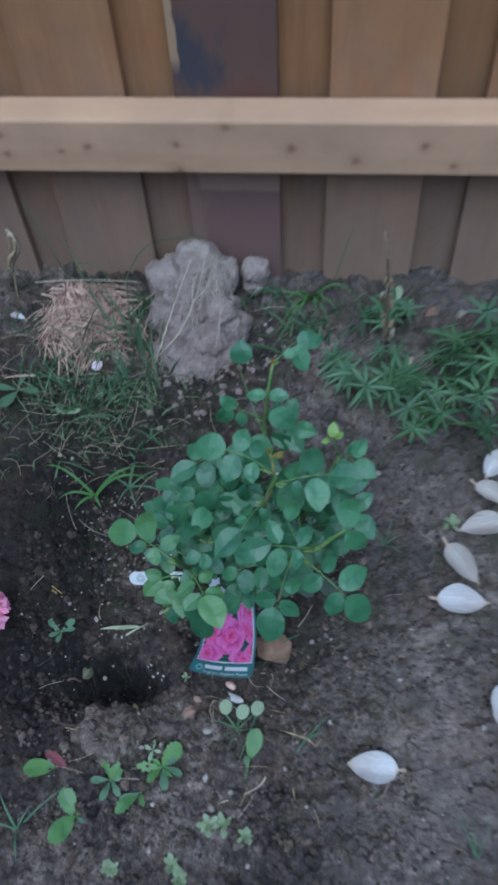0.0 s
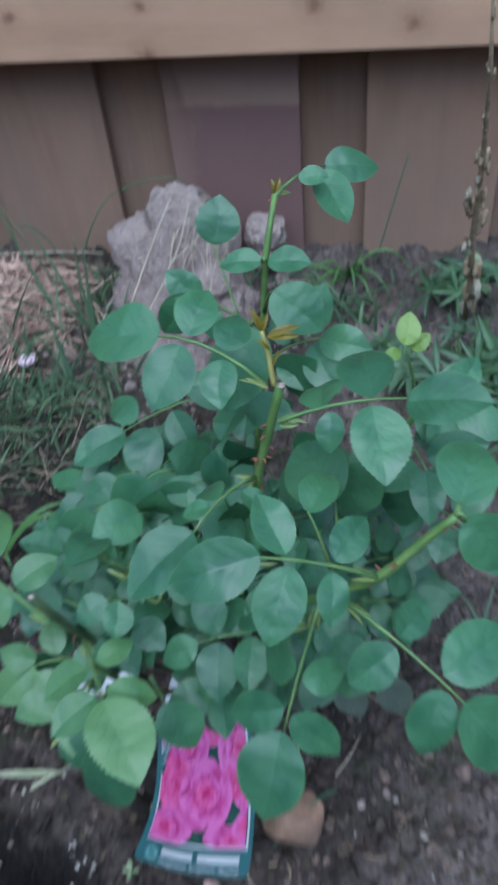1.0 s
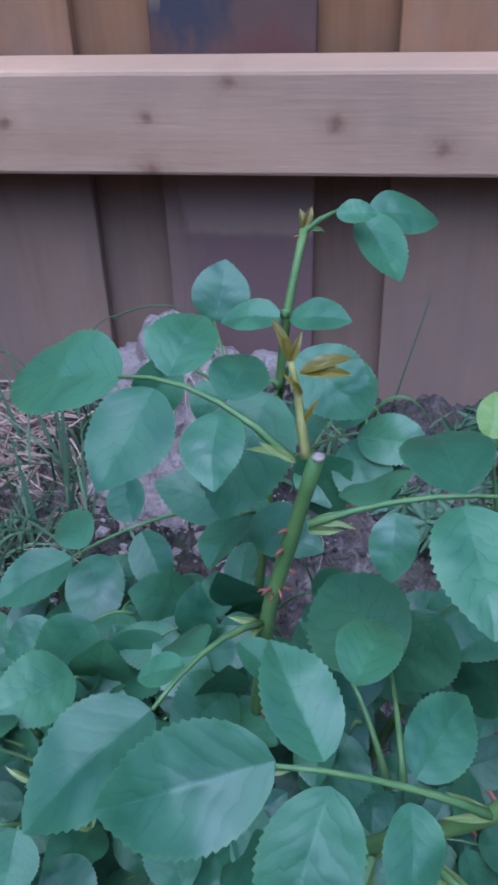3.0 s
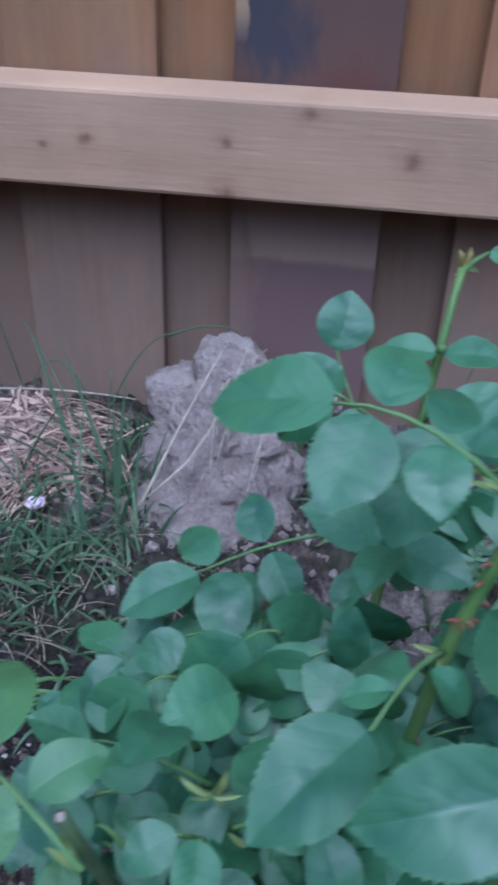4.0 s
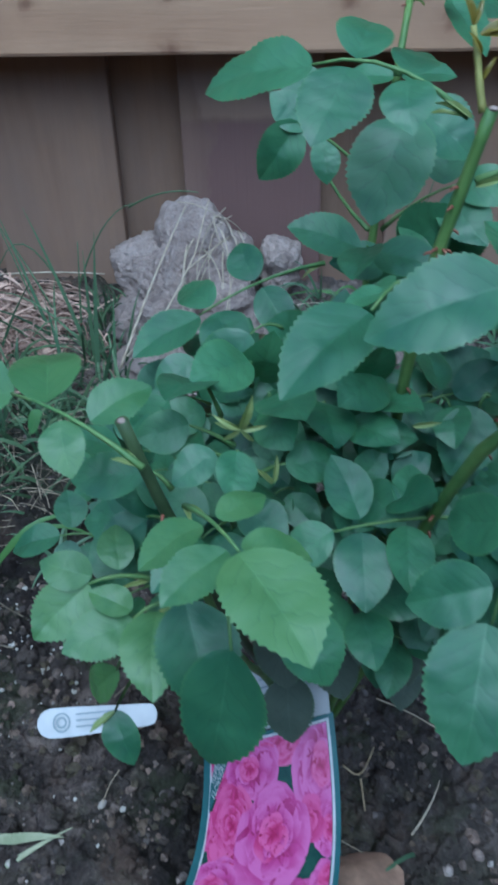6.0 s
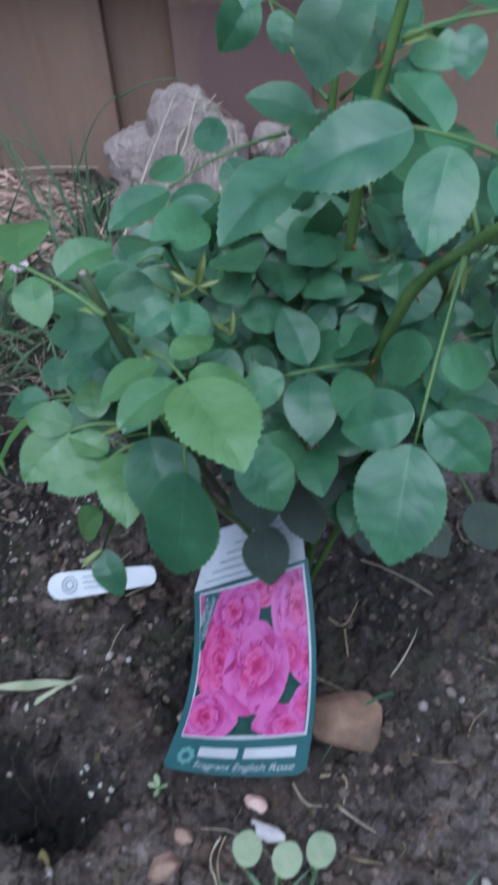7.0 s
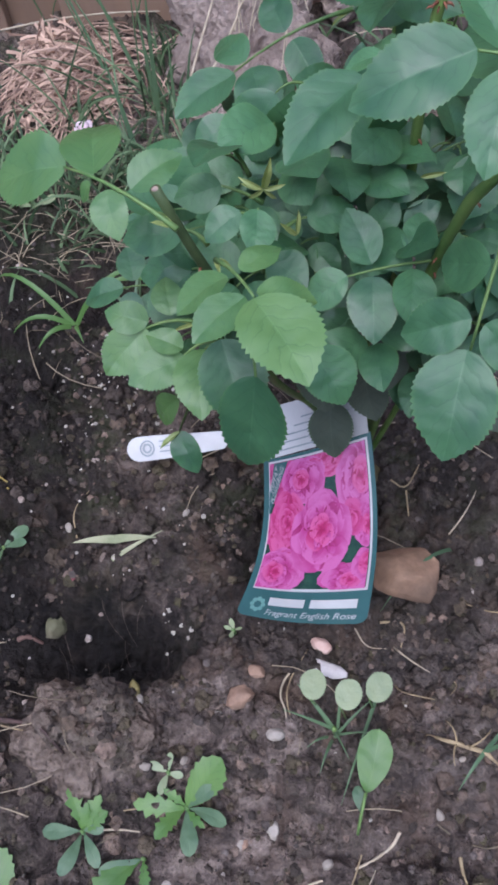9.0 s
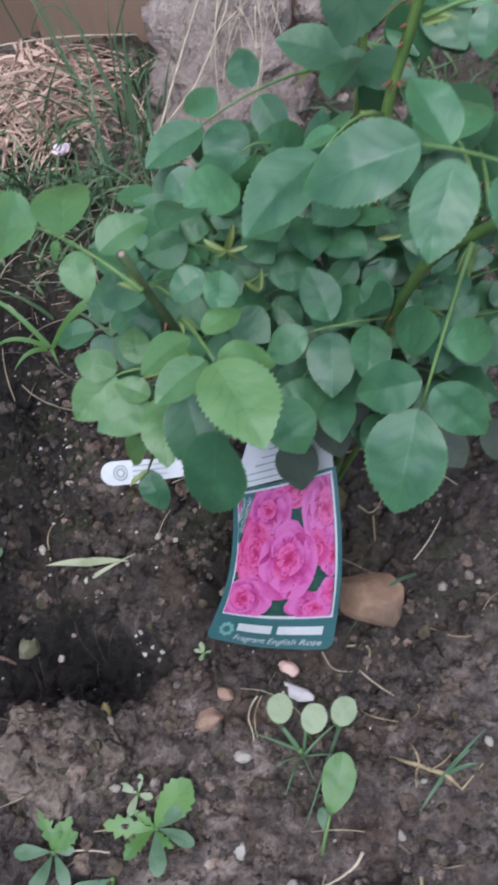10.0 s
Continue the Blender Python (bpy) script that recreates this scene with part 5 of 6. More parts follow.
    # leaf that stands up between the canes
    L((0.104, 0.605, 0.28), (0.101, 0.636, 0.286), (0.081, 0.671, 0.287), 0, up=(0.1, -0.6, 0.75), wide=1.15)
    L((0.1, 0.6, 0.285), (0.09, 0.615, 0.305), (0.1, 0.64, 0.305), 0, up=steep)
    # end of the long cane
    L(D, (0.147, 0.588, 0.347), (0.156, 0.62, 0.35), 0, wide=1.1)
    L(D, (0.149, 0.583, 0.343), (0.17, 0.577, 0.324), 0, wide=1.1)
    # two leaves that hang from the long cane
    L((0.106, 0.58, 0.292), (0.153, 0.545, 0.278), (0.178, 0.535, 0.247), up=(0.1, -0.55, 0.8),
      sides=[(0.5, (0.108, 0.552, 0.274)), (0.85, (0.138, 0.53, 0.258)), (0.8, (0.174, 0.575, 0.283)), (0.45, (0.14, 0.585, 0.288))])
    L((0.096, 0.582, 0.286), (0.081, 0.547, 0.236), (0.071, 0.518, 0.208), up=(-0.1, -0.7, 0.65), wide=1.02,
      sides=[(0.55, (0.069, 0.58, 0.248)), (0.84, (0.056, 0.555, 0.236)), (0.84, (0.105, 0.54, 0.23)), (0.6, (0.108, 0.57, 0.252))])
    # dark leaf in the shade of the broad one
    L((0.09, 0.61, 0.22), (0.036, 0.592, 0.229), (0.018, 0.585, 0.22), up=steep, stalk=0.8,
      sides=[(0.8, (0.046, 0.569, 0.215)), (0.52, (0.062, 0.573, 0.219)), (0.8, (0.035, 0.613, 0.246)), (0.52, (0.065, 0.622, 0.236))])
    L((0.094, 0.645, 0.25), (0.091, 0.643, 0.246), (0.08, 0.627, 0.226), 0, up=(0.1, -0.8, 0.5), wide=1.15)
    # young leaf low in front
    L((-0.012, 0.578, 0.252), (0.008, 0.543, 0.268), (0.0275, 0.5105, 0.264), kind="young", up=(0.0, -0.45, 0.9), label="fresh yellow-green leaf", wide=1.01,
      sides=[(0.9, (-0.012, 0.528, 0.262)), (0.9, (0.029, 0.55, 0.26)), (0.5, (-0.022, 0.546, 0.258)), (0.5, (0.014, 0.573, 0.264))])
    # fresh leaves at the bush's lower edge
    L((-0.018, 0.585, 0.2), (-0.034, 0.576, 0.2), (-0.057, 0.562, 0.197), kind="young", up=steep, label="fresh yellow-green leaf", sides=[(0.5, (-0.023, 0.546, 0.196)), (0.9, (-0.05, 0.582, 0.208))])
    L((-0.03, 0.595, 0.2), (-0.052, 0.588, 0.204), (-0.07, 0.571, 0.192), kind="young", up=steep, label="fresh yellow-green leaf", sides=[(0.85, (-0.07, 0.592, 0.212)), (0.5, (-0.045, 0.61, 0.214))], wide=1.1)
    L((-0.032, 0.578, 0.19), (-0.045, 0.58, 0.165), (-0.06, 0.582, 0.142), 0, kind="young", up=steep, label="small fresh leaf", wide=0.8)
    L((-0.03, 0.58, 0.175), (-0.05, 0.583, 0.134), (-0.042, 0.568, 0.117), 0, up=steep, label="small fresh leaf", wide=0.95)
    L((-0.03, 0.58, 0.175), (-0.05, 0.583, 0.134), (-0.06, 0.575, 0.13), 0, up=steep, kind="pale", label="narrow pale leaf end", wide=0.35)
    L((0.002, 0.56, 0.245), (0.005, 0.537, 0.233), (-0.004, 0.5225, 0.192), 0, up=(-0.05, -0.45, 0.9), wide=0.86)
    L((-0.012, 0.57, 0.225), (-0.012, 0.562, 0.226), (-0.004, 0.535, 0.205), 0, up=steep, wide=1.1)
    L((0.015, 0.575, 0.225), (0.022, 0.567, 0.215), (0.036, 0.553, 0.195), 0, up=steep, wide=1.1)
    # side leaf on the short pruned cane
    L((-0.023, 0.575, 0.27), (-0.071, 0.605, 0.276), (-0.107, 0.612, 0.266), kind="young", label="fresh light green leaf", wide=1.05, sag=0.004,
      sides=[(0.74, (-0.064, 0.636, 0.278)), (0.6, (-0.046, 0.574, 0.267)), (0.42, (-0.024, 0.603, 0.283)), (0.72, (-0.064, 0.594, 0.268))])
    L((-0.02, 0.6, 0.24), (-0.03, 0.602, 0.246), (-0.056, 0.6, 0.244), 0, up=steep, wide=1.1)
    L((-0.02, 0.61, 0.21), (-0.035, 0.618, 0.21), (-0.062, 0.622, 0.202), 1, 0.024, up=steep)
    # small leaves round the spiky bracts
    for base, end, tip in (((0.003, 0.6, 0.25), (-0.003, 0.594, 0.261), (-0.017, 0.585, 0.256)), ((0.003, 0.6, 0.25), (0.004, 0.592, 0.264), (0.003, 0.576, 0.257)), ((0.01, 0.615, 0.235), (0.019, 0.614, 0.241), (0.039, 0.619, 0.241)),
                           ((0.0, 0.625, 0.24), (-0.016, 0.624, 0.25), (-0.035, 0.617, 0.25)), ((-0.005, 0.63, 0.25), (-0.01, 0.626, 0.268), (-0.02, 0.604, 0.28)), ((0.005, 0.65, 0.25), (0.006, 0.64, 0.267), (-0.014, 0.622, 0.272)),
                           ((0.012, 0.63, 0.245), (0.013, 0.628, 0.262), (0.026, 0.606, 0.27)), ((0.01, 0.63, 0.24), (0.01, 0.632, 0.252), (0.021, 0.613, 0.25)), ((0.03, 0.65, 0.235), (0.033, 0.64, 0.25), (0.038, 0.616, 0.249)),
                           ((0.055, 0.65, 0.25), (0.054, 0.648, 0.257), (0.038, 0.626, 0.26)), ((0.0, 0.605, 0.22), (0.004, 0.6, 0.232), (0.02, 0.588, 0.228))):
        L(base, end, tip, 0, up=(0.0, -0.6, 0.8), wide=1.15, sag=0.001)
    # leaves above the tag's white part
    L((0.02, 0.628, 0.2), (0.02, 0.616, 0.204), (0.03, 0.59, 0.196), 0, up=steep, wide=1.1)
    L((0.0, 0.625, 0.2), (-0.002, 0.615, 0.206), (-0.008, 0.592, 0.2), 0, up=steep, wide=1.1)
    # leaves that fill the bush behind the tall cane
    for base, tip in (((0.058, 0.7, 0.236), (0.0416, 0.69, 0.262)), ((0.0605, 0.72, 0.267), (0.0365, 0.715, 0.273)), ((0.0696, 0.735, 0.264), (0.087, 0.725, 0.29)), ((0.089, 0.755, 0.257), (0.104, 0.745, 0.284)), ((0.125, 0.665, 0.243), (0.142, 0.655, 0.264)),
                      ((0.1176, 0.665, 0.279), (0.103, 0.655, 0.254)), ((-0.032, 0.665, 0.233), (-0.052, 0.655, 0.206)), ((0.004, 0.665, 0.264), (-0.017, 0.655, 0.24)), ((0.0064, 0.655, 0.248), (0.015, 0.645, 0.273)), ((0.0275, 0.665, 0.26), (0.0075, 0.655, 0.24)),
                      ((0.0686, 0.735, 0.236), (0.057, 0.725, 0.26)), ((0.026, 0.675, 0.222), (0.045, 0.665, 0.249)), ((0.075, 0.71, 0.24), (0.098, 0.7, 0.25)), ((0.03, 0.7, 0.24), (0.01, 0.69, 0.255))):
        base, tip = Vector(base), Vector(tip)
        d = (tip - base).normalized()
        L(base - d * 0.02 - Vector((0, 0, 0.015)), base, tip, 0, up=(0.2 * d.x, -0.7, 0.7), wide=1.15, stalk=0.7)
    # upper leaves on the rear cane
    L((0.0675, 0.773, 0.361), (0.091, 0.814, 0.354), (0.121, 0.823, 0.35), up=(0.1, -0.5, 0.85), sag=0.004, sides=[(0.8, (0.105, 0.787, 0.336)), (0.35, (0.094, 0.79, 0.362))])
    L((0.062, 0.75, 0.337), (0.0635, 0.7505, 0.337), (0.086, 0.749, 0.338), 0)
    L((0.062, 0.75, 0.337), (0.0605, 0.7505, 0.337), (0.038, 0.751, 0.337), 0)
    L((0.06, 0.75, 0.305), (0.067, 0.735, 0.33), (0.092, 0.725, 0.312), 0, up=(0.2, -0.8, 0.5), wide=1.1)
    L((0.06, 0.75, 0.27), (0.09, 0.74, 0.295), (0.117, 0.73, 0.295), 2, 0.03)
    L((0.055, 0.74, 0.25), (0.05, 0.7, 0.285), (0.043, 0.675, 0.285), 1, 0.03)
    L((0.145, 0.72, 0.27), (0.16, 0.705, 0.28), (0.185, 0.69, 0.275), 2, 0.028)
    L((0.135, 0.71, 0.25), (0.145, 0.67, 0.27), (0.145, 0.645, 0.26), 2, 0.03)
    L((0.142, 0.72, 0.27), (0.133, 0.715, 0.312), (0.136, 0.728, 0.323), 1, 0.011, kind="lime", label="small yellow-green leaf")
    L((0.13, 0.7, 0.22), (0.165, 0.66, 0.24), (0.185, 0.635, 0.235), 2, 0.028)
    # coppery new growth at the nodes
    for base, d, nrm, ln, wd in (((0.072, 0.649, 0.376), (-0.3, 0.1, 0.9), (0.5, -0.7, 0.3), 0.013, 0.42), ((0.074, 0.648, 0.374), (0.9, 0.3, 0.2), (0, -0.5, 0.8), 0.016, 0.45), ((0.075, 0.646, 0.369), (-0.5, -0.2, 0.8), (0.3, -0.7, 0.4), 0.009, 0.35),
                                 ((0.0755, 0.644, 0.362), (0.4, 0.1, 0.8), (-0.3, -0.8, 0.4), 0.009, 0.3), ((0.072, 0.649, 0.376), (0.35, 0.3, 0.9), (0.1, -0.9, 0.2), 0.009, 0.4), ((0.074, 0.648, 0.374), (0.9, 0.1, -0.05), (0, -0.7, 0.7), 0.015, 0.4)):
        part("shoot", LEAFLETS["shoot"][2], bush, "coppery new shoot", frame_of(base, d, nrm, ln * 0.85, wd * 0.8))
    part("shoot", LEAFLETS["shoot"][4], bush, "coppery new shoot", frame_of(T, (0.3, 0.4, 0.9), (0.3, -0.8, 0.3), 0.009, 0.45))
    part("shoot", LEAFLETS["shoot"][4], bush, "coppery new shoot", frame_of(T, (-0.2, 0.4, 0.8), (0.3, -0.5, 0.7), 0.008, 0.45))
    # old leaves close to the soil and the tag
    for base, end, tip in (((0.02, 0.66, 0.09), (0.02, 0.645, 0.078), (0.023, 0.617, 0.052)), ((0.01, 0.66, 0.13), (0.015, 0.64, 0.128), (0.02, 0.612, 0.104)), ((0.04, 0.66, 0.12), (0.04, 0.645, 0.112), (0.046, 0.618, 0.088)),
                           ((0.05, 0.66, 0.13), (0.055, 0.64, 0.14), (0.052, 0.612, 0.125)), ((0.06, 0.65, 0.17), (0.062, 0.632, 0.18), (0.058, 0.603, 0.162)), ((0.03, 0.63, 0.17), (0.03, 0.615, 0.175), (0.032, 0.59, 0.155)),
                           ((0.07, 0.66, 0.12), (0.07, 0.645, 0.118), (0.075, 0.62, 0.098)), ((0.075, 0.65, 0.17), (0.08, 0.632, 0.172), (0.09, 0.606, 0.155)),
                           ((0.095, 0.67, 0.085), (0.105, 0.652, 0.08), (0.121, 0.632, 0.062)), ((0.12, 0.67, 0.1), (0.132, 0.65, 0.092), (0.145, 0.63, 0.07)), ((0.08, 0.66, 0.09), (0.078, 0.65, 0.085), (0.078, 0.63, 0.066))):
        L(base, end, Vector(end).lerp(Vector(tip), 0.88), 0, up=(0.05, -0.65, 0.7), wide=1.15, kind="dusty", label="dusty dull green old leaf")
    # leaf-shedding nodes with pale stipules
    for q, d in (((0.015, 0.61, 0.235), (-0.4, -0.2, 0.6)), ((0.015, 0.61, 0.235), (0.1, 0.3, 0.8)), ((0.064, 0.625, 0.25), (0.8, -0.2, 0.3)), ((0.094, 0.59, 0.272), (0.5, -0.3, 0.6)), (N2, (-0.7, -0.2, 0.3)), ((0.077, 0.64, 0.332), (0.6, -0.3, 0.3)), ((0.074, 0.642, 0.352), (-0.7, -0.1, 0.5))):
        part("stipule", LEAFLETS["pale"][4], bush, "pale green stipule", frame_of(q, d, (0.3, -0.7, 0.5), 0.0105, 0.26))
    for k, (dx, dz, ln) in enumerate(((0.3, 1.0, 0.016), (-0.8, 0.6, 0.011), (1.0, 0.2, 0.009), (-0.6, -0.5, 0.009), (0.6, -0.8, 0.008), (-1.0, 0.1, 0.01))):
        part("bract", LEAFLETS["pale"][(4, 2, 8, 0, 4, 1)[k]], bush, "yellow-green spiky bract", frame_of((0.004, 0.608, 0.26), (dx, -0.2 + 0.1 * k, dz), (0.2, -0.9, 0.3), ln, 0.26))
    # inner leaves
    rng = random.Random(31)
    made = 0
    while made < 74:
        u = Vector((rng.uniform(-1, 1), rng.uniform(-1, 1), rng.uniform(-1, 1)))
        if not 0.25 < u.length < 1:
            continue
        c = Vector((0.03 + u.x * 0.1, 0.66 + u.y * 0.085, 0.165 + u.z * 0.075))
        out = Vector((c.x - 0.035, c.y - 0.655, 0.02)).normalized()
        end = c + out * 0.02
        if -0.04 < end.x < 0.08 and end.y < 0.625 and end.z < 0.165 + 0.8 * (0.625 - end.y):
            continue
        L(c - out * 0.008, end, end + out * rng.uniform(0.02, 0.028) + Vector((0, 0, rng.uniform(-0.012, 0.006))), 2, rng.uniform(0.018, 0.026), up=(out.x * 0.3, -0.4 + out.y * 0.2, 0.85), stalk=0.7)
        made += 1
    for k in range(46):
        # small leaves among the upper stalks
        p = Vector((rng.uniform(-0.03, 0.1), rng.uniform(0.612, 0.69), 0))
        p.z = rng.uniform(0.19, 0.245) + 0.1 * (p.y - 0.612) * rng.random()
        a = rng.uniform(-2.9, 0.3)
        d = Vector((math.cos(a), math.sin(a), rng.uniform(-0.5, 0.1)))
        L(p - d * 0.012 - Vector((0, 0, 0.008)), p, p + d * rng.uniform(0.016, 0.023), 1 if k % 3 == 0 else 0, 0.017, up=(0.3 * d.x, -0.6, 0.8), wide=1.15, stalk=0.7, sag=0.001)
    return bush


build_rose()


# ---- the plant tags ----
BL, BR, TR, TL = Vector((-0.0545, 0.579, -0.086)), Vector((0.0405, 0.56, -0.049)), Vector((0.043, 0.639, 0.057)), Vector((-0.0255, 0.641, 0.0205))
CARD_N = (BR - BL).cross(TL - BL).normalized()


def card(u, v, h=0.0):
    """A place on the bowed card: u across, v up, h above its face."""
    p = BL.lerp(BR, u).lerp(TL.lerp(TR, u), v)
    p = p + (BR - BL) * (0.13 * math.sin(math.pi * min(1, max(0, v))) * (1 - 0.36 * u) + 0.02 * (1 - v) ** 4 * (0.5 - u))
    bow = 0.006 * math.sin(math.pi * min(1, max(0, u))) + 0.006 * math.sin(math.pi * min(1, max(0, v))) - 0.004 * (1 - v) ** 3
    return p + CARD_N * (bow + h)


def on_card(u0, u1, v0, v1, h, mat, name, parent, label="", nu=6, nv=6, thick=0.0):
    def corner(u, v):
        """Rounds the card's two lower corners."""
        for side in (0, 1):
            a, b = (u - 0.93) / 0.07 if side else (0.07 - u) / 0.07, (0.05 - v) / 0.05
            if thick and a > 0 and b > 0 and math.hypot(a, b) > 1:
                k = 1 / math.hypot(a, b)
                u, v = (0.93 + 0.07 * a * k if side else 0.07 - 0.07 * a * k), 0.05 - 0.05 * b * k
        return u, v

    vs = [card(*corner(u0 + (u1 - u0) * i / nu, v0 + (v1 - v0) * j / nv), h) for j in range(nv + 1) for i in range(nu + 1)]
    w = nu + 1
    fs = [(j * w + i, j * w + i + 1, (j + 1) * w + i + 1, (j + 1) * w + i) for j in range(nv) for i in range(nu)]
    if thick:
        k = len(vs)
        vs += [p - CARD_N * thick for p in vs]
        fs += [tuple(q + k for q in reversed(f)) for f in fs]
        rim = list(range(w)) + [j * w + nu for j in range(1, nv + 1)] + [nv * w + i for i in range(nu - 1, -1, -1)] + [j * w for j in range(nv - 1, 0, -1)]
        fs += [(rim[i], rim[i - 1], rim[i - 1] + k, rim[i] + k) for i in range(len(rim))]
    return part(name, mesh(name, vs, fs, mat, False), parent, label)


def rosette(soup, cu, cv, ru, rv, rng, h, ring=5, heart=None):
    """A printed many-petalled flower: overlapping rounded petals, ring within ring."""
    for k in range(ring):
        rr = 1 - k / ring
        n = max(4, 9 - k)
        for i in range(n):
            a = 6.283 * (i + 0.5 * (k % 2)) / n + rng.uniform(-0.7, 0.7)
            w = rr * rng.uniform(0.3, 0.7) + 0.05
            h += 0.000004
            pts, uv = [], []
            lean = rng.uniform(0.3, 0.72)
            for q in range(12):
                b = 6.283 * q / 12
                x, y = math.cos(b) * w, math.sin(b) * w * 0.72 + rr * lean
                y += 0.05 * w * math.cos(4 * b + i)
                uu = cu + ru * (x * math.sin(a) + y * math.cos(a))
                vv = cv + rv * (-x * math.cos(a) + y * math.sin(a))
                pts.append(card(min(0.955, max(0.075, uu)), min(0.975, max(0.235, vv)), h))
                uv.append((0.5, 0.5 + 0.5 * math.sin(b)))
            (heart if heart is not None and k >= ring - 2 else soup).add(pts, [tuple(range(12))], uv)
    return h


def lettering(text, u0, u1, v, height, mat, parent, name="lettering", lift=0.0011, slope=None):
    cu = bpy.data.curves.new(name, "FONT")
    cu.body, cu.size = text, 1.0
    cu.shear = 0.25
    ob = bpy.data.objects.new(name, cu)
    me = bpy.data.meshes.new_from_object(ob)
    xs = [p.co.x for p in me.vertices]
    lo, hi = min(xs), max(xs)
    for p in me.vertices:
        t = (p.co.x - lo) / (hi - lo)
        if slope:
            (ou, ov), (au, av), (bu, bv) = slope
            p.co = card(ou + au * t + bu * p.co.y, ov + av * t + bv * p.co.y, lift)
        else:
            p.co = card(u0 + (u1 - u0) * t, v + p.co.y * height, lift)
    me.materials.append(mat)
    bpy.data.objects.remove(ob)
    return part(name, me, parent, "white lettering")


def build_tag():
    tag = thing("plant_tag", None, "bent glossy rose tag with a pink flower photograph", "plant tag")
    on_card(0, 1, 0, 1.0, 0.0, M_card_green, "card", tag, "dark green card", 44, 60, 0.0007)
    on_card(0.06, 0.97, 0.215, 0.985, 0.0003, M_white_plastic, "photo_border", tag, "thin white border", 12, 12)
    on_card(0.075, 0.955, 0.235, 0.975, 0.0005, M_card_leaf, "photo_ground", tag, "dark leaf background of the photograph", 12, 12)
    rng = random.Random(2)
    h = 0.00055
    flowers = ((0.1, 0.85, 0.13, 0.1, 2), (0.09, 0.6, 0.12, 0.1, 2), (0.2, 0.93, 0.16, 0.09, 2), (0.62, 0.95, 0.2, 0.1, 1), (0.4, 0.86, 0.22, 0.14, 0), (0.9, 0.82, 0.17, 0.2, 0), (0.95, 0.58, 0.12, 0.13, 0), (0.8, 0.62, 0.12, 0.1, 2), (0.27, 0.64, 0.2, 0.21, 1),
               (0.22, 0.35, 0.26, 0.18, 0), (0.84, 0.29, 0.2, 0.11, 0), (0.95, 0.38, 0.11, 0.11, 0), (0.58, 0.59, 0.26, 0.235, 0))
    for cu, cv, ru, rv, tone in flowers:
        soup, heart = Soup(), Soup()
        h = rosette(soup, cu, cv, ru, rv, rng, h, 5 if ru > 0.15 else 4, heart)
        flower = part("printed_flower", soup.mesh("printed_flower", (M_print_pink, M_print_salmon, M_print_rose)[tone], False), tag, "printed pink rose")
        part("flower_heart", heart.mesh("flower_heart", M_print_salmon, False), flower, "printed salmon pink petals")
        h += 0.00002
    # writing: bars for the maker's line, the kind in letters
    on_card(0.25, 0.54, 0.108, 0.165, 0.0008, M_white_plastic, "text_bar", tag)
    on_card(0.585, 0.92, 0.108, 0.165, 0.0008, M_white_plastic, "text_bar", tag)
    lettering("Fragrant English Rose", 0.25, 0.93, 0.038, 0.058, M_white_plastic, tag)
    soup = Soup()
    for q in range(8):
        a = 6.283 * q / 8
        c = (0.16 + 0.05 * math.cos(a), 0.105 + 0.04 * math.sin(a))
        soup.add([card(c[0] + 0.022 * math.cos(b * 1.047), c[1] + 0.018 * math.sin(b * 1.047), 0.0008) for b in range(6)], [tuple(range(6))])
    part("emblem", soup.mesh("emblem", M_emblem, False), tag, "faint pale green emblem")
    band = [(0.075, 0.69), (0.075, 0.81), (0.135, 0.975), (0.285, 0.975)]
    part("corner_flash", mesh("corner_flash", [card(u, v, 0.0016) for u, v in band], [(3, 2, 1, 0)], M_card_green, False), tag, "dark green diagonal corner band")
    lettering("REPEAT", 0.0, 0.0, 0.0, 0.0, M_white_plastic, tag, lift=0.002, slope=((0.108, 0.82), (0.082, 0.125), (-0.052, 0.024)))
    lettering("FLOWERING", 0.0, 0.0, 0.0, 0.0, M_white_plastic, tag, lift=0.002, slope=((0.118, 0.755), (0.125, 0.19), (-0.048, 0.022)))
    # upper white part, narrowing to the stake
    a, b = card(0.0, 1.0), card(0.98, 1.0)
    c, d = Vector((-0.014, 0.664, 0.05)), Vector((0.038, 0.66, 0.078))
    base = Vector((0.028, 0.668, -0.08))
    vs = []
    rows = [(a, b), (a.lerp(c, 0.5), b.lerp(d, 0.5)), (c, d), (c.lerp(base, 0.5) + Vector((0.004, 0.008, 0.004)), d.lerp(base, 0.5) + Vector((0, 0.008, 0.004))), (base - Vector((0.004, 0, 0)), base + Vector((0.004, 0, 0)))]
    for p, q in rows:
        vs += [p.lerp(q, i / 4) for i in range(5)]
    fs = [(j * 5 + i, j * 5 + i + 1, j * 5 + i + 6, j * 5 + i + 5) for j in range(4) for i in range(4)]
    k = len(vs)
    vs += [p - CARD_N * 0.0007 for p in vs]
    fs += [tuple(q + k for q in reversed(f)) for f in fs]
    part("stake", mesh("stake", vs, fs, M_white_plastic, False), tag, "white printed upper part and stake")
    for j in range(6):
        u0, u1 = 0.1 + 0.06 * j, 0.86 - 0.02 * j
        p, q = a.lerp(b, u0), a.lerp(b, u1)
        up = ((c + d) / 2 - (a + b) / 2)
        o = up * (0.1 + 0.14 * j) + CARD_N * 0.0006
        w = up.normalized() * 0.0011
        part("text_bar", mesh("text_bar", [p + o, q + o, q + o + w, p + o + w], [(0, 1, 2, 3)], M_ink, False), tag)
    return tag


build_tag()


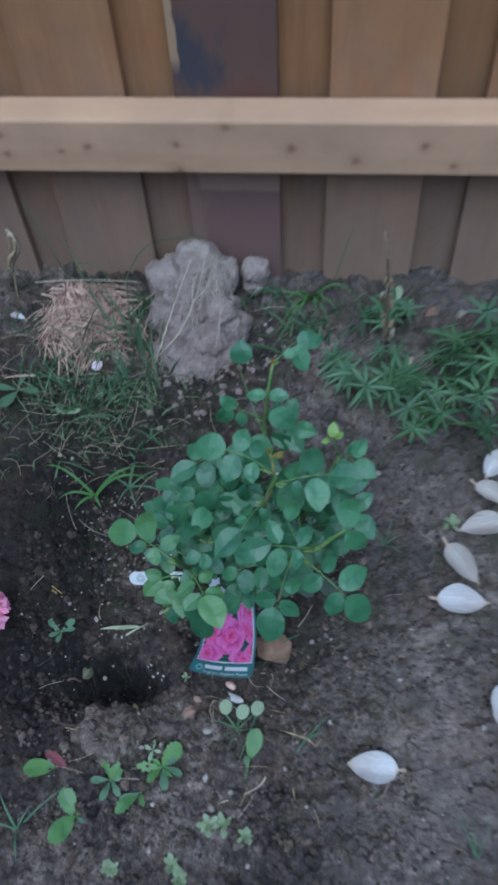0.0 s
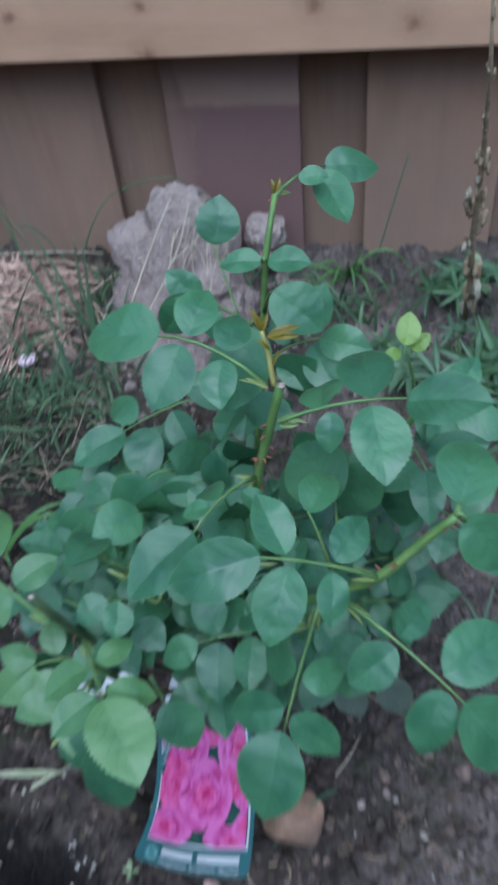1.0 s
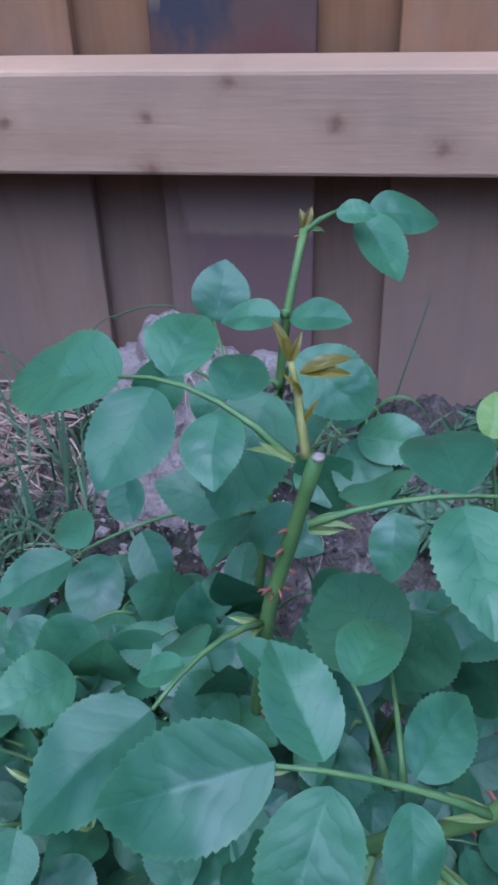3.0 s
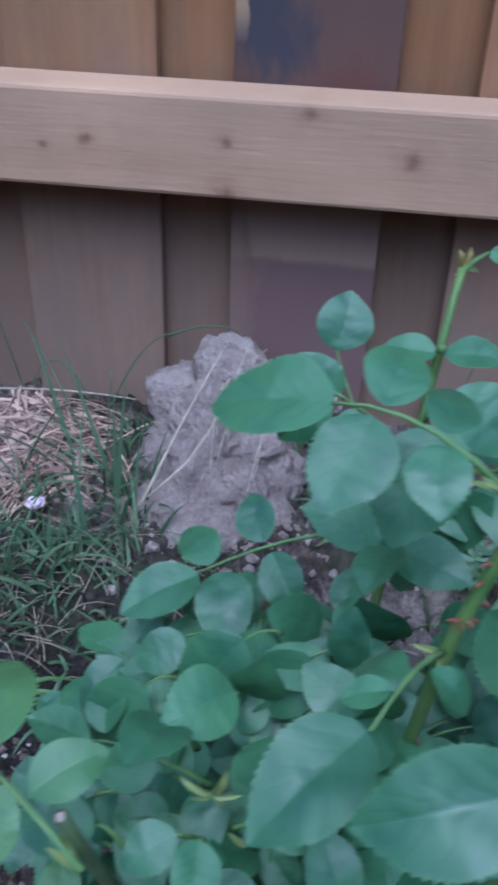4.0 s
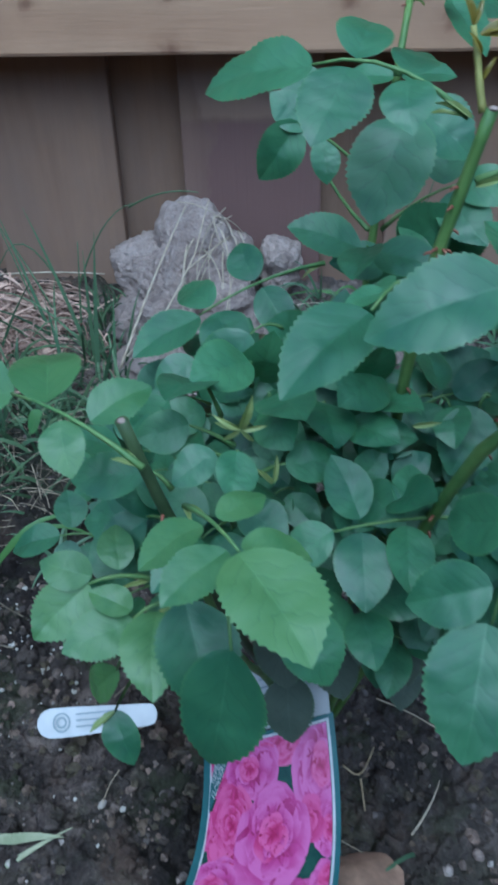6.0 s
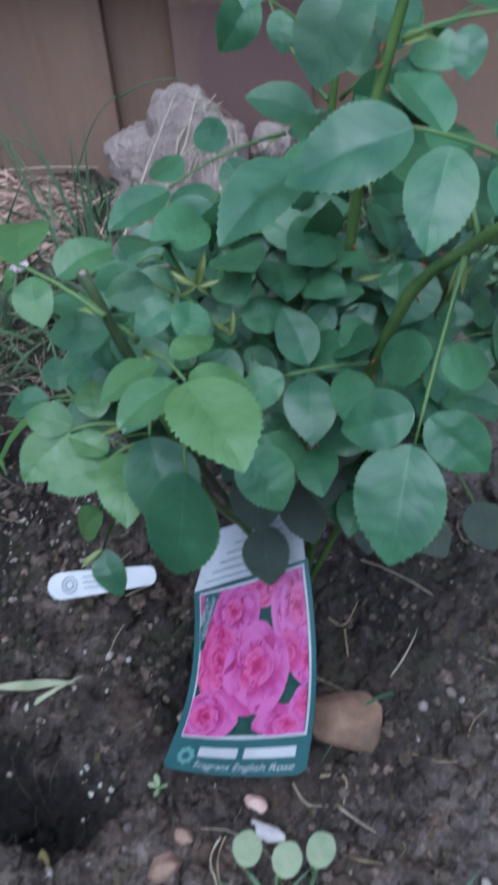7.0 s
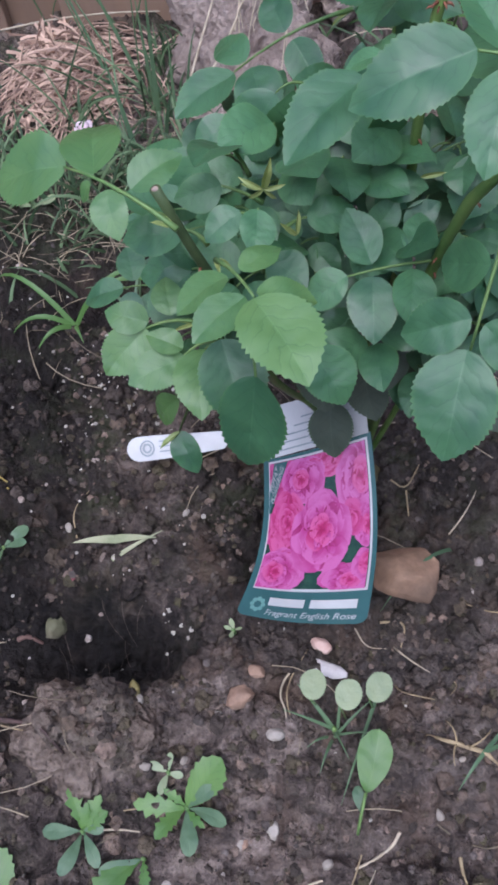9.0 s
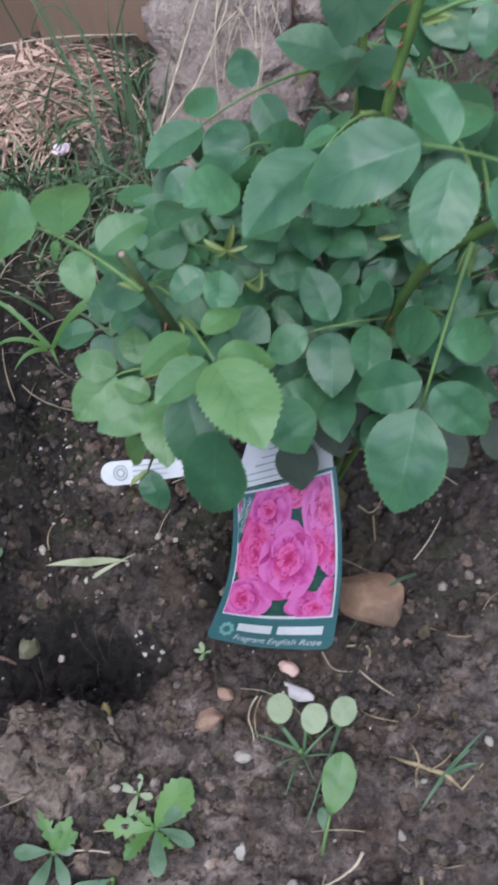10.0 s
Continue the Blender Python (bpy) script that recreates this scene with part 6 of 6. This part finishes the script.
def build_label():
    """The white plant label, rounded at one end, lying on the soil."""
    a, b = Vector((-0.1525, 0.708, -0.07)), Vector((-0.068, 0.708, -0.052))
    d = (b - a).normalized()
    n = Vector((0.0, -0.6, 0.8))
    s = n.cross(d).normalized()
    w, half = 0.0098, (b - a).length / 2
    def half_width(t):
        """Round at the head, tapering to the foot."""
        head = math.sqrt(max(0.0, 1 - (1 - min(1.0, t / 0.13)) ** 2))
        foot = math.sqrt(max(0.0, 1 - max(0.0, (t - 0.95) / 0.05) ** 2))
        return w * head * foot * (1 - 0.45 * max(0.0, t - 0.3))

    steps = [0.5 - 0.5 * math.cos(radians(q)) for q in range(0, 181, 10)]
    outline = [a + d * (2 * half * t) - s * half_width(t) for t in steps] + [a + d * (2 * half * t) + s * half_width(t) for t in steps[-2:0:-1]]
    vs = [p + n * (0.004 * math.sin(3.1 * (p - a).dot(d) / (b - a).length)) for p in outline]
    k = len(vs)
    vs += [p - n * 0.001 for p in vs]
    fs = [tuple(range(k)), tuple(range(2 * k - 1, k - 1, -1))] + [(i, (i + 1) % k, (i + 1) % k + k, i + k) for i in range(k)]
    lab = thing("plant_label", mesh("plant_label", vs, fs, M_white_plastic, False), "white plastic plant label with rounded end on soil", "plant label")
    c = a + d * 0.019 + n * 0.0035
    for r0, r1 in ((0.0066, 0.0052), (0.004, 0.0024)):
        vs = [c + d * (r * math.cos(q * 0.2618)) + s * (r * math.sin(q * 0.2618)) for r in (r0, r1) for q in range(24)]
        part("emblem", mesh("emblem", vs, [(q, (q + 1) % 24, 24 + (q + 1) % 24, 24 + q) for q in range(24)], M_ink, False), lab, "grey round emblem")
    for j in range(3):
        p = a + d * 0.03 + s * (0.004 - 0.004 * j) + n * 0.0052
        q = p + d * 0.03
        part("text_bar", mesh("text_bar", [p, q, q + s * 0.0012, p + s * 0.0012], [(0, 1, 2, 3)], M_ink, False), lab)
    return lab


build_label()

# ---- weeds ----
WEED = [leaflet_mesh("weed_leaf", M_weed, w, 0.12, 0.3, 0, 9 + s, 24, 1.3, 0.45) for s, w in enumerate([0.4, 0.34, 0.45])]
LOBED = [leaflet_mesh("weed_leaf", M_lobed, w, 0.15, 0.35, te, 12 + s, 24, 0.9, 0.45, bi) for s, (w, te, bi) in enumerate([(0.36, 5, 0.6), (0.3, 4, 0.7), (0.4, 6, 0.4)])]
BROAD = [leaflet_mesh("weed_leaf", M_lobed, 0.6, 0.12, 0.2, 7, 18, 24, 0.8, 0.45, 0.16), leaflet_mesh("weed_leaf", M_lobed, 0.58, 0.1, 0.15, 0, 19, 24, 0.75, 0.45)]
PALE = [leaflet_mesh("weed_leaf", M_weed_pale, w, 0.06, 0.06, 12, 15 + s, 24, 0.5, 0.5, 0.085) for s, w in enumerate([0.95, 1.0])]
GREY = [leaflet_mesh("weed_leaf", M_weed_pale, w, 0.1, 0.2, 0, 25 + s, 14, 1.1, 0.5) for s, w in enumerate([0.38, 0.46])]


def weed(x, y, n, size, kinds, label, seed, lift=0.5, group="weeds"):
    rng = random.Random(seed)
    c = on_ground(x, y)
    v, f = tube([c - Vector((0, 0, 0.004)), c + Vector((0, 0, 0.006))], [0.0018, 0.0014], 6)
    w = thing("weed", mesh("weed_stem", v, f, M_rachis), label, "weed", group)
    for k in range(n):
        a = 6.283 * k / n + rng.uniform(-0.4, 0.4)
        d = Vector((math.cos(a), math.sin(a), rng.uniform(0.1, lift)))
        part("leaf", rng.choice(kinds), w, m=frame_of(c + Vector((0, 0, 0.005)), d, (rng.uniform(-0.3, 0.3), rng.uniform(-0.3, 0.1), 1), size * rng.uniform(0.7, 1.15)))
    return w


def weed_of(x, y, leaves, label):
    """A weed with its leaves told one by one: (bearing in degrees, length, mesh, rise)."""
    c = on_ground(x, y)
    v, f = tube([c - Vector((0, 0, 0.004)), c + Vector((0, 0, 0.006))], [0.0018, 0.0014], 6)
    w = thing("weed", mesh("weed_stem", v, f, M_rachis), label, "weed", "weeds")
    for k, (a, ln, me, rise) in enumerate(leaves):
        d = Vector((math.cos(radians(a)), math.sin(radians(a)), rise))
        part("leaf", me, w, m=frame_of(c + Vector((0, 0, 0.005)), d, (0.25 * math.sin(k * 2.1), -0.15 + 0.2 * math.cos(k * 3.3), 1), ln))
    return w


weed_of(-0.147, 0.437, [(183, 0.027, WEED[0], 0.2), (258, 0.03, WEED[1], 0.3), (308, 0.027, WEED[1], 0.2), (62, 0.027, LOBED[0], 0.6), (112, 0.031, LOBED[1], 0.6), (35, 0.022, LOBED[2], 0.4), (80, 0.02, LOBED[0], 0.8), (10, 0.016, WEED[2], 0.3)],
        "small weed with oval and lobed leaves on soil")
weed_of(-0.077, 0.457, [(55, 0.041, BROAD[0], 0.5), (186, 0.036, LOBED[0], 0.3), (228, 0.028, LOBED[2], 0.3), (282, 0.031, WEED[0], 0.25), (345, 0.03, WEED[1], 0.2), (318, 0.02, LOBED[1], 0.4), (30, 0.026, WEED[0], 0.6), (150, 0.02, LOBED[1], 0.6)],
        "green weed with toothed lobed leaves on soil")
weed_of(-0.104, 0.425, [(222, 0.042, LOBED[2], 0.25), (205, 0.03, WEED[0], 0.3), (290, 0.02, LOBED[0], 0.3)], "green weed with a broad toothed leaf")
weed(-0.092, 0.478, 4, 0.016, GREY, "small grey green seedling", 4)


def withered_weed():
    """A woody little stem with a few green blades, lying on the bare soil."""
    stem = [on_ground(x, y, h) for x, y, h in ((0.082, 0.514, 0.002), (0.102, 0.51, 0.005), (0.12, 0.504, 0.006), (0.131, 0.498, 0.004), (0.144, 0.512, 0.006))]
    v, f = tube(stem, [0.001, 0.0017, 0.0018, 0.0011, 0.0006], 6)
    ob = thing("withered_weed", mesh("withered_weed", v, f, M_dead), "half-dry weed with a woody stem and few green blades", "weed")
    for a, b in (((0.102, 0.51), (0.095, 0.525)), ((0.11, 0.507), (0.124, 0.519)), ((0.102, 0.51), (0.1, 0.494)), ((0.12, 0.504), (0.127, 0.515))):
        v, f = tube(bend(on_ground(*a, 0.005), on_ground(*b, 0.005), 0.003, 5, 0.1), [0.0008, 0.0007, 0.0006, 0.0005, 0.0004, 0.0003], 5)
        part("twig", mesh("twig", v, f, M_dead), ob)
    for x, y, w in ((0.147, 0.535, 0.0016), (0.143, 0.511, 0.0018), (0.102, 0.48, 0.0015), (0.138, 0.52, 0.0012)):
        soup = Soup()
        blade(soup, on_ground(0.119, 0.504, 0.006), on_ground(x, y, 0.012), w, 0.006, 6)
        part("blade", soup.mesh("blade", M_weed), ob, "narrow green blade")
    return ob


withered_weed()
weed(-0.245, 0.63, 5, 0.026, WEED + BROAD[1:], "small green weed at the bed's hollow", 5)
weed_of(-0.225, 0.447, [(190, 0.042, BROAD[1], 0.3), (140, 0.014, WEED[0], 0.4)], "green weed with one broad oval leaf")
weed_of(-0.19, 0.39, [(125, 0.04, BROAD[0], 0.4), (235, 0.045, BROAD[1], 0.3), (150, 0.022, LOBED[0], 0.5), (40, 0.018, LOBED[1], 0.4), (330, 0.016, WEED[0], 0.3)], "bright yellow-green weed with oval leaves")
for k, (x, y) in enumerate(((-0.008, 0.388), (0.043, 0.38), (-0.051, 0.339), (-0.133, 0.331), (-0.04, 0.325), (-0.055, 0.575), (0.325, 0.828), (0.012, 0.392))):
    weed(x, y, 4 if y == 0.575 else 11, 0.009 if y == 0.575 else 0.016, GREY, "tiny grey green seedling", 10 + k, 1.6)
weed(-0.39, 1.03, 4, 0.045, WEED, "broad light green weed leaf in the grass", 18)
weed(-0.303, 0.994, 2, 0.025, GREY, "grey green weed leaf in the grass", 19)
weed(-0.255, 1.055, 4, 0.03, WEED, "small green weed beside the straw", 20)
weed(0.245, 1.235, 6, 0.035, GREY, "pale green weed at the foot of the fence", 21, 0.8)


def clover_clump():
    c = on_ground(0.02, 0.515)
    v, f = tube([c, c + Vector((0, 0, 0.01))], [0.002, 0.0015], 6)
    w = thing("seedling_clump", mesh("seedling_stem", v, f, M_rachis), "seedling with three round pale leaves and grass", "weed")
    for x, y in ((0.006, 0.531), (0.0255, 0.527), (0.044, 0.534)):
        p = Vector((x, y - 0.01, -0.082))
        v, f = tube(bend(on_ground(x + 0.002, y - 0.002), p, 0.002, 5), 0.0007, 5)
        st = part("leaf", mesh("leaf_stalk", v, f, M_rachis), w)
        part("leaflet", PALE[0], st, "round pale green leaf", frame_of(p, (0.5 * (x - 0.025) / 0.025 + 0.5 * math.sin(x * 300), 0.8, 0.15), (9 * (x - 0.02), -0.5, 0.85), 0.0205, 0.92))
    p = on_ground(0.043, 0.472, 0.02)
    v, f = tube(bend(on_ground(0.038, 0.45), p, 0.005, 5), 0.0012, 5)
    st = part("leaf", mesh("leaf_stalk", v, f, M_rachis), w)
    part("leaflet", BROAD[1], st, "broad green leaf", frame_of(p, (0.2, 0.9, 0.5), (0.0, -0.5, 0.9), 0.041, 0.95))
    part("leaflet", WEED[0], st, "", frame_of(on_ground(0.04, 0.46, 0.01), (-0.1, 0.9, 0.3), (0.2, -0.4, 0.9), 0.018, 1.1))
    soup = Soup()
    rng = random.Random(3)
    for x0, y0, x1, y1, wd in ((0, 0, -0.026, 0.024, 0.0016), (0, -0.004, 0.028, 0.022, 0.0011), (0.002, 0, -0.034, 0.004, 0.0012), (-0.001, -0.006, -0.008, -0.032, 0.0012), (0.028, 0.022, 0.007, -0.05, 0.0013),
                               (0.002, 0.002, 0.005, 0.026, 0.001), (0.0, -0.003, 0.03, -0.004, 0.0009), (0, 0, 0.012, -0.024, 0.001), (-0.004, -0.004, -0.018, -0.015, 0.001)):
        a, b = on_ground(c.x + x0, c.y + y0, 0.004), on_ground(c.x + x1, c.y + y1, rng.uniform(0.006, 0.018))
        blade(soup, a, b, wd, rng.uniform(0.002, 0.007), 6)
    part("grass", soup.mesh("grass", M_weed), w)
    return w


clover_clump()


def palmate_mesh(mat):
    soup = Soup()
    for k in range(8):
        a = 6.283 * (k + 0.25 * math.sin(k * 5.1)) / 8
        m = frame_of((0, 0, 0), (math.cos(a), math.sin(a), 0.28), (-math.cos(a) * 0.3, -math.sin(a) * 0.3, 1), 0.85 + 0.2 * math.sin(k * 2.3), 1.0)
        vs, uv, fs = [], [], []
        for i in range(7):
            t = i / 6
            w = 0.085 * math.sin(math.pi * min(1, t ** 0.8 * 0.97 + 0.02)) ** 0.8
            for s in (-1, 0, 1):
                vs.append(m @ Vector((s * w, t, 0.06 * abs(s) - 0.25 * t * t)))
                uv.append((s, t))
        for i in range(6):
            for j in range(2):
                q = i * 3 + j
                fs.append((q, q + 1, q + 4, q + 3))
        soup.add(vs, fs, uv)
    return soup.mesh("palmate_leaf", mat)


PALM, PALM_PALE = palmate_mesh(M_lupin), palmate_mesh(M_weed)


def lupin(x, y, n, reach, tall, seed, pale=0.15):
    rng = random.Random(seed)
    c = on_ground(x, y)
    v, f = tube([c - Vector((0, 0, 0.01)), c + Vector((0, 0, 0.02))], [0.004, 0.003], 6)
    plant = thing("lupin", mesh("lupin_crown", v, f, M_rachis), "low green lupin with finger-like leaves near the fence", "lupin", "lupins")
    for k in range(n):
        a = rng.uniform(0, 6.283)
        r = reach * rng.uniform(0.25, 1.0)
        p = c + Vector((math.cos(a) * r, math.sin(a) * r * 0.9, tall * rng.uniform(0.5, 1.0)))
        p.y = min(p.y, 1.2)
        v, f = tube(bend(c, p, 0.012, 5), 0.0013, 5)
        st = part("leaf_stalk", mesh("leaf_stalk", v, f, M_rachis), plant)
        nr = (math.cos(a) * 0.6 + rng.uniform(-0.5, 0.5), math.sin(a) * 0.6 - 0.2 + rng.uniform(-0.5, 0.5), 0.75)
        part("leaf", PALM_PALE if rng.random() < pale else PALM, st, m=frame_of(p, (rng.uniform(-1, 1), rng.uniform(-1, 1), 0), nr, rng.uniform(0.028, 0.052)))
    return plant


lupin(0.33, 1.07, 17, 0.11, 0.075, 1)
lupin(0.31, 0.99, 9, 0.08, 0.06, 2, 0.3)
lupin(0.41, 1.09, 13, 0.1, 0.08, 3)
lupin(0.235, 1.19, 8, 0.045, 0.06, 4, 0.6)
lupin(0.225, 1.06, 10, 0.055, 0.04, 5)
lupin(0.16, 1.085, 6, 0.035, 0.025, 6, 1.0)

# ---- fallen petals and the pink flower ----
def petal_mesh(width, head, cup, curl, seed, mat=M_petal_white):
    """A fallen petal of length 1: an oval cupped body with shrivelled narrow ends."""
    vs, uv, fs = [], [], []
    for i in range(31):
        t = i / 30
        u = (t - head) / (0.86 - head)
        u = min(1.0, max(0.0, u))
        w = 0.5 * width * u ** 0.85 * (1 - u) ** 0.6 / 0.375
        w = (w ** 2 + (0.012 + 0.1 * t * (1 - t) + (0.012 if t > 0.92 else 0)) ** 2) ** 0.5
        for j in range(9):
            q = j / 4 - 1
            x = q * w
            z = cup * x * x * 2.2 + 0.22 * abs(x) - 0.05 * noise.noise((x * 2.2, t * 2.2, seed + 4)) + 0.16 * max(0.0, t - 0.84) + curl * (t - 0.5) ** 2 + 0.02 * noise.noise((x * 5, t * 5, seed)) + 0.01 * math.sin(q * 9 + seed) * w
            vs.append((x + 0.05 * math.sin(t * 4 + seed) * max(0.0, t - 0.5), t, z))
            uv.append((q, t))
    for i in range(30):
        for j in range(8):
            k = i * 9 + j
            fs.append((k, k + 1, k + 10, k + 9))
    return mesh("petal", vs, fs, mat, True, uv)


PETALS = [petal_mesh(0.52, 0.0, 0.8, 0.1, 1), petal_mesh(0.42, 0.08, 1.2, 0.25, 2), petal_mesh(0.48, 0.06, 1.0, 0.15, 3)]
CREAM = [petal_mesh(0.4, 0.05, 1.3, 0.3, 4, M_petal_cream), petal_mesh(0.44, 0.08, 1.1, 0.2, 5, M_petal_cream)]
for k, (x, y, a, ln) in enumerate([(0.213, 0.471, 355, 0.078), (0.393, 0.92, 240, 0.075), (0.39, 0.875, 150, 0.08), (0.375, 0.825, 15, 0.09), (0.334, 0.76, 125, 0.088), (0.331, 0.703, 178, 0.088), (0.388, 0.565, 80, 0.075)]):
    d = Vector((math.cos(radians(a)), math.sin(radians(a)), 0.0))
    top = max(ground_z(x + d.x * ln * t + d.y * ln * w, y + d.y * ln * t - d.x * ln * w) for t in (-0.35, -0.2, 0, 0.2, 0.35) for w in (-0.12, 0, 0.12))
    c = Vector((x, y, top + 0.009)) - d * ln * 0.5
    thing("fallen_petal", CREAM[k % 2] if k in (2, 3, 4) else PETALS[k % 3], "cream fallen petal withering on soil" if k in (2, 3, 4) else "large white fallen petal curled on soil", "petal", "fallen petals", m=frame_of(c, d, (0.1 * (k % 3 - 1), -0.15, 1), ln))


def small_flower(name, x, y, r, n, label, mat, h=0.012, stem=True):
    c = on_ground(x, y, h)
    v, f = tube([on_ground(x, y, -0.003), c], [0.0014, 0.001], 5)
    ob = thing(name, mesh(name, v, f, M_rachis), label, "flower")
    rng = random.Random(n)
    v, f = blob(n, r * 0.72, 3, 0.25)
    part("flower_core", mesh("flower_core", [p + c for p in v], f, mat), ob)
    for k in range(n):
        d = Vector((rng.gauss(0, 1), rng.gauss(0, 1), abs(rng.gauss(0, 0.9)) + 0.1)).normalized()
        soup = Soup()
        p = c + d * r * 0.75
        s = d.orthogonal().normalized()
        t = d.cross(s)
        w = r * 0.42
        for q in range(5):
            a = 6.283 * q / 5
            e = s * math.cos(a) + t * math.sin(a)
            g = d.cross(e)
            soup.add([p, p + e * w * 0.6 + g * w * 0.4 + d * w * 0.45, p + e * w * 1.0 + d * w * 0.6, p + e * w * 0.6 - g * w * 0.4 + d * w * 0.45], [(0, 1, 2, 3)])
        part("floret", soup.mesh("floret", mat), ob)
    return ob


small_flower("pink_flower", -0.353, 0.637, 0.036, 60, "round cluster of pink florets on a low plant", M_petal_pink, 0.03)


def blossom(x, y, h, r):
    """A small open flower: a ring of rounded petals on a thin stem."""
    c = on_ground(x, y, h)
    v, f = tube([on_ground(x, y, -0.003), c], [0.0012, 0.0009], 5)
    ob = thing("small_flower", mesh("small_flower", v, f, M_rachis), "small white and pink flower in the grass", "flower")
    petal = leaflet_mesh("petal", M_petal_pale, 0.8, 0.3, -0.5, 0, 51, 10, 0.7, 0.4)
    for k in range(9):
        a = 6.283 * k / 9 + 0.3
        up = 0.5 if k % 2 else 1.1
        part("petal", petal, ob, m=frame_of(c, (math.cos(a), math.sin(a), up), (-math.cos(a) * up, -math.sin(a) * up, 1), r * (1.0 if k % 2 else 0.85)))
    return ob


blossom(-0.254, 1.066, 0.03, 0.013)


def red_leaf(x, y, a, ln, mat, label):
    d = Vector((math.cos(a), math.sin(a), 0.1))
    return thing("fallen_leaf", leaflet_mesh("fallen_leaf", mat, 0.34, 0.5, 0.35, 0, 40, 14, 0.7, 0.8), label, "leaf", m=frame_of(on_ground(x, y, 0.004), d, (0.2, -0.2, 1), ln))


red_leaf(-0.242, 0.468, -0.6, 0.042, M_red_leaf, "small dark red fallen leaf on soil")
red_leaf(-0.19, 0.612, 1.3, 0.018, M_red_leaf, "small dark red fallen leaf on soil")
red_leaf(0.255, 1.085, 1.0, 0.035, M_twig, "pale dry fallen leaf beside the lupin")
red_leaf(-0.441, 1.195, -0.4, 0.035, M_petal_white, "small white fallen petal beside the straw")
red_leaf(-0.3, 0.75, 0.6, 0.04, M_red_leaf, "narrow dark red fallen leaf on damp soil")
